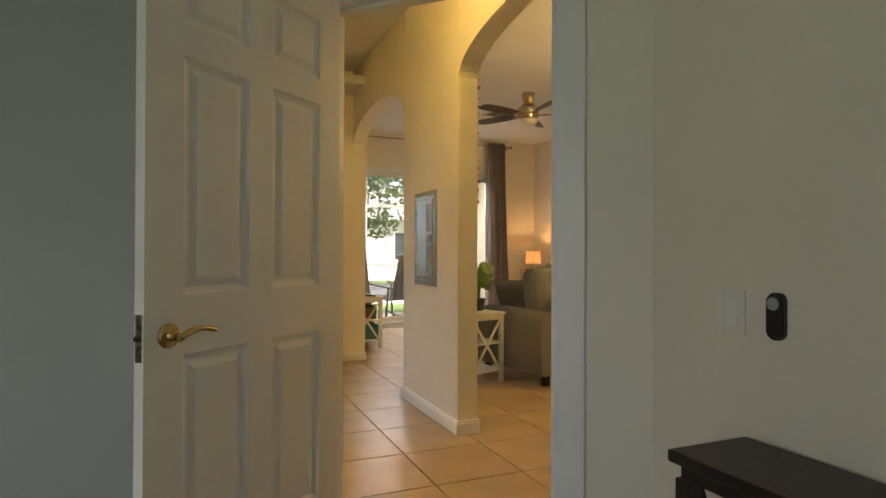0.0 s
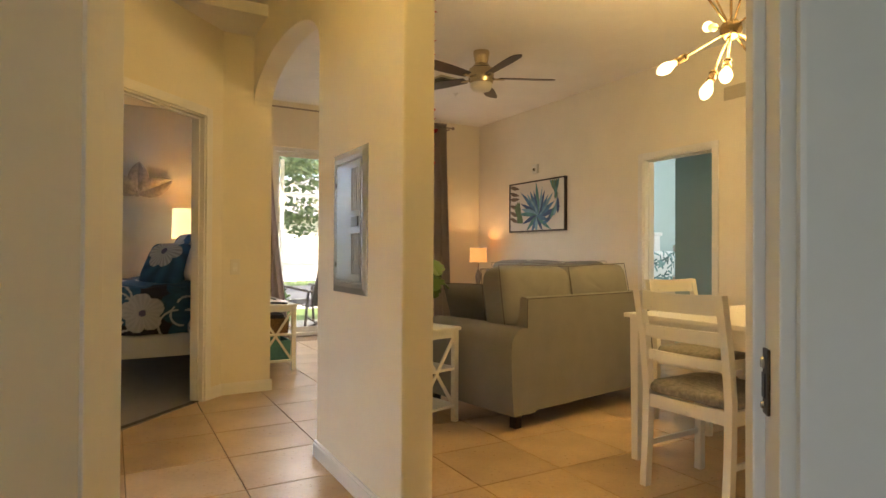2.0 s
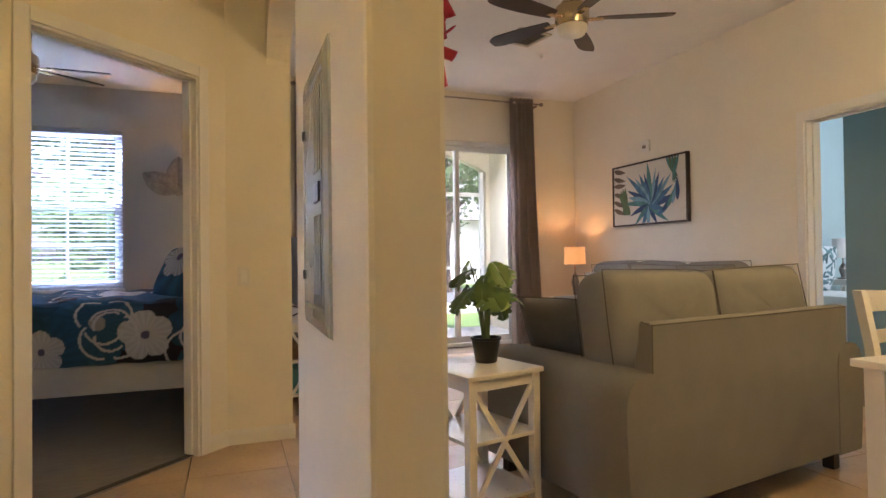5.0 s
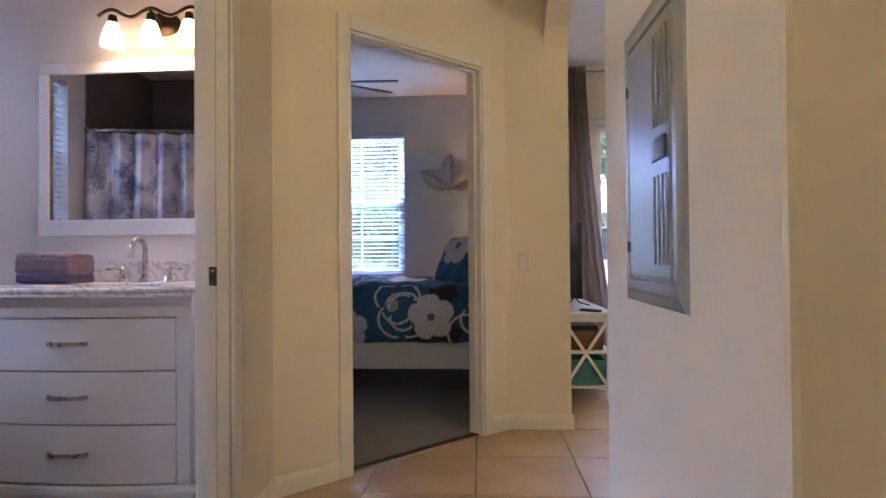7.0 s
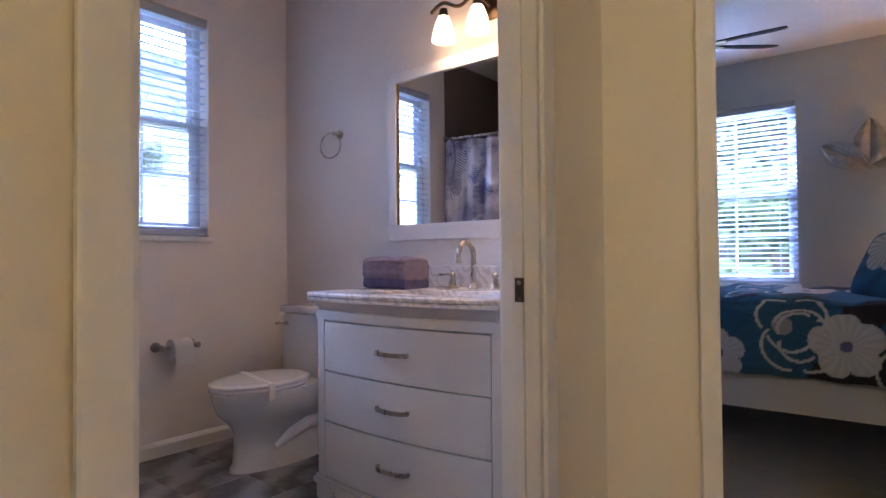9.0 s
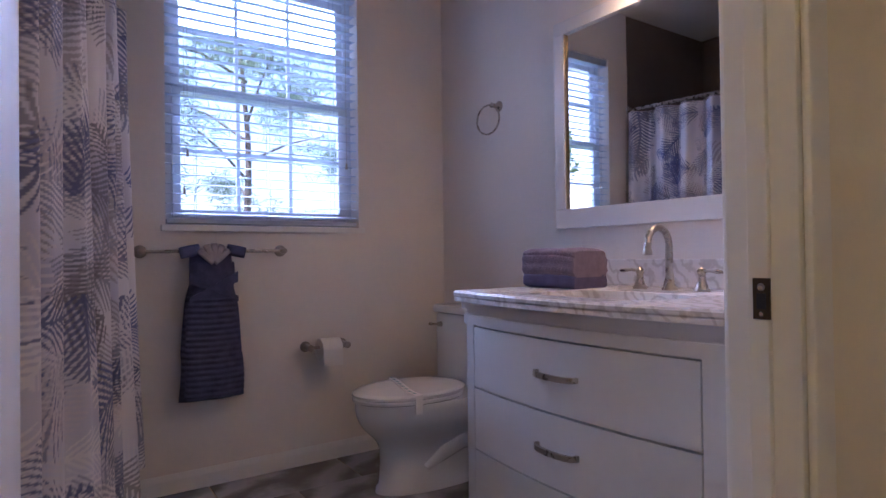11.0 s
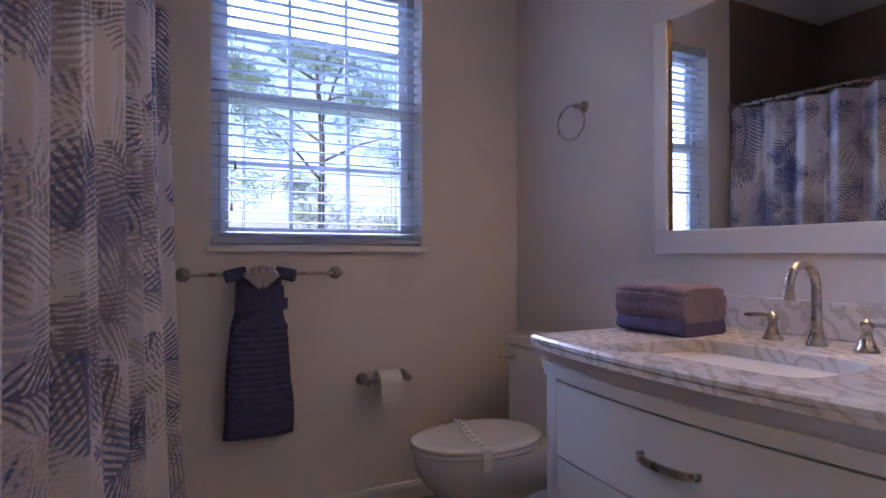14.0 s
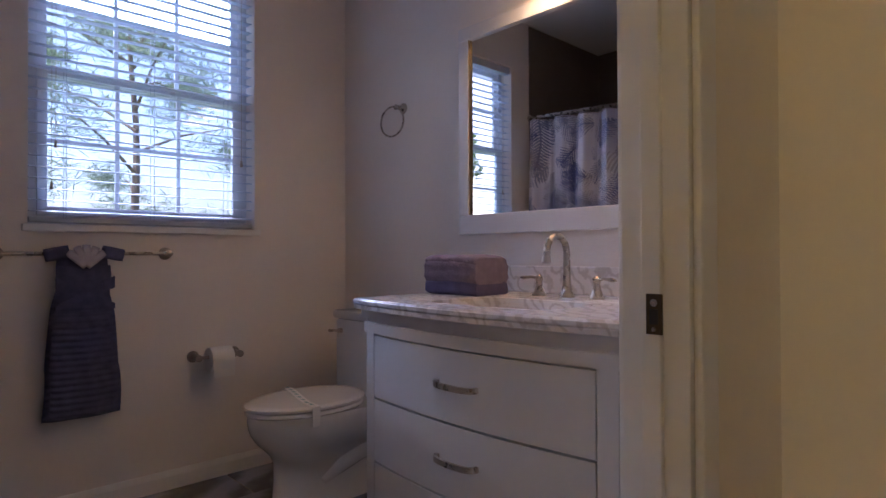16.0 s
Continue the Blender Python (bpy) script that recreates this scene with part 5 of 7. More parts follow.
bin_box("storage_basket", "teal woven storage bin on the lower shelf", pose(1.845, 6.44, 0.101), 0.28, 0.34, 0.17, TEALBIN, "basket")
bin_box("wicker_basket", "brown wicker basket on the middle shelf", pose(1.85, 6.46, 0.336), 0.26, 0.32, 0.13, WICKER, "basket")
bm = B()
box(bm, 0, 0, 0, 0.22, 0.24, 0.035, 0.004)
t = thing("cable_box", "black cable box lying on the basket", "cable box", pose(1.86, 6.48, 0.468))
part("case", bm, BLACK, t)
SCREEN = mat("black_screen", (0.008, 0.008, 0.01), 0.12, var=0.0)


def television():
    t = thing("television", "black flat television on a white stand", "television", pose(2.02, 6.72, 0.601, 0, 0, 96))
    w, h = 0.98, 0.56
    bm = B()
    box(bm, 0, 0.0, 0.07, w, 0.035, 0.07 + h, 0.006)
    body = part("case", bm, BLACK, t)
    bm = B()
    box(bm, 0.012, -0.002, 0.086, w - 0.012, -0.0004, 0.06 + h)
    part("screen", bm, SCREEN, t, "glossy black screen")
    for x in (0.16, w - 0.16):
        bm = B()
        tube(bm, [(x, 0.018, 0.08), (x, -0.02, 0.03), (x, -0.10, 0.006)], 0.006, 6)
        tube(bm, [(x, 0.018, 0.08), (x, 0.05, 0.03), (x, 0.11, 0.006)], 0.006, 6)
        part("foot", bm, BLACK, t)


television()
t = thing("tv_remote", "black remote control lying on the stand", "remote control", pose(2.03, 6.47, 0.601, 0, 0, 40))
bm = B()
box(bm, -0.022, -0.08, 0, 0.022, 0.08, 0.016, 0.005)
body = part("case", bm, BLACK, t)
for i in range(3):
    for j in range(5):
        bm = B()
        box(bm, -0.014 + 0.011 * i, -0.05 + 0.02 * j, 0.0162, -0.007 + 0.011 * i, -0.04 + 0.02 * j, 0.018)
        part("button", bm, mat("grey_rubber", (0.15, 0.15, 0.16), 0.7) if i + j == 0 else bpy.data.materials["grey_rubber"], t)

# plant on the side table
LEAF = mat("monstera_leaf", (0.15, 0.25, 0.05), 0.42, var=0.25, scale=12, color2=(0.08, 0.15, 0.03))
STEM = mat("green_stem", (0.13, 0.19, 0.06), 0.5)
SOIL = mat("dark_soil", (0.03, 0.022, 0.015), 0.95, bump=1.0, bump_scale=120)


def leaf_mesh(bm, m, size):
    n = 26
    for side in (-1, 1):
        rows = []
        for i in range(n + 1):
            u = i / n
            w = size * 0.52 * (math.sin(math.pi * min(1, u * 0.93 + 0.07)) ** 0.75)
            cut = 0.35 + 0.65 * (math.sin(u * 30) > -0.55) if 0.15 < u < 0.9 else 1
            y = size * (u - 0.12 * (1 - u) * 0)
            pts = []
            for k, f in enumerate((0.02, 0.35, 0.62, 0.66, 1.0)):
                ff = f if k < 3 else (f if cut > 0.9 else 0.66)
                pts.append(bm.verts.new(m @ Vector((side * w * ff, y + w * ff * 0.25, -0.25 * (w * ff) ** 2 / size - 0.22 * size * u * u + 0.03 * size * math.sin(ff * 3)))))
            rows.append(pts)
        for p, q in zip(rows, rows[1:]):
            for k in range(4):
                if (p[k].co - p[k + 1].co).length > 1e-5 or (q[k].co - q[k + 1].co).length > 1e-5:
                    try:
                        bm.faces.new((p[k], p[k + 1], q[k + 1], q[k]))
                    except ValueError:
                        pass


def potted_plant():
    t = thing("potted_plant", "small monstera plant in a black pot on the side table", "plant", pose(2.475, 4.50, 0.6005))
    bm = B()
    lathe(bm, [(0.043, 0), (0.046, 0.003), (0.062, 0.095), (0.066, 0.097), (0.066, 0.107), (0.058, 0.107), (0.056, 0.09)], 28)
    part("pot", bm, BLACK, t, "", True)
    bm = B()
    cyl(bm, (0, 0, 0.084), (0, 0, 0.091), 0.056, 0.054, 24)
    part("soil", bm, SOIL, t)
    rng = random.Random(4)
    for i in range(12):
        a = i * 2.4
        r = rng.uniform(0.02, 0.075)
        h = rng.uniform(0.30, 0.47)
        top = Vector((r * math.cos(a), r * math.sin(a), h))
        bm = B()
        tube(bm, [(0.01 * math.cos(a), 0.01 * math.sin(a), 0.085), (top.x * 0.35, top.y * 0.35, h * 0.6), tuple(top)], [0.006, 0.0045, 0.003], 6)
        part("stem", bm, STEM, t)
        bm = B()
        m = Matrix.Translation(top) @ Matrix.Rotation(a - math.pi / 2 + rng.uniform(-0.4, 0.4), 4, "Z") @ Matrix.Rotation(radians(rng.uniform(-70, -15)), 4, "X") @ Matrix.Rotation(radians(rng.uniform(-25, 25)), 4, "Y")
        leaf_mesh(bm, m, rng.uniform(0.13, 0.18))
        part("leaf", bm, LEAF, t, "", True)


potted_plant()

# red flowers hung on the pier's living side
REDP = mat("red_petal", (0.55, 0.035, 0.06), 0.5, var=0.25, scale=20, color2=(0.35, 0.01, 0.05))


def flower_garland():
    t = thing("flower_garland", "red artificial flowers hung on the pier", "artificial flowers", pose(AX1 + 0.002, 3.29, 1.40))
    rng = random.Random(9)
    bm = B()
    tube(bm, [(0.01, 0, 0.0), (0.02, 0.01, 0.3), (0.02, -0.01, 0.7), (0.012, 0, 1.0)], 0.004, 6)
    part("stem", bm, STEM, t)
    for i, z in enumerate((0.06, 0.16, 0.27, 0.52, 0.66, 0.80)):
        bm = B()
        c = Vector((0.045, rng.uniform(-0.02, 0.02), z))
        for k in range(9):
            m = Matrix.Translation(c) @ Matrix.Rotation(k * 0.7 + i, 4, "X") @ Matrix.Rotation(radians(rng.uniform(15, 70)), 4, "Y")
            cushion(bm, 0.022, 0.085, 0.006, 0.5, m @ Matrix.Translation((0, 0.045, 0)) @ Matrix.Rotation(radians(20), 4, "X"), 6)
        part("flower", bm, REDP, t)


flower_garland()

# picture: blue and green leaf painting
CANVAS = mat("canvas", (0.70, 0.67, 0.60), 0.9, bump=0.4, bump_scale=400)


def picture():
    t = thing("picture", "framed painting of blue and green leaves", "picture", pose(5.498, 7.675, 1.355, 0, 0, -90))
    w, h = 1.135, 0.66
    for c in ((0, 0, w, 0.018), (0, h - 0.018, w, h), (0, 0.0185, 0.018, h - 0.0185), (w - 0.018, 0.0185, w, h - 0.0185)):
        bm = B()
        box(bm, c[0], -0.04, c[1], c[2], 0, c[3], 0.002)
        part("frame_bar", bm, DARKWOOD, t)
    bm = B()
    box(bm, 0.018, -0.03, 0.018, w - 0.018, -0.005, h - 0.018)
    part("canvas", bm, CANVAS, t)
    rng = random.Random(21)
    inks = [mat("paint_" + n, c, 0.7, var=0.25, scale=14) for n, c in (("navy", (0.045, 0.10, 0.24)), ("blue", (0.08, 0.22, 0.40)), ("sky", (0.22, 0.42, 0.55)), ("teal", (0.10, 0.28, 0.28)), ("green", (0.13, 0.22, 0.11)), ("brown", (0.20, 0.15, 0.11)))]
    lay = 0

    def blade(x, z, a, ln, wd, ink):
        nonlocal lay
        lay += 1
        n = 9
        left, right = [], []
        for i in range(n + 1):
            u = i / n
            ww = wd * math.sin(math.pi * (0.06 + 0.94 * u) ** 0.8) * 0.5 + 0.001
            cx = x + ln * u * math.cos(a) + 0.12 * ln * u * u * math.cos(a + 1.57)
            cz = z + ln * u * math.sin(a) + 0.12 * ln * u * u * math.sin(a + 1.57)
            for lst, s in ((left, 1), (right, -1)):
                px, pz = cx - s * ww * math.sin(a), cz + s * ww * math.cos(a)
                lst.append((min(max(px, 0.02), w - 0.02), min(max(pz, 0.02), h - 0.02)))
        bm = B()
        y = -0.0303 - 0.00012 * lay
        a0 = [bm.verts.new((p[0], y, p[1])) for p in left]
        b0 = [bm.verts.new((p[0], y, p[1])) for p in right]
        for i in range(n):
            bm.faces.new((a0[i], a0[i + 1], b0[i + 1], b0[i]))
        part("painted_leaf", bm, ink, t)

    for i in range(14):
        a = radians(8 + i * 12.5 + rng.uniform(-4, 4))
        blade(0.60, 0.20, a, rng.uniform(0.34, 0.50), rng.uniform(0.045, 0.08), inks[(0, 1, 2, 1, 0, 2, 3)[i % 7]])
    for i in range(7):
        blade(0.60, 0.20, radians(185 + i * 26 + rng.uniform(-6, 6)), rng.uniform(0.2, 0.34), 0.055, inks[(0, 3, 1, 2)[i % 4]])
    for i in range(6):
        blade(0.03, 0.62 - 0.085 * i, radians(-18 + rng.uniform(-10, 10)), 0.20, 0.05, inks[5])
    for i in range(4):
        blade(0.20 + 0.03 * i, 0.12, radians(80 + 14 * i), 0.30, 0.09, inks[4])
    for i in range(5):
        blade(0.86 + 0.04 * i, 0.64, radians(-60 - 14 * i), 0.26, 0.05, inks[4 if i % 2 else 3])
    for i in range(5):
        blade(0.72 + 0.07 * i, 0.10 + 0.03 * i, radians(20 + 16 * i), 0.22, 0.05, inks[(1, 0, 3, 2, 0)[i]])


picture()


def detector(m, label="white strobe fire alarm above the picture"):
    t = thing("fire_alarm", label, "alarm", m)
    bm = B()
    box(bm, -0.055, -0.03, -0.06, 0.055, 0, 0.06, 0.008)
    part("housing", bm, SWITCH, t)
    bm = B()
    cyl(bm, (0.0, -0.03, -0.01), (0.0, -0.045, -0.01), 0.022, 0.018, 16)
    part("lens", bm, CHROME, t)


detector(pose(5.498, 7.14, 2.17, 0, 0, -90))
VENT = mat("vent_cream", (0.55, 0.50, 0.38), 0.5)


def wall_vent(m, w, h, label):
    t = thing("air_vent", label, "air vent", m, "wall vents")
    bm = B()
    for c in ((0, 0, w, 0.012), (0, h - 0.012, w, h), (0, 0.0125, 0.012, h - 0.0125), (w - 0.012, 0.0125, w, h - 0.0125)):
        box(bm, c[0], -0.01, c[1], c[2], 0, c[3], 0.002)
    part("frame", bm, VENT, t)
    bm = B()
    box(bm, 0.0125, -0.003, 0.0125, w - 0.0125, -0.0005, h - 0.0125)
    part("backing", bm, VENT, t)
    for i in range(6):
        z = 0.02 + (h - 0.04) * i / 6
        bm = B()
        box(bm, 0.0126, -0.009, z, w - 0.0126, -0.0035, z + 0.009, 0.001)
        part("slat", bm, VENT, t)


wall_vent(pose(5.498, 4.46, 2.45, 0, 0, -90), 0.24, 0.12, "cream slatted air vent high on the wall")
wall_vent(pose(5.498, 4.19, 2.46, 0, 0, -90), 0.17, 0.12, "cream door chime grille high on the wall")
# ceiling register
t = thing("ceiling_vent", "white square ceiling air register", "air vent", pose(3.88, 6.74, H - 0.001, 180, 0, 10))
bm = B()
for c in ((-0.17, -0.17, 0.17, -0.14), (-0.17, 0.14, 0.17, 0.17), (-0.17, -0.1395, -0.14, 0.1395), (0.14, -0.1395, 0.17, 0.1395)):
    box(bm, c[0], c[1], 0, c[2], c[3], 0.012, 0.002)
part("frame", bm, VENT, t)
# dark sheet in place of the duct's shade behind the slats
bm = B()
box(bm, -0.139, -0.139, 0.0, 0.139, 0.139, 0.002)
part("backing", bm, DARKWOOD, t)
for i in range(7):
    bm = B()
    y = -0.125 + 0.04 * i
    box(bm, -0.1385, y - 0.012, 0.004, 0.1385, y + 0.012, 0.006, 0.0, Matrix.Translation((0, y, 0.005)) @ Matrix.Rotation(radians(25), 4, "X") @ Matrix.Translation((0, -y, -0.005)))
    part("slat", bm, VENT, t)
t = thing("fire_sprinkler", "small white ceiling fire sprinkler", "sprinkler", pose(4.25, 7.1, H - 0.001, 180, 0, 0))
bm = B()
lathe(bm, [(0.035, 0), (0.03, 0.008), (0.01, 0.012), (0.008, 0.03), (0.018, 0.034), (0.0, 0.036)], 16)
part("head", bm, SWITCH, t)

# ceiling fan
BLADE = mat("dark_walnut_blade", (0.055, 0.032, 0.022), 0.4, var=0.25, scale=8)
FROST = mat("frosted_bowl", (0.75, 0.72, 0.62), 0.4)


def ceiling_fan(name, label, m, angles, material, r=0.70, drop=0.30, tilt=12, light=True):
    t = thing(name, label, "ceiling fan", m)
    bm = B()
    lathe(bm, [(0.075, 0.0), (0.078, -0.01), (0.07, -0.06), (0.058, -0.12), (0.075, -0.13), (0.085, -0.15)], 32)
    part("canopy", bm, BRASSN, t, "brushed brass mount", True)
    bm = B()
    lathe(bm, [(0.085, -0.151), (0.115, -0.17), (0.12, -0.20), (0.12, -0.26), (0.112, -0.285), (0.108, -0.30), (0.1, -0.305)], 36)
    part("motor_housing", bm, BRASSN, t, "brushed brass motor housing", True)
    bm = B()
    lathe(bm, [(0.105, -0.3055), (0.104, -0.335), (0.085, -0.365), (0.05, -0.378), (0.0, -0.382)], 32)
    part("light_bowl", bm, FROST, t, "frosted glass light bowl", True)
    for a in angles:
        rot = Matrix.Rotation(radians(a), 4, "Z")
        bm = B()
        box(bm, 0.10, -0.022, -0.262, 0.22, 0.022, -0.254, 0.003, rot)
        part("blade_iron", bm, BRASSN, t)
        bm = B()
        n = 14
        up, lo = [], []
        mm = rot @ Matrix.Translation((0, 0, -0.25)) @ Matrix.Rotation(radians(tilt), 4, "X")
        for i in range(n + 1):
            u = i / n
            x = 0.17 + (r - 0.17) * u
            w1 = 0.045 + 0.028 * math.sin(u * 2.2)
            w0 = -(0.045 + 0.022 * math.sin(u * 2.6))
            if u > 0.85:
                k = (u - 0.85) / 0.15
                w1 *= (1 - 0.55 * k * k)
                w0 *= (1 - 0.25 * k * k)
            for z, lst in ((0.004, up), (-0.004, lo)):
                lst.append((bm.verts.new(mm @ Vector((x, w0, z))), bm.verts.new(mm @ Vector((x, w1, z)))))
        for i in range(n):
            for q in ((up[i][0], up[i][1], up[i + 1][1], up[i + 1][0]), (lo[i][0], lo[i + 1][0], lo[i + 1][1], lo[i][1]), (up[i][0], up[i + 1][0], lo[i + 1][0], lo[i][0]), (up[i][1], lo[i][1], lo[i + 1][1], up[i + 1][1])):
                bm.faces.new(q)
        bm.faces.new((up[0][0], lo[0][0], lo[0][1], up[0][1]))
        bm.faces.new((up[n][0], up[n][1], lo[n][1], lo[n][0]))
        part("blade", bm, material, t, "dark wood fan blade")


BRASSN = mat("satin_brass_nickel", (0.56, 0.46, 0.30), 0.25, metal=1.0, var=0.1)
ceiling_fan("ceiling_fan", "five-blade ceiling fan in dark wood and brushed brass", pose(3.725, 5.742, H), [-25, -97, -169, -241, -313], BLADE, 0.70)

# curtains
DRAPE = mat("taupe_drape", (0.50, 0.42, 0.37), 0.9, var=0.08, bump=0.4, bump_scale=400)


def drape(label, x0, x1, flare0, flare1, y, z1, seed):
    t = thing("curtain", label, "curtain", None, "living room curtains")
    bm = B()
    nu, nv = 90, 20
    rows = []
    for j in range(nv + 1):
        v = j / nv
        row = []
        for i in range(nu + 1):
            u = i / nu
            xa, xb = x0 + flare0 * (1 - v) ** 1.5, x1 + flare1 * (1 - v) ** 1.5
            row.append(bm.verts.new((xa + (xb - xa) * u, y + 0.035 * math.sin(u * 38 + seed + 0.5 * math.sin(v * 2 + u * 5)) + 0.01 * math.sin(u * 90), 0.02 + (z1 - 0.02) * v)))
        rows.append(row)
    for p, q in zip(rows, rows[1:]):
        for i in range(nu):
            bm.faces.new((p[i], p[i + 1], q[i + 1], q[i]))
    bmesh.ops.solidify(bm, geom=bm.faces[:], thickness=0.003)
    part("cloth", bm, DRAPE, t, "", True)
    for k in range(6):
        bm = B()
        cx = x0 + (x1 - x0) * (k + 0.5) / 6
        pts = [(cx, y + 0.03 * math.cos(a), 2.86 + 0.03 * math.sin(a)) for a in [math.tau * i / 12 for i in range(13)]]
        tube(bm, pts, 0.005, 6)
        part("grommet", bm, DARKNI, t)


drape("taupe grommet curtain beside the sliding door", 2.08, 2.36, -0.03, 0.28, 8.36, 2.91, 0.0)
drape("taupe grommet curtain drawn to the corner", 4.55, 4.86, 0.0, 0.12, 8.36, 2.91, 2.0)
t = thing("curtain_rod", "thin dark nickel curtain rod above the sliding door", "curtain rod", pose(0, 8.36, 2.86))
bm = B()
cyl(bm, (2.08, 0, 0), (4.94, 0, 0), 0.010, seg=12)
part("pole", bm, DARKNI, t)
for x in (2.06, 4.96):
    bm = B()
    bmesh.ops.create_uvsphere(bm, u_segments=16, v_segments=10, radius=0.024, matrix=Matrix.Translation((x, 0, 0)))
    part("finial", bm, DARKNI, t, "", True)
for x in (2.12, 4.90):
    bm = B()
    box(bm, x - 0.008, 0, -0.03, x + 0.008, 0.14, -0.012, 0.002)
    part("bracket", bm, DARKNI, t)

# sliding door frame
SLIDE = mat("white_aluminium", (0.74, 0.74, 0.72), 0.4)
sx0, sx1, sy = AX1 - 0.12 + 0.78, AX1 - 0.12 + 3.05, 8.58
t = thing("sliding_door", "wide white framed sliding glass door", "sliding door", pose(0, sy, 0), kind="structure")
for c in ((sx0, 0, sx0 + 0.05, 2.40), (sx1 - 0.05, 0, sx1, 2.40)):
    bm = B()
    box(bm, c[0], -0.04, c[1], c[2], 0.06, c[3], 0.003)
    part("frame_post", bm, SLIDE, t)
for z0, z1 in ((0.0, 0.04), (2.35, 2.40)):
    bm = B()
    box(bm, sx0 + 0.0505, -0.04, z0, sx1 - 0.0505, 0.06, z1, 0.003)
    part("track", bm, SLIDE, t)
for i, (a, b, y) in enumerate(((sx0 + 0.052, sx0 + 0.80, 0.03), (sx0 + 0.74, sx0 + 1.53, 0.0), (sx0 + 1.47, sx1 - 0.052, 0.03))):
    bm = B()
    for c in ((a, 0.042, a + 0.05, 2.348), (b - 0.05, 0.042, b, 2.348), (a + 0.05, 0.042, b - 0.05, 0.11), (a + 0.05, 2.29, b - 0.05, 2.348)):
        box(bm, c[0], y - 0.012, c[1], c[2], y + 0.012, c[3], 0.002)
    pnl = part("door_panel", bm, SLIDE, t)
    bm = B()
    box(bm, a + 0.05, y - 0.003, 0.11, b - 0.05, y + 0.003, 2.29)
    g = part("pane", bm, GLASS, pnl, "clear glass pane")
    g.visible_shadow = False

# corner lamp on a small table
LAMPSH = bpy.data.materials.new("lit_amber_shade")
LAMPSH.use_nodes = True
lb = LAMPSH.node_tree.nodes["Principled BSDF"]
lb.inputs["Base Color"].default_value = (0.62, 0.34, 0.13, 1)
lb.inputs["Emission Color"].default_value, lb.inputs["Emission Strength"].default_value = (1.0, 0.42, 0.12, 1), 0.14


def lamp(name, label, m, r, z0, z1, base_h, shade_mat, energy, color):
    t = thing(name, label, "lamp", m)
    bm = B()
    lathe(bm, [(0.06, 0), (0.06, 0.012), (0.02, 0.025), (0.035, base_h * 0.35), (0.045, base_h * 0.5), (0.02, base_h * 0.75), (0.008, base_h * 0.8), (0.008, z1 - 0.02)], 20)
    part("base", bm, DARKNI, t, "", True)
    bm = B()
    lathe(bm, [(r, z0), (r * 0.94, z1), (r * 0.94 - 0.003, z1), (r - 0.003, z0), (r, z0)], 36)
    part("shade", bm, shade_mat, t, "glowing drum shade", True)
    b = new(name + "_bulb", bpy.data.lights.new(name + "_bulb", "POINT"))
    b.data.energy, b.data.color, b.data.shadow_soft_size = energy, color, 0.03
    b.matrix_world = m @ Matrix.Translation((0, 0, (z0 + z1) / 2))
    return t


x_stand("end_table", "small white end table in the corner", pose(5.0, 7.87, 0), 0.40, 0.40, 0.56, (0.15,))
lamp("table_lamp", "amber drum table lamp glowing in the corner", pose(5.22, 8.08, 0.561), 0.125, 0.385, 0.585, 0.36, LAMPSH, 2.4, (1.0, 0.55, 0.22))

# ---- dining set ----


def dining_table():
    t = thing("dining_table", "white rectangular dining table with square legs", "table", pose(3.05, 2.50, 0))
    w, d, h = 1.24, 0.84, 0.76
    bm = B()
    box(bm, 0, 0, h - 0.022, w, d, h, 0.005)
    part("tabletop", bm, CREAMW, t)
    for nm, c in (("apron", (0.06, 0.035, w - 0.06, 0.055)), ("apron", (0.06, d - 0.055, w - 0.06, d - 0.035)), ("apron", (0.035, 0.06, 0.055, d - 0.06)), ("apron", (w - 0.055, 0.06, w - 0.035, d - 0.06))):
        bm = B()
        box(bm, c[0], c[1], h - 0.115, c[2], c[3], h - 0.0225, 0.002)
        part(nm, bm, CREAMW, t)
    for x in (0.022, w - 0.077):
        for y in (0.022, d - 0.077):
            bm = B()
            fs = box(bm, x, y, 0, x + 0.055, y + 0.055, h - 0.0225, 0.004)
            for v in bm.verts:
                if v.co.z < 0.1:
                    v.co.x = x + 0.0275 + (v.co.x - x - 0.0275) * 0.75
                    v.co.y = y + 0.0275 + (v.co.y - y - 0.0275) * 0.75
            part("leg", bm, CREAMW, t)


dining_table()


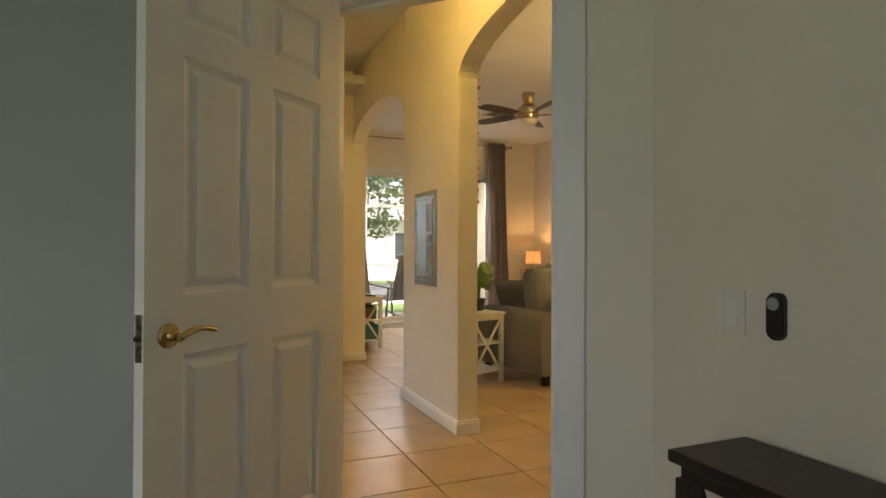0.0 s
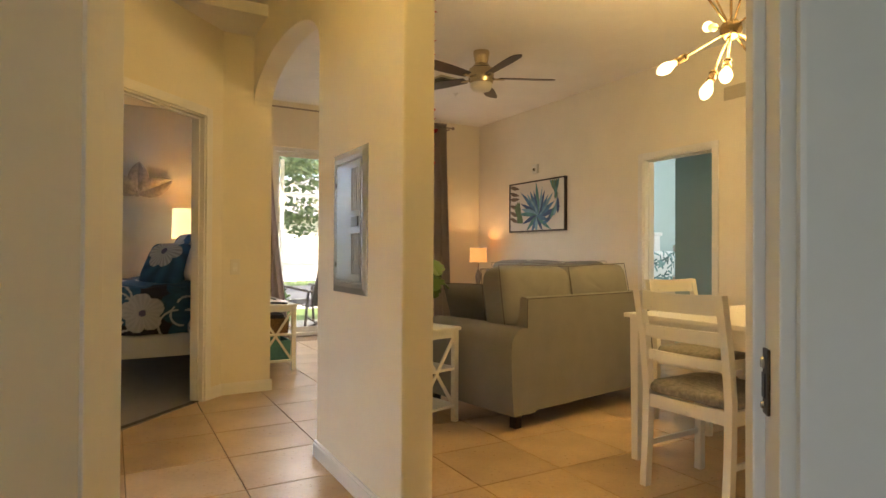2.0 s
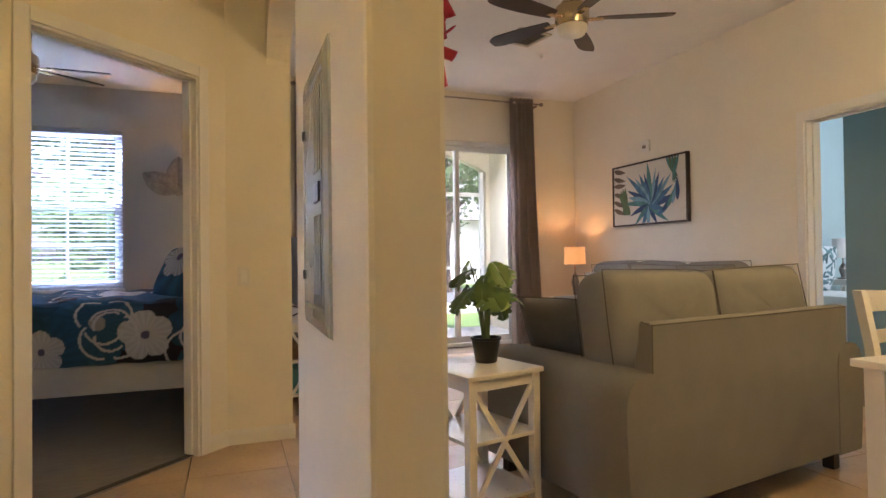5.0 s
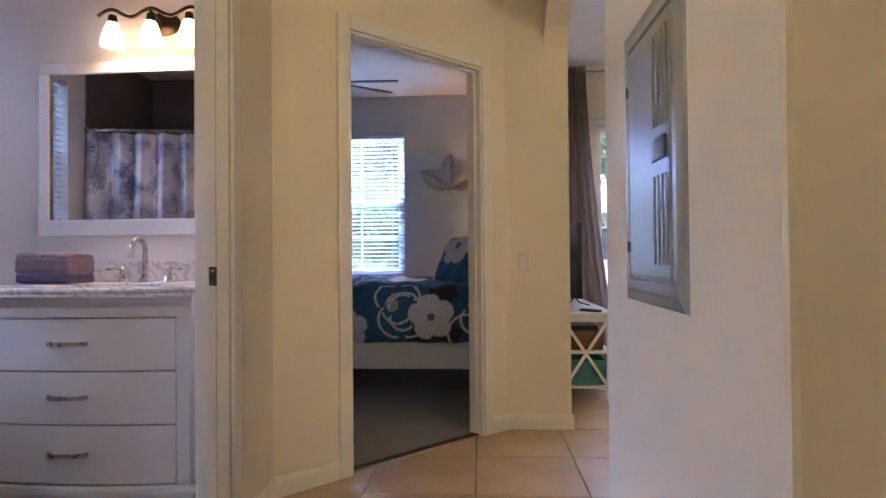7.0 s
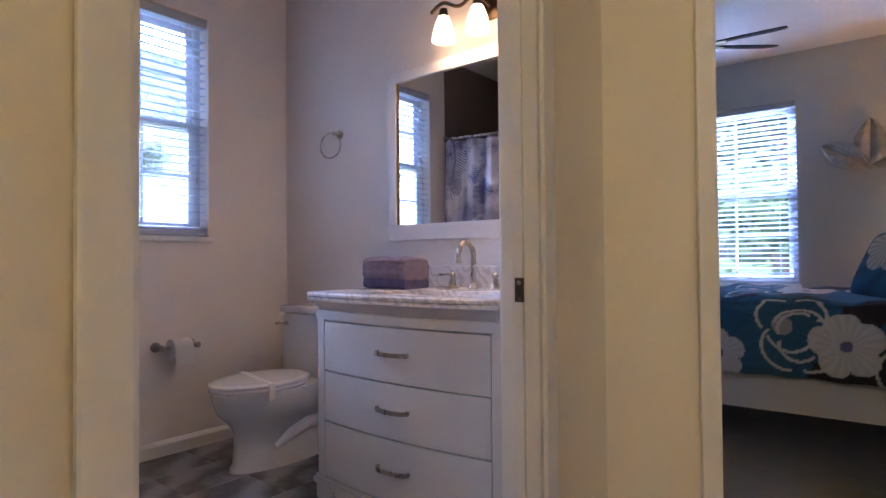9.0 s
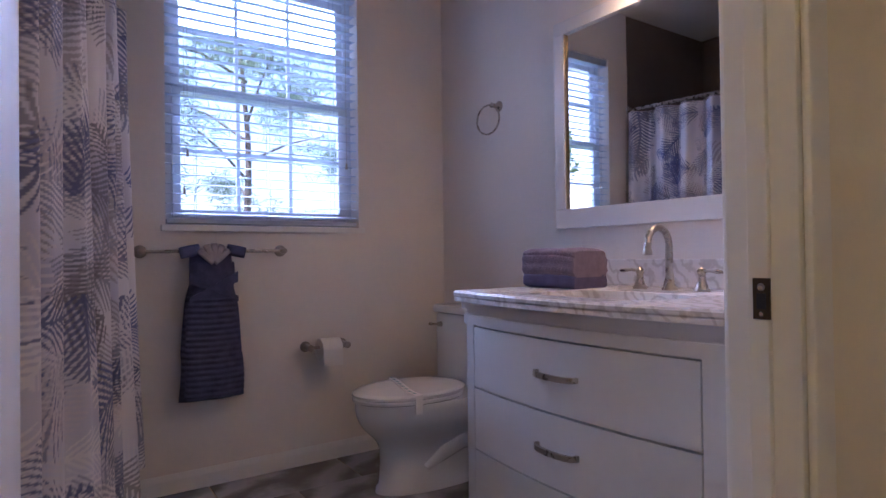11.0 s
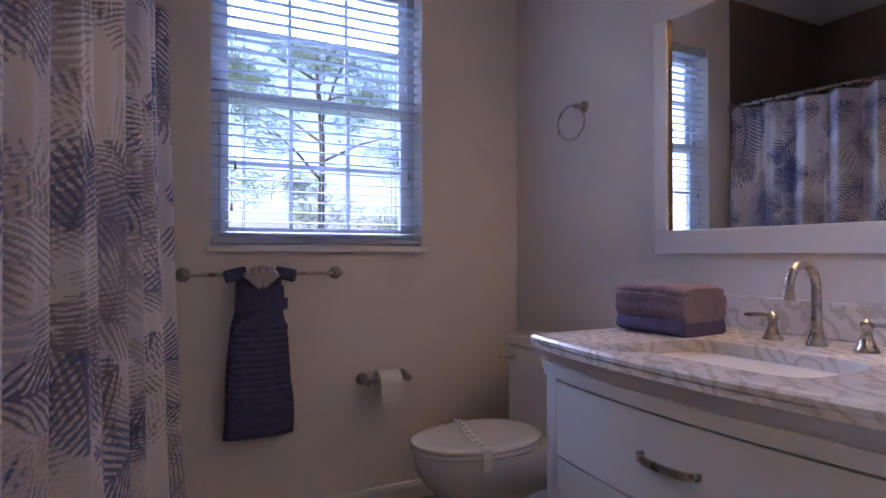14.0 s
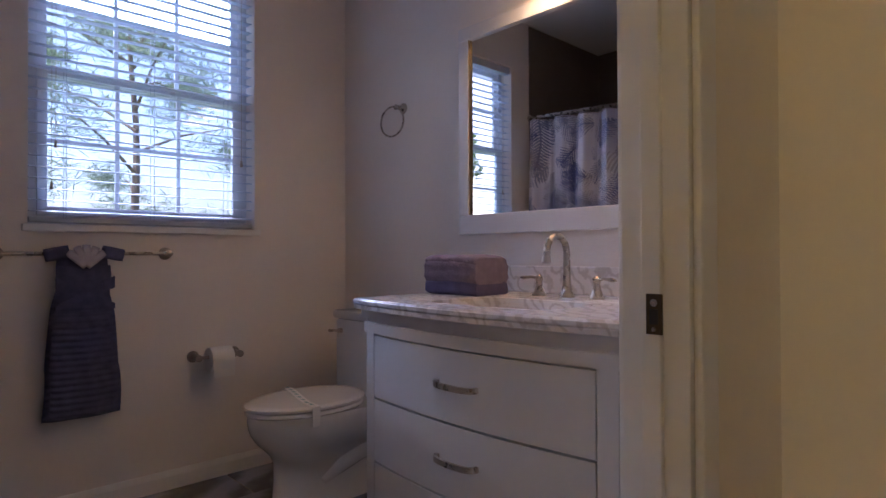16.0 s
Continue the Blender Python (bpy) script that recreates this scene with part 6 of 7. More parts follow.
def dining_chair(m):
    """Ladder-back chair: its back at y = 0, seat towards +y, centred on x."""
    t = thing("dining_chair", "white ladder-back dining chair with grey woven seat", "chair", m, "chairs round the dining table")
    w, d, sh, top = 0.44, 0.42, 0.455, 0.90
    for x in (-w / 2, w / 2 - 0.034):
        bm = B()
        pr = [(0.0, 0.0), (0.015, 0.25), (0.02, 0.46), (-0.005, 0.68), (-0.05, top)]
        rings = [[bm.verts.new((x + a, y + b, z)) for a, b in ((0, -0.019), (0.034, -0.019), (0.034, 0.019), (0, 0.019))] for y, z in pr]
        for p, q in zip(rings, rings[1:]):
            for i in range(4):
                bm.faces.new((p[i], p[(i + 1) % 4], q[(i + 1) % 4], q[i]))
        bm.faces.new(rings[0][::-1])
        bm.faces.new(rings[-1])
        part("back_post", bm, CREAMW, t)
    for x in (-w / 2, w / 2 - 0.036):
        bm = B()
        box(bm, x, d - 0.036, 0, x + 0.036, d, sh - 0.03, 0.003)
        part("front_leg", bm, CREAMW, t)
    for z0, z1 in ((0.815, 0.895), (0.695, 0.745), (0.585, 0.630)):
        bm = B()
        n = 10
        y0 = {0.815: -0.038, 0.695: -0.012, 0.585: 0.008}[z0]
        rows = []
        for i in range(n + 1):
            u = 2 * i / n - 1
            x = u * (w / 2 - 0.034)
            yb = y0 - 0.018 * (1 - u * u)
            lift = 0.008 * u * u if z0 > 0.8 else 0
            rows.append([bm.verts.new((x, yb + a, z + (lift if z == z1 else 0))) for a, z in ((-0.009, z0), (0.009, z0), (0.009, z1), (-0.009, z1))])
        for p, q in zip(rows, rows[1:]):
            for i in range(4):
                bm.faces.new((p[i], p[(i + 1) % 4], q[(i + 1) % 4], q[i]))
        bm.faces.new(rows[0][::-1])
        bm.faces.new(rows[-1])
        part("back_slat", bm, CREAMW, t)
    bm = B()
    for c in ((-w / 2 + 0.004, 0.02, -w / 2 + 0.024, d - 0.036), (w / 2 - 0.024, 0.02, w / 2 - 0.004, d - 0.036), (-w / 2 + 0.036, d - 0.026, w / 2 - 0.036, d - 0.006), (-w / 2 + 0.034, 0.006, w / 2 - 0.034, 0.024)):
        box(bm, c[0], c[1], sh - 0.09, c[2], c[3], sh - 0.0305, 0.002)
    part("seat_rail", bm, CREAMW, t)
    for x in (-w / 2 + 0.012, w / 2 - 0.024):
        bm = B()
        box(bm, x, 0.025, 0.18, x + 0.012, d - 0.036, 0.205, 0.002)
        part("stretcher", bm, CREAMW, t)
    bm = B()
    box_cushion(bm, (0, d / 2 + 0.008, sh + 0.0), (w + 0.012, d + 0.01, 0.065))
    part("seat", bm, SEATM, t, "grey woven upholstered seat", True)
    return t


chair = dining_chair(pose(2.875, 2.83, 0, 0, 0, -88))
copy_thing(chair, pose(3.99, 3.76, 0, 0, 0, 178))
copy_thing(chair, pose(4.62, 3.25, 0, 0, 0, 92))
copy_thing(chair, pose(3.33, 2.26, 0, 0, 0, 2))

# chandelier
BULB = glow("lit_bulb_glass", (1.0, 0.74, 0.34), 1.0)


def chandelier():
    c = Vector((3.80, 3.24, 2.36))
    t = thing("chandelier", "brass starburst chandelier with lit clear bulbs", "chandelier", pose(c.x, c.y, c.z))
    bm = B()
    lathe(bm, [(0.0, 0.06), (0.035, 0.052), (0.056, 0.028), (0.062, 0.0), (0.056, -0.028), (0.035, -0.052), (0.0, -0.06)], 24)
    part("hub", bm, BRASS, t, "", True)
    bm = B()
    cyl(bm, (0, 0, 0.04), (0, 0, H - c.z - 0.02), 0.008)
    part("rod", bm, BRASS, t)
    bm = B()
    lathe(bm, [(0.06, H - c.z - 0.001), (0.06, H - c.z - 0.015), (0.02, H - c.z - 0.03), (0.0, H - c.z - 0.03)], 20)
    part("canopy", bm, BRASS, t, "", True)
    spokes = ((-0.81, 0.28, -0.52), (-0.55, -0.07, -0.83), (-0.59, -0.34, -0.73), (0.90, 0.10, -0.43), (0.90, -0.26, -0.34), (-0.54, -0.69, -0.48),
              (0.98, 0.17, -0.09), (0.57, 0.72, 0.39), (0.45, -0.65, 0.62), (-0.75, 0.10, 0.65), (0.10, 0.45, 0.89), (-0.30, -0.55, 0.78))
    dirs = [Vector(d).normalized() for d in spokes]
    for d in dirs:
        bm = B()
        cyl(bm, d * 0.03, d * 0.34, 0.006, seg=8)
        part("arm", bm, BRASS, t)
        bm = B()
        cyl(bm, d * 0.335, d * 0.41, 0.019, 0.021, 16)
        cyl(bm, d * 0.345, d * 0.352, 0.024, 0.024, 16)
        cyl(bm, d * 0.395, d * 0.404, 0.024, 0.024, 16)
        part("socket", bm, BRASS, t, "", True)
        bm = B()
        m = d.to_track_quat("Z", "Y").to_matrix().to_4x4()
        lathe(bm, [(0.0, 0.405), (0.014, 0.412), (0.019, 0.428), (0.031, 0.462), (0.034, 0.486), (0.028, 0.512), (0.016, 0.532), (0.006, 0.541), (0.0, 0.543)], 18, m)
        part("bulb", bm, BULB, t, "glowing clear glass bulb", True)
    ll = new("chandelier_lamp", bpy.data.lights.new("chandelier_lamp", "POINT"))
    ll.data.energy, ll.data.color, ll.data.shadow_soft_size = 11.0, (1.0, 0.69, 0.27), 0.22
    ll.location = c + Vector((0, 0, -0.12))


chandelier()


def round_mirror():
    d = Vector((4.9 - 5.5, 2.40 - 3.70, 0)).normalized()
    a = math.degrees(math.atan2(d.y, d.x))
    t = thing("round_mirror", "round dark framed wall mirror", "mirror", pose(5.5 + d.x * 0.74, 3.70 + d.y * 0.74, 1.58, 0, 0, a) @ pose(0, -0.002, 0))
    bm = B()
    prof = [(0.10, 0.0), (0.10, 0.010), (0.12, 0.022), (0.20, 0.018), (0.22, 0.008), (0.22, 0.0)]
    lathe(bm, prof, 48, Matrix.Rotation(radians(90), 4, "X"))
    part("frame", bm, mat("carved_brown_wood", (0.10, 0.075, 0.05), 0.6, var=0.3, scale=40, bump=1.0, bump_scale=90), t, "", True)
    bm = B()
    cyl(bm, (0, -0.0005, 0), (0, -0.006, 0), 0.0995, seg=40)
    part("glass", bm, MIRROR, t, "silvered mirror glass")


round_mirror()

# hall ceiling light
t = thing("hall_light", "flush dome ceiling light in the hall", "ceiling light", pose(1.05, 2.62, H))
bm = B()
lathe(bm, [(0.15, 0), (0.15, -0.02), (0.14, -0.025)], 32)
part("rim", bm, BRASSN, t, "", True)
bm = B()
lathe(bm, [(0.138, -0.0255), (0.125, -0.055), (0.08, -0.085), (0.0, -0.095)], 32)
part("dome", bm, glow("lit_dome_glass", (1.0, 0.70, 0.28), 0.6), t, "glowing frosted dome", True)
ll = new("hall_lamp", bpy.data.lights.new("hall_lamp", "POINT"))
ll.data.energy, ll.data.color, ll.data.shadow_soft_size = 3.4, (1.0, 0.66, 0.17), 0.10
ll.location = (1.05, 2.62, H - 0.22)

# ---- bedroom beyond the diagonal door ----
WHITEBED = mat("white_bed_paint", (0.74, 0.73, 0.71), 0.4, var=0.03)
NAVY, BLUE, PALE = np.array([0.022, 0.020, 0.042]), np.array([0.025, 0.105, 0.22]), np.array([0.62, 0.62, 0.66])


def flower_print(U, V, seed, scale):
    rng = np.random.default_rng(seed)
    col = np.ones((*U.shape, 3)) * NAVY
    col *= (0.85 + 0.3 * rng.random(U.shape))[..., None]

    def bloom(cu, cv, r, ink, petals, ph, line=False):
        du, dv = U - cu, V - cv
        rad = np.hypot(du, dv)
        an = np.arctan2(dv, du) + ph
        edge = r * (0.72 + 0.28 * np.abs(np.cos(an * petals / 2)) ** 0.6)
        vein = 0.92 + 0.08 * np.cos(an * petals * 4)
        if line:
            m = np.abs(rad - edge) < 0.008 * scale
            m &= np.cos(an * petals / 2) ** 2 > 0.06
        else:
            m = rad < edge
        shade = (vein if not line else np.ones_like(vein))[m]
        col[m] = ink * shade[:, None]
        if not line:
            c = rad < r * 0.16
            col[c] = PALE * 0.6 if ink is not PALE else NAVY * 6
    span_u, span_v = U.max() - U.min(), V.max() - V.min()
    k = int(span_u * span_v / (0.15 * scale ** 2)) + 3
    for i in range(k):
        bloom(U.min() + rng.random() * span_u, V.min() + rng.random() * span_v, scale * rng.uniform(0.24, 0.36), BLUE * rng.uniform(0.7, 1.15), 6, rng.random() * 6)
    for i in range(k // 3):
        bloom(U.min() + rng.random() * span_u, V.min() + rng.random() * span_v, scale * rng.uniform(0.12, 0.17), PALE, 5, rng.random() * 6)
    for i in range(k // 2):
        bloom(U.min() + rng.random() * span_u, V.min() + rng.random() * span_v, scale * rng.uniform(0.12, 0.18), PALE, 3, rng.random() * 6, True)
    return col


def bed():
    t = thing("bed", "white wooden bed with blue floral comforter", "bed", pose(-0.52, 6.45, 0.004))
    L, W = 2.06, 1.50
    bm = B()
    box(bm, 0.0, 0.0, 0.20, L, 0.03, 0.385, 0.004)
    part("side_rail", bm, WHITEBED, t)
    bm = B()
    box(bm, 0.0, W - 0.03, 0.20, L, W, 0.385, 0.004)
    part("side_rail", bm, WHITEBED, t)
    bm = B()
    box(bm, -0.035, 0.0, 0.20, -0.001, W, 0.40, 0.004)
    part("footboard", bm, WHITEBED, t)
    for x in (-0.03, L - 0.06):
        for y in (0.035, W - 0.09):
            bm = B()
            box(bm, x, y, 0, x + 0.055, y + 0.055, 0.199, 0.003)
            part("leg", bm, DARKWOOD, t)
    bm = B()
    box(bm, L + 0.001, -0.02, 0.0, L + 0.045, W + 0.02, 1.12, 0.006)
    box(bm, L - 0.012, -0.03, 1.121, L + 0.055, W + 0.03, 1.16, 0.006)
    for y in (0.06, 0.55, 1.04):
        box(bm, L - 0.012, y, 0.60, L + 0.0005, y + 0.40, 1.06, 0.006)
    part("headboard", bm, WHITEBED, t)
    bm = B()
    box(bm, 0.005, 0.032, 0.3855, L - 0.015, W - 0.032, 0.66, 0.05)
    part("mattress", bm, WHITE, t, "", True)
    # comforter: a sheet over the top, hanging on the near and foot sides
    nu, nv = 330, 330
    u = np.linspace(0, 1, nu)[:, None]
    v = np.linspace(0, 1, nv)[None, :]
    X = 0.0 + (L - 0.03) * u + 0 * v
    s = v * (W + 0.86)                # along: up the near side, over, down the far side
    hang = 0.40
    rad = 0.07
    Y, Z = np.zeros((nu, nv)), np.zeros((nu, nv))
    s2 = s + 0 * u
    top = 0.795
    near = s2 < hang
    over = (s2 >= hang) & (s2 < hang + W + 0.06)
    far = ~near & ~over
    Y[near], Z[near] = -0.03, (0.39 + s2[near])
    Y[over], Z[over] = (-0.03 + s2[over] - hang), top
    Y[far], Z[far] = W + 0.03, top - (s2[far] - hang - W - 0.06)
    edge = np.exp(-((s2 - hang) / 0.05) ** 2) + np.exp(-((s2 - hang - W - 0.06) / 0.05) ** 2)
    Z = Z - 0.022 * edge
    Y = Y + 0.015 * np.exp(-((s2 - hang) / 0.05) ** 2)
    puff = 0.014 * np.sin(X * 9 + 1) * np.sin(s2 * 8) + 0.008 * np.sin(X * 23 + s2 * 6)
    Z = Z + np.where(over, puff, 0.003 * np.sin(X * 30))
    Y = Y - np.where(near, 0.014 * np.sin(X * 13 + 0.7) * (1 - s2 / hang) + 0.012 * np.sin(np.clip(s2 / hang, 0, 1) * math.pi), 0)
    pos = np.stack([X, Y, Z], -1)
    sheet("comforter", pos, flower_print(X, s2, 5, 1.0), t, "navy comforter with blue and white flowers")


bed()


def flower_pillow(m, label, s, seed):
    n = 90
    t = thing("pillow", label, "pillow", m)
    u = np.linspace(-1, 1, n)[:, None]
    v = np.linspace(-1, 1, n)[None, :]
    th = np.clip((1 - u ** 4) * (1 - v ** 4), 0, 1) ** 0.42
    U, V = u * s / 2 + 0 * v, v * s / 2 + 0 * u
    col = flower_print(U, V, seed, 0.55)
    # blue ground with a large white bloom
    r = np.hypot(U - 0.02, V - 0.09)
    an = np.arctan2(V - 0.09, U - 0.02)
    col[:] = BLUE * (1 + 0.25 * np.sin(an * 9 + r * 30))[..., None]
    m2 = r < 0.165 * (0.74 + 0.26 * np.abs(np.cos(an * 3)) ** 0.5)
    col[m2] = PALE * (0.8 + 0.2 * np.cos(an[m2] * 24))[:, None]
    col[(r < 0.03)] = NAVY * 5
    for sg, nm in ((1, "front"), (-1, "back")):
        pos = np.stack([U, V, sg * th * 0.11], -1)
        sheet("cover_" + nm, pos, col, t)


flower_pillow(pose(1.135, 6.82, 0.945, 62, 0, -50), "blue pillow with a large white flower", 0.41, 3)
flower_pillow(pose(1.32, 7.35, 1.00, 70, 0, -80), "blue floral bed pillow against the headboard", 0.50, 8)
t = thing("bed_pillow", "plain white pillow against the headboard", "pillow", pose(1.36, 6.78, 0.99, 72, 0, -86))
bm = B()
cushion(bm, 0.55, 0.40, 0.17, 0.45)
part("cover", bm, WHITE, t)

# metal leaf wall art
SILVER = mat("brushed_silver", (0.46, 0.45, 0.44), 0.55, metal=0.45, var=0.2, scale=25)


def wall_art():
    t = thing("wall_art", "brushed silver three-leaf metal wall art", "wall art", pose(0.955, 8.596, 1.70))
    for a, ln in ((64, 0.40), (2, 0.36), (-60, 0.36)):
        bm = B()
        m = Matrix.Translation((0, -0.03, 0.02)) @ Matrix.Rotation(radians(a), 4, "Y")
        n = 16
        for s in (-1, 1):
            prev = None
            for i in range(n + 1):
                u = i / n
                w = 0.105 * math.sin(math.pi * u ** 0.9) ** 0.8
                row = [bm.verts.new(m @ Vector((s * w * f, -0.03 * math.sin(f * 2.4) - 0.02 * math.sin(math.pi * u) + 0.003 * math.sin(i * 2.2), ln * u))) for f in (0, 0.35, 0.7, 1.0)]
                if prev:
                    for k in range(3):
                        bm.faces.new((prev[k], prev[k + 1], row[k + 1], row[k]))
                prev = row
        bmesh.ops.remove_doubles(bm, verts=bm.verts, dist=1e-5)
        lf = part("leaf", bm, SILVER, t, "", True)
        bm = B()
        rim = [m @ Vector((0.105 * math.sin(math.pi * (i / n) ** 0.9) ** 0.8 * s, -0.022, ln * i / n)) for s, rng2 in ((1, range(n + 1)), (-1, range(n, -1, -1))) for i in rng2]
        tube(bm, [tuple(p) for k, p in enumerate(rim) if k == 0 or (p - rim[k - 1]).length > 1e-4], 0.005, 6)
        part("rim", bm, SILVER, lf)
    bm = B()
    box(bm, -0.02, -0.03, -0.01, 0.02, 0.0, 0.05, 0.004)
    part("bracket", bm, SILVER, t)


wall_art()
x_stand("nightstand", "white nightstand beside the bed", pose(1.20, 8.10, 0.004), 0.42, 0.40, 0.68, (0.15, 0.40))
PALESH = glow("lit_cream_shade", (1.0, 0.70, 0.30), 0.28)
lamp("bedside_lamp", "lit square cream bedside lamp", pose(1.44, 8.24, 0.686), 0.16, 0.53, 0.86, 0.50, PALESH, 2.4, (1.0, 0.62, 0.24))
ceiling_fan("bedroom_fan", "glossy black bedroom ceiling fan", pose(0.02, 7.20, 2.72), [2, 38, 110, 182, 254], mat("glossy_black_blade", (0.03, 0.03, 0.033), 0.05, spec=1.0), 0.58)
sash_window("window_2", "white single-hung bedroom window with grids", pose(-0.50, 8.6, 0.78), 0.96, 1.54, 0.14, 0.043, -14, 2)

# room behind the far doorway
def far_room():
    t = thing("far_bed", "white panelled bed with grey floral bedding", "bed", pose(7.05, 5.4, 0.004))
    bm = B()
    box(bm, 0, 1.70, 0, 0.75, 1.76, 1.34, 0.006)
    box(bm, -0.03, 1.68, 1.341, 0.78, 1.78, 1.39, 0.006)
    box(bm, 0.08, 1.685, 0.75, 0.67, 1.6995, 1.25, 0.006)
    part("headboard", bm, WHITEBED, t)
    bm = B()
    box(bm, 0, 0.2, 0.15, 0.75, 1.69, 0.62, 0.06)
    part("mattress", bm, WHITE, t, "", True)
    nu = nv = 120
    u = np.linspace(-1, 1, nu)[:, None]
    v = np.linspace(-1, 1, nv)[None, :]
    th = np.clip((1 - u ** 4) * (1 - v ** 4), 0, 1) ** 0.4
    U, V = u * 0.34 + 0 * v, v * 0.28 + 0 * u
    rng = np.random.default_rng(2)
    col = np.ones((nu, nv, 3)) * np.array([0.55, 0.58, 0.58])
    for _ in range(70):
        cu, cv, a = rng.uniform(-0.34, 0.34), rng.uniform(-0.28, 0.28), rng.uniform(0, 6)
        p = (U - cu) * math.cos(a) + (V - cv) * math.sin(a)
        q = -(U - cu) * math.sin(a) + (V - cv) * math.cos(a)
        col[(np.abs(p) < 0.06) & (np.abs(q) < 0.015)] = np.array([0.08, 0.14, 0.14]) * rng.uniform(0.6, 2)
    pos = np.stack([0.38 + U, 1.50 - th * 0.09 - 0.15 * (V + 0.28), 0.86 + V * 0.9], -1)
    sheet("floral_pillow", pos, col, t, "grey green floral pillow")


far_room()
x_stand("far_nightstand", "white nightstand in the far bedroom", pose(7.88, 6.72, 0.004), 0.38, 0.36, 0.74, (0.2,))
FARSH = mat("white_lamp_shade", (0.72, 0.70, 0.66), 0.8)
lamp("far_lamp", "white shaded bedside lamp in the far bedroom", pose(8.0, 6.90, 0.745), 0.11, 0.24, 0.46, 0.22, FARSH, 0.2, (1.0, 0.85, 0.65))

# ---- lanai and outdoors ----
STUCCO = mat("cream_stucco", (0.66, 0.60, 0.46), 0.85, bump=0.8, bump_scale=80)
CONC = mat("pale_concrete", (0.42, 0.40, 0.37), 0.85, var=0.15, bump=0.4, bump_scale=90)
bm = B()
box(bm, 1.6, 8.66, -0.1, 5.5, 10.45, -0.02)
structure("lanai_floor", bm, CONC, "pale concrete lanai floor", "floor")
bm = B()
box(bm, 1.6, 8.66, 2.78, 5.7, 10.75, 2.9)
structure("lanai_ceiling", bm, STUCCO, "cream lanai ceiling", "ceiling")
bm = B()
box(bm, 5.22, 8.66, -0.1, 5.40, 10.45, 2.78)
structure("lanai_wall", bm, STUCCO, "cream stucco lanai side wall", "wall")
bm = B()
box(bm, 1.6, 8.66, -0.1, 1.78, 10.45, 2.78)
structure("lanai_wall", bm, STUCCO, "cream stucco lanai side wall", "wall")


def lanai_front():
    bm = B()
    x0, x1, sp, rise, y0, y1 = 2.2, 5.16, 2.34, 0.34, 10.45, 10.62
    n = 24
    low = [(x0 + (x1 - x0) * i / n, sp + rise * math.sin(math.pi * i / n) ** 0.7) for i in range(n + 1)]
    for (a, za), (b, zb) in zip(low, low[1:]):
        vs = [bm.verts.new(p) for p in ((a, y0, za), (b, y0, zb), (b, y0, 2.78), (a, y0, 2.78), (a, y1, za), (b, y1, zb), (b, y1, 2.78), (a, y1, 2.78))]
        for q in ((0, 1, 2, 3), (7, 6, 5, 4), (0, 4, 5, 1), (3, 2, 6, 7)):
            bm.faces.new([vs[k] for k in q])
    bmesh.ops.remove_doubles(bm, verts=bm.verts, dist=1e-5)
    box(bm, 1.6, y0, -0.1, x0, y1, 2.78)
    box(bm, x1, y0, -0.1, 5.7, y1, 2.78)
    structure("lanai_front_wall", bm, STUCCO, "cream stucco front with a broad arched opening", "wall")
    t = thing("screen_frame", "white metal screen frame in the lanai opening", "screen frame", pose(0, 10.5, 0), kind="structure")
    for x in (2.22, 3.06, 4.12, 5.10):
        b = B()
        box(b, x - 0.03, -0.03, -0.06, x + 0.03, 0.03, 2.55 if 2.5 < x < 5 else 2.35, 0.003)
        part("post", b, SLIDE, t)
    for z in (0.88, 2.0):
        for a, c in ((2.251, 3.029), (3.091, 4.089), (4.151, 5.069)):
            b = B()
            box(b, a, -0.025, z - 0.028, c, 0.025, z + 0.028, 0.003)
            part("rail", b, SLIDE, t)


lanai_front()
GREYWOOD = mat("grey_brown_wood", (0.15, 0.135, 0.13), 0.55, var=0.2, scale=10)


def rocker():
    t = thing("rocking_chair", "grey wooden rocking chair on the lanai", "rocking chair", pose(3.22, 9.42, -0.019, 0, 0, 115))
    # local: faces +x
    for s in (-0.27, 0.27):
        bm = B()
        tube(bm, [(-0.42 + 0.84 * i / 12, s, 0.022 + 0.10 * ((i / 12 - 0.5) * 2) ** 2) for i in range(13)], 0.018, 8)
        part("rocker", bm, GREYWOOD, t)
        for p in (((0.25, s, 0.05), (0.29, s, 0.58)), ((-0.18, s, 0.05), (-0.24, s, 0.56))):
            bm = B()
            cyl(bm, *p, 0.02, 0.018, 10)
            part("leg", bm, GREYWOOD, t)
        bm = B()
        box(bm, -0.30, s - 0.035, 0.565, 0.34, s + 0.035, 0.595, 0.01, Matrix.Translation((0, 0, 0.57)) @ Matrix.Rotation(radians(-6), 4, "Y") @ Matrix.Translation((0, 0, -0.57)))
        part("arm", bm, GREYWOOD, t)
    for i in range(6):
        bm = B()
        x = -0.22 + 0.09 * i
        box(bm, x, -0.25, 0.33 + 0.01 * i, x + 0.075, 0.25, 0.35 + 0.01 * i, 0.004)
        part("seat_slat", bm, GREYWOOD, t)
    for i in range(6):
        y = -0.22 + 0.08 * i
        bm = B()
        box(bm, -0.012, y, 0, 0.012, y + 0.06, 0.72, 0.003, Matrix.Translation((-0.25, 0, 0.34)) @ Matrix.Rotation(radians(-17), 4, "Y"))
        part("back_slat", bm, GREYWOOD, t)
    bm = B()
    box(bm, -0.018, -0.27, 0, 0.018, 0.29, 0.07, 0.006, Matrix.Translation((-0.25, 0, 0.34)) @ Matrix.Rotation(radians(-17), 4, "Y") @ Matrix.Translation((0, 0, 0.721)))
    part("top_rail", bm, GREYWOOD, t)


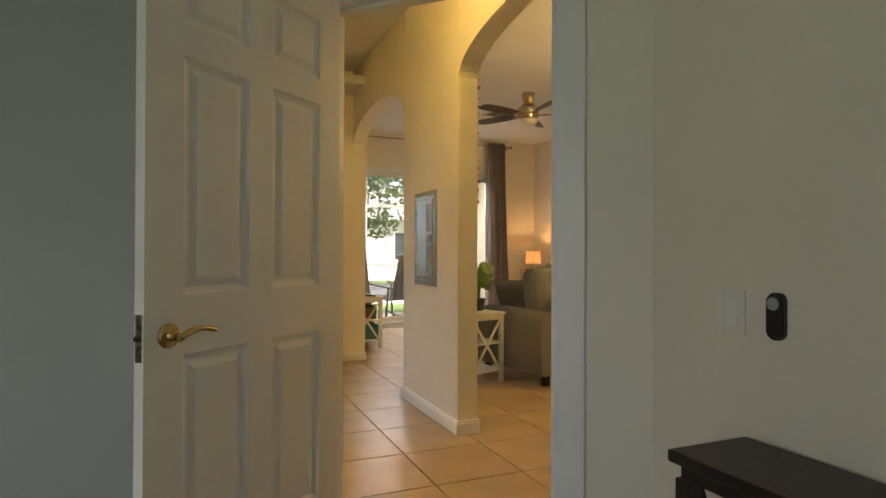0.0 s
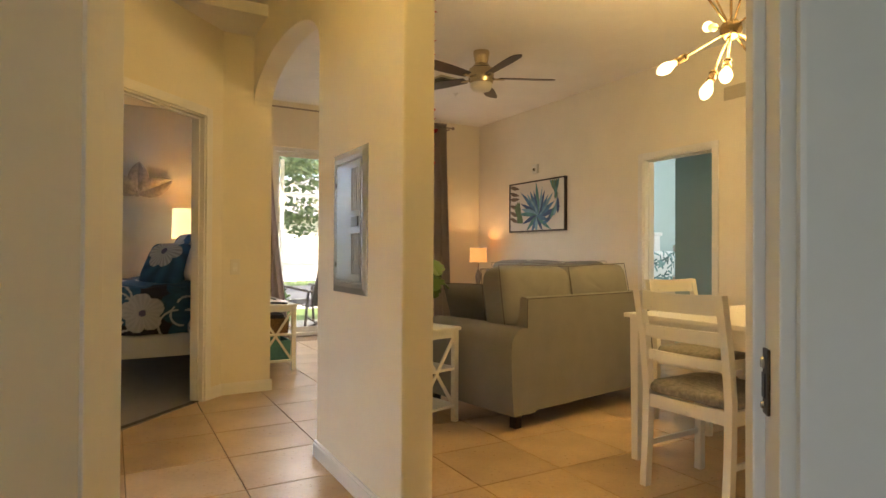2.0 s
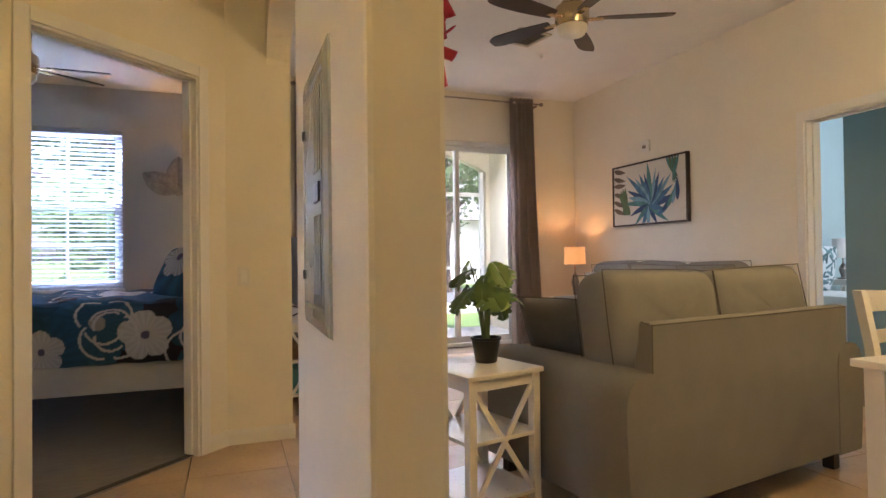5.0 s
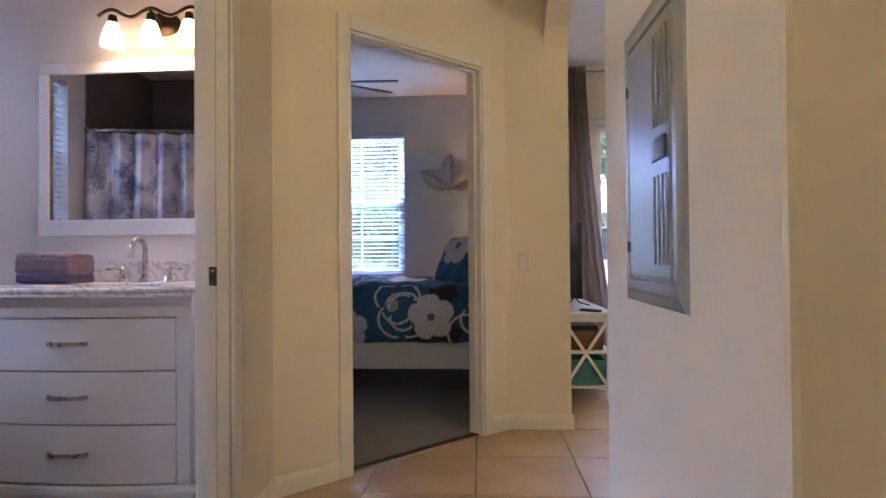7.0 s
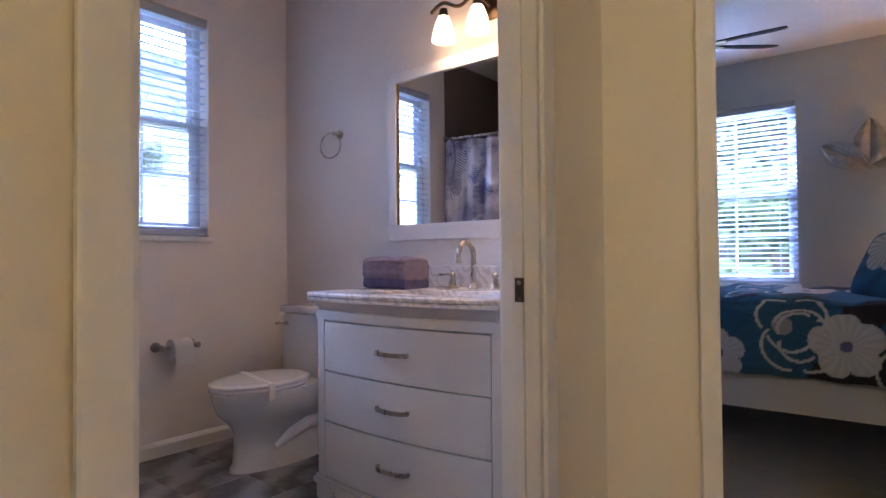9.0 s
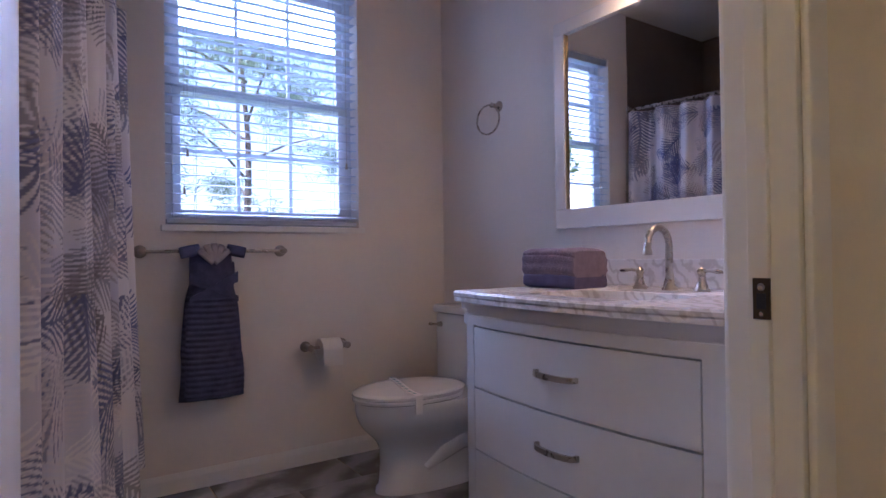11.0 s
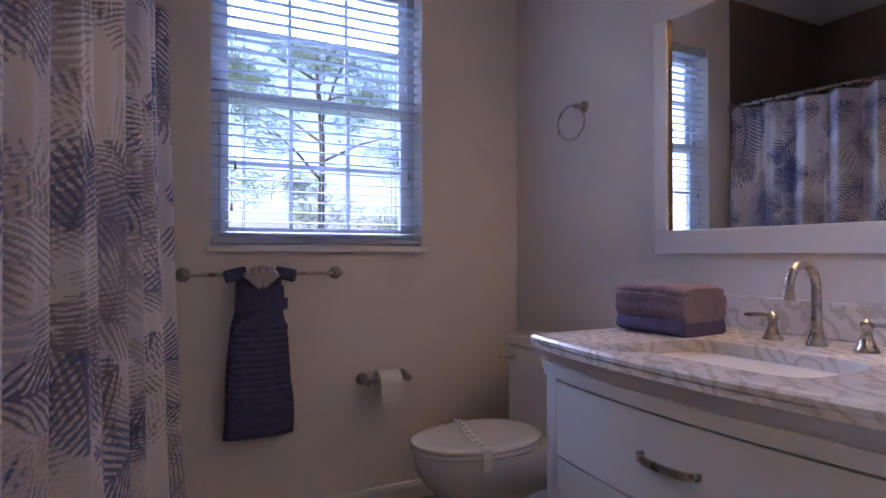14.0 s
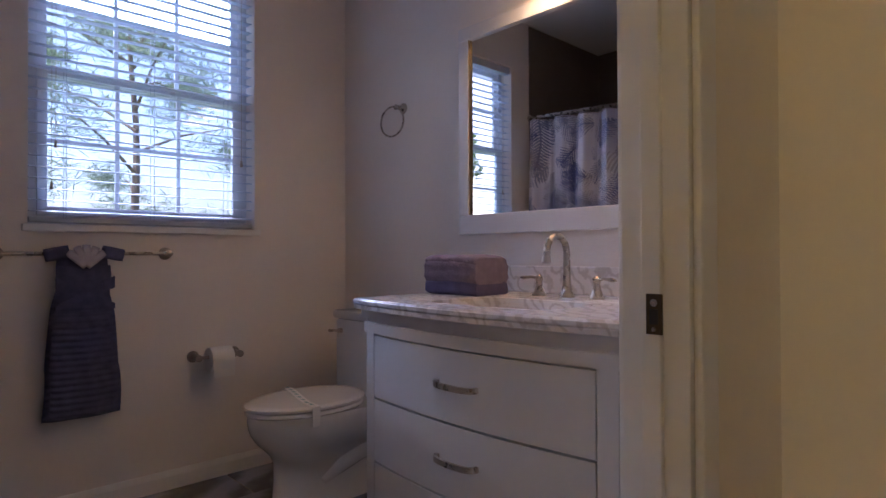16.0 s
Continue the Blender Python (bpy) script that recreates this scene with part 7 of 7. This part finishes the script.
rocker()
t = thing("patio_table", "small round dark patio table", "table", pose(3.72, 9.1, -0.019))
bm = B()
cyl(bm, (0, 0, 0.47), (0, 0, 0.49), 0.21, seg=28)
part("tabletop", bm, GREYWOOD, t)
for k in range(3):
    bm = B()
    a = k * math.tau / 3
    cyl(bm, (0.17 * math.cos(a), 0.17 * math.sin(a), 0), (0.14 * math.cos(a), 0.14 * math.sin(a), 0.469), 0.011, seg=8)
    part("leg", bm, GREYWOOD, t)

GRASS = mat("lawn", (0.10, 0.15, 0.035), 0.95, var=0.3, scale=2, bump=1.0, bump_scale=60, color2=(0.06, 0.10, 0.02))
ASPH = mat("asphalt", (0.10, 0.10, 0.10), 0.9, var=0.2)
bm = B()
bmesh.ops.create_grid(bm, x_segments=2, y_segments=2, size=900, matrix=Matrix.Translation((0, 0, -0.20)))
structure("ground", bm, GRASS, "green lawn reaching the horizon", "ground")
bm = B()
box(bm, -60, 16.0, -0.22, 60, 23.0, -0.17)
structure("road", bm, ASPH, "grey asphalt street", "road")
bm = B()
box(bm, -60, 14.2, -0.22, 60, 15.6, -0.15)
structure("pavement", bm, CONC, "pale concrete pavement", "pavement")
bm = B()
box(bm, -60, 15.8, -0.22, 60, 15.98, -0.11, 0.02)
structure("kerb", bm, CONC, "concrete kerb along the street", "kerb")
HOUSEW = mat("house_stucco", (0.72, 0.70, 0.64), 0.85)
ROOFM = mat("grey_shingle", (0.20, 0.19, 0.19), 0.9, var=0.2, scale=4)
WINDK = mat("dark_window", (0.03, 0.035, 0.045), 0.1)


def house(label, x, y, w, d, storeys, wins, roof=True, balcony=False):
    t = thing("house", label, "house", pose(x, y, -0.2))
    h = 2.9 * storeys
    bm = B()
    box(bm, 0, 0, 0, w, d, h)
    part("wall", bm, HOUSEW, t)
    if roof:
        bm = B()
        o, r = 0.6, min(w, d) * 0.26
        a = [bm.verts.new(p) for p in ((-o, -o, h), (w + o, -o, h), (w + o, d + o, h), (-o, d + o, h))]
        i = min(w, d) / 2
        b = [bm.verts.new(p) for p in ((i, d / 2, h + r), (w - i, d / 2, h + r))] if w > d else [bm.verts.new(p) for p in ((w / 2, i, h + r), (w / 2, d - i, h + r))]
        if w > d:
            for q in ((a[0], a[1], b[1], b[0]), (a[1], a[2], b[1]), (a[2], a[3], b[0], b[1]), (a[3], a[0], b[0])):
                bm.faces.new(q)
        else:
            for q in ((a[0], a[1], b[0]), (a[1], a[2], b[1], b[0]), (a[2], a[3], b[1]), (a[3], a[0], b[0], b[1])):
                bm.faces.new(q)
        bm.faces.new(a[::-1])
        part("roof", bm, ROOFM, t)
    for s in range(storeys):
        for k in range(wins):
            cx = w * (k + 0.5) / wins
            z = 2.9 * s + 1.0
            bm = B()
            box(bm, cx - 0.55, -0.05, z, cx + 0.55, 0.02, z + 1.3)
            wd = part("window", bm, WINDK, t)
            bm = B()
            for c in ((-0.62, z - 0.07, 0.62, z), (-0.62, z + 1.3, 0.62, z + 1.37), (-0.62, z, -0.55, z + 1.3), (0.55, z, 0.62, z + 1.3), (-0.03, z, 0.03, z + 1.3)):
                box(bm, cx + c[0], -0.09, c[1], cx + c[2], -0.051, c[3])
            part("frame", bm, SLIDE, wd)
            if balcony:
                bm = B()
                box(bm, cx - 1.1, -1.1, 2.9 * s - 0.1, cx + 1.1, -0.001, 2.9 * s + 0.08)
                for q in range(14):
                    box(bm, cx - 1.08 + 0.165 * q, -1.09, 2.9 * s + 0.08, cx - 1.055 + 0.165 * q, -1.06, 2.9 * s + 1.0)
                box(bm, cx - 1.1, -1.1, 2.9 * s + 1.0, cx + 1.1, -1.05, 2.9 * s + 1.06)
                part("balcony", bm, SLIDE, t)


house("pale single-storey house with grey hip roof", 4.5, 27, 10, 9, 1, 3)
house("pale single-storey house beyond the street", 17, 28, 11, 9, 1, 3)
house("three-storey pale apartment building with balconies", 15.5, 31, 26, 12, 3, 6, True, True)

BARK = mat("bark", (0.16, 0.12, 0.09), 0.95, var=0.3, scale=8, bump=1.0, bump_scale=30)
LEAFG = mat("tree_leaf", (0.10, 0.14, 0.065), 0.7, var=0.3, scale=1.5, color2=(0.06, 0.095, 0.04))
gn, gl = LEAFG.node_tree.nodes, LEAFG.node_tree.links
thin, mixer = gn.new("ShaderNodeBsdfTranslucent"), gn.new("ShaderNodeMixShader")
thin.inputs["Color"].default_value = (0.12, 0.17, 0.07, 1)
mixer.inputs[0].default_value = 0.45
gl.new(gn["Principled BSDF"].outputs[0], mixer.inputs[1])
gl.new(thin.outputs[0], mixer.inputs[2])
gl.new(mixer.outputs[0], gn["Material Output"].inputs["Surface"])


# paler than the leaf material: sunlit haze put into the needle colour
NEEDLE = mat("sunlit_pine_needle", (0.12, 0.16, 0.10), 0.6, var=0.2, scale=1.5)
gn, gl = NEEDLE.node_tree.nodes, NEEDLE.node_tree.links
thin, mixer = gn.new("ShaderNodeBsdfTranslucent"), gn.new("ShaderNodeMixShader")
thin.inputs["Color"].default_value = (0.20, 0.26, 0.16, 1)
mixer.inputs[0].default_value = 0.6
gl.new(gn["Principled BSDF"].outputs[0], mixer.inputs[1])
gl.new(thin.outputs[0], mixer.inputs[2])
gl.new(mixer.outputs[0], gn["Material Output"].inputs["Surface"])


def tree(label, x, y, h, r, trunk, n, seed, low=0.45, needle=False, leaf=0.10):
    rng = random.Random(seed)
    t = thing("tree", label, "tree", pose(x, y, -0.2))
    bm = B()
    tube(bm, [(0.05 * h * math.sin(i * 0.5 + seed) * (i / 8), 0.02 * h * math.cos(i + seed) * (i / 8), h * 0.85 * i / 8) for i in range(9)], [trunk * (1 - 0.09 * i) for i in range(9)], 10)
    limbs = []
    for k in range(9):
        z = h * (low + (0.8 - low) * k / 9)
        a = k * 2.4 + seed
        e = Vector((math.cos(a) * r * 0.85, math.sin(a) * r * 0.85, z + h * rng.uniform(0.02, 0.16)))
        tube(bm, [(0, 0, z * 0.93), tuple(e * 0.5 + Vector((0, 0, z * 0.5))), tuple(e)], [trunk * 0.4, trunk * 0.25, trunk * 0.08], 6)
        limbs.append(e)
    part("trunk", bm, BARK, t)
    pts, faces = [], []
    clumps = [(e + Vector((rng.gauss(0, r * 0.28), rng.gauss(0, r * 0.28), rng.gauss(0, h * 0.07))), r * rng.uniform(0.16, 0.36)) for e in limbs for _ in range(5)]
    for i in range(n):
        c, cr = clumps[rng.randrange(len(clumps))]
        d = Vector((rng.gauss(0, 1), rng.gauss(0, 1), rng.gauss(0, 0.7)))
        p = c + d.normalized() * cr * rng.random() ** 0.5
        q = Euler((rng.uniform(0, 6), rng.uniform(0, 6), rng.uniform(0, 6))).to_matrix()
        s = leaf * rng.uniform(0.6, 1.4)
        ln, wd = (s * 2.0, s * 0.11) if needle else (s, s * 0.5)
        b = len(pts)
        pts += [tuple(p + q @ Vector(v)) for v in ((0, -ln, 0), (wd, 0, 0.1 * wd), (0, ln, 0), (-wd, 0, 0.1 * wd))]
        faces.append((b, b + 1, b + 2, b + 3))
    me = bpy.data.meshes.new("crown")
    me.from_pydata(pts, [], faces)
    me.materials.append(NEEDLE if needle else LEAFG)
    cr = new("crown", me)
    cr.parent = t


tree("broad oak tree with hanging leaves before the street", 1.5, 16.2, 8.2, 4.6, 0.28, 15000, 1, 0.36)
tree("leafy street tree before the houses", 8.4, 21.0, 7.0, 2.8, 0.2, 7000, 5, 0.4)
tree("tall pine beyond the bathroom window", -28.8, 11.7, 17.5, 5.0, 0.22, 13000, 3, 0.25, True, 0.17)
tree("leafy tree at the side of the house", -13.0, -2.2, 7.5, 3.0, 0.16, 9000, 8, 0.25)
tree("low leafy tree outside the bedroom window", -0.4, 14.0, 6.0, 2.6, 0.2, 9000, 11, 0.25)


def bush(label, x, y, r, seed):
    rng = random.Random(seed)
    t = thing("bush", label, "bush", pose(x, y, -0.2))
    pts, faces = [], []
    for i in range(2600):
        a, e = rng.uniform(0, math.tau), rng.random()
        rr = r * (0.55 + 0.45 * rng.random()) * (1 + 0.2 * math.sin(a * 5 + seed))
        p = Vector((math.cos(a) * rr * math.sqrt(1 - e * e), math.sin(a) * rr * math.sqrt(1 - e * e), r * 0.9 * e + 0.05))
        q = Euler((rng.uniform(0, 6), rng.uniform(0, 6), rng.uniform(0, 6))).to_matrix()
        s = 0.07 * rng.uniform(0.6, 1.3)
        b = len(pts)
        pts += [tuple(p + q @ Vector(v)) for v in ((0, -s, 0), (s * 0.5, 0, 0), (0, s, 0), (-s * 0.5, 0, 0))]
        faces.append((b, b + 1, b + 2, b + 3))
    me = bpy.data.meshes.new("foliage")
    me.from_pydata(pts, [], faces)
    me.materials.append(LEAFG)
    o = new("foliage", me)
    o.parent = t
    bm = B()
    cyl(bm, (0, 0, -0.02), (0, 0, r * 0.7), 0.03, 0.01, 8)
    part("stem", bm, BARK, t)


for i, (bx2, by2, br) in enumerate(((-1.2, 11.0, 0.9), (0.3, 11.3, 1.0), (1.5, 12.4, 0.8), (3.2, 13.2, 0.7), (-27.5, 7.6, 1.5), (-29.0, 9.4, 1.3))):
    bush("clipped green garden bush", bx2, by2, br, i)

# ---- area lamps added in place of sky light ----


def daylight(name, at, to, w, h, energy, color):
    o = new(name, bpy.data.lights.new(name, "AREA"))
    o.data.shape, o.data.size, o.data.size_y, o.data.energy, o.data.color = "RECTANGLE", w, h, energy, color
    o.matrix_world = look(at, to)


# these two hang high outside, added to brighten bathroom and bedroom
daylight("daylight_bath", (-11.0, 4.255, 6.8), (-1.8, 4.255, 1.7), 11.0, 2.8, 860.0, (0.74, 0.85, 1.0))
daylight("daylight_bedroom", (-0.02, 10.0, 4.0), (-0.02, 8.2, 1.3), 2.0, 1.6, 420.0, (0.85, 0.92, 1.0))
# added lamp under the lanai ceiling, where no fitting exists
daylight("fill_lanai", (3.58, 9.25, 2.74), (3.58, 8.2, 0.6), 2.6, 0.9, 40.0, (0.93, 0.96, 1.0))
daylight("daylight_room", (-2.45, -0.75, 1.55), (1.5, 0.1, 1.2), 1.4, 1.4, 2.0, (0.80, 0.90, 1.0))
# added lamp inside the far room, which has no window built
daylight("fill_far_room", (7.9, 5.0, 2.6), (7.6, 6.8, 1.0), 1.2, 1.2, 8.0, (0.82, 0.93, 1.0))

# ---- floors in pieces ----


def tile_mat():
    m = mat("tan_ceramic_tile", (0.60, 0.44, 0.27), 0.30, var=0.10, scale=3.5, bump=0.15, bump_scale=25, color2=(0.44, 0.30, 0.17))
    n, l = m.node_tree.nodes, m.node_tree.links
    info, hsv = n.new("ShaderNodeObjectInfo"), n.new("ShaderNodeHueSaturation")
    mr = n.new("ShaderNodeMapRange")
    mr.inputs["To Min"].default_value, mr.inputs["To Max"].default_value = 0.90, 1.08
    l.new(info.outputs["Random"], mr.inputs["Value"])
    ramp = next(k for k in n if k.type == "VALTORGB")
    l.new(ramp.outputs["Color"], hsv.inputs["Color"])
    l.new(mr.outputs["Result"], hsv.inputs["Value"])
    l.new(hsv.outputs["Color"], n["Principled BSDF"].inputs["Base Color"])
    return m


TILE = tile_mat()
P = 0.472
floor_ob = bpy.data.objects["floor"]
bm = B()
g = 0.0025
lv = [[bm.verts.new((sx * (P / 2 - g - i), sy2 * (P / 2 - g - i), z)) for sx, sy2 in ((-1, -1), (1, -1), (1, 1), (-1, 1))] for i, z in ((0, -0.0115), (0, -0.003), (0.002, -0.0005))]
for p, q in zip(lv, lv[1:]):
    for i in range(4):
        bm.faces.new((p[i], p[(i + 1) % 4], q[(i + 1) % 4], q[i]))
bm.faces.new(lv[-1])
tile_me = finish("tile", bm, TILE)
for i in range(-3, 10):
    for j in range(-6, 14):
        cx, cy = 1.245 + P * (i + 0.5), 2.44 + P * (j + 0.5)
        if cy + P / 2 > 8.56 or cy < 0.0 or cx > 5.6:
            continue
        # hall and living area, clear of the carpeted, wooden and bathroom floors
        if cx + cy < 2.87 + 0.1 or (cx < 0.34 and cy > 2.3) or cx - P / 2 < 0.16:
            continue
        if cy - cx > 4.34 + 0.23 and cx < 1.6 or (cy > 5.95 and cx < 1.62):
            continue
        o = new("tile", tile_me)
        o.parent = floor_ob
        o.location = (cx, cy, 0)
PLANKM = mat("grey_wood_plank", (0.32, 0.285, 0.26), 0.3, var=0.25, scale=5, color2=(0.19, 0.17, 0.155))
PN, PL = PLANKM.node_tree.nodes, PLANKM.node_tree.links
mp = PN.new("ShaderNodeMapping")
mp.inputs["Scale"].default_value = (1.2, 14.0, 1.0)
tcn = next(k for k in PN if k.type == "TEX_COORD")
PL.new(tcn.outputs["Object"], mp.inputs["Vector"])
for k in PN:
    if k.type == "TEX_NOISE":
        PL.new(mp.outputs["Vector"], k.inputs["Vector"])


def plank_floor(name, label, x0, x1, y0, y1, clip):
    bm = B()
    box(bm, x0, y0, -0.011, x1, y1, -0.002)
    base = structure(name, bm, DARKWOOD, label, "floor")
    ln, wd = 1.2, 0.178
    bm = B()
    box(bm, -ln / 2 + 0.001, -wd / 2 + 0.001, -0.0015, ln / 2 - 0.001, wd / 2 - 0.001, 0.004)
    me = finish("plank", bm, PLANKM)
    r = 0
    y = y0 + wd / 2
    while y < y1:
        x = x0 + ln / 2 - (r % 3) * 0.4
        while x < x1 + 0.4:
            if clip(x, y):
                o = new("plank", me)
                o.parent = base
                o.location = (x, y, 0)
            x += ln
        y += wd
        r += 1
    return base


def floor_poly(name, poly, label, material, z0, z1):
    bm = B()
    prism(bm, poly, z0, z1)
    return structure(name, bm, material, label, "floor")


# bedroom floor stops at the diagonal threshold
plank_floor("bedroom_floor", "dark grey wood plank bedroom floor", -2.1, 1.66, 5.35, 8.58, lambda x, y: y - x > 5.05 and x < 1.15 and x > -1.5)
floor_poly("bedroom_threshold_floor", [(0.68, 5.02), (1.29, 5.65), (1.66, 5.87), (1.66, 8.58), (-0.2, 8.58), (-0.2, 5.3), (0.50, 5.3), (0.60, 5.08)], "dark grey wood plank floor at the doorway", PLANKM, -0.009, 0.0045)
bm = B()
m = Matrix.Translation((BX1, 4.735, 0)) @ Matrix.Rotation(radians(45), 4, "Z")
box(bm, 0.387, 0.03, -0.005, 1.218, 0.065, 0.009, 0.003, m)
structure("threshold", bm, DARKWOOD, "dark wooden threshold strip", "threshold")
floor_poly("room_floor", [(-2.4, -2.4), (1.46, -2.4), (1.46, 1.24), (0.18, 2.52), (-2.4, 2.52)], "dark grey wood plank bedroom floor", PLANKM, -0.009, 0.003)
BTILE = marble("grey_marble_tile", (0.36, 0.35, 0.35), (0.16, 0.15, 0.15), 3.0)
bm = B()
box(bm, -1.89, 2.64, -0.011, BX0 + 0.08, 5.235, -0.001)
bath_floor = structure("bath_floor", bm, FLOORBASE, "grey marble-look tiled bathroom floor", "floor")
bm = B()
box(bm, -0.1495, -0.298, -0.0008, 0.1495, 0.298, 0.004, 0.001)
bt_me = finish("tile", bm, BTILE)
for i in range(8):
    for j in range(4):
        cx, cy = -1.74 + 0.302 * i, 3.36 + 0.603 * (j + (0.5 if i % 2 else 0)) - 0.3
        if cx + 0.15 < BX0 + 0.09 and 2.9 < cy and cy + 0.3 < 5.24 + 0.24 * (i % 2):
            o = new("tile", bt_me)
            o.parent = bath_floor
            o.location = (cx, cy, 0)
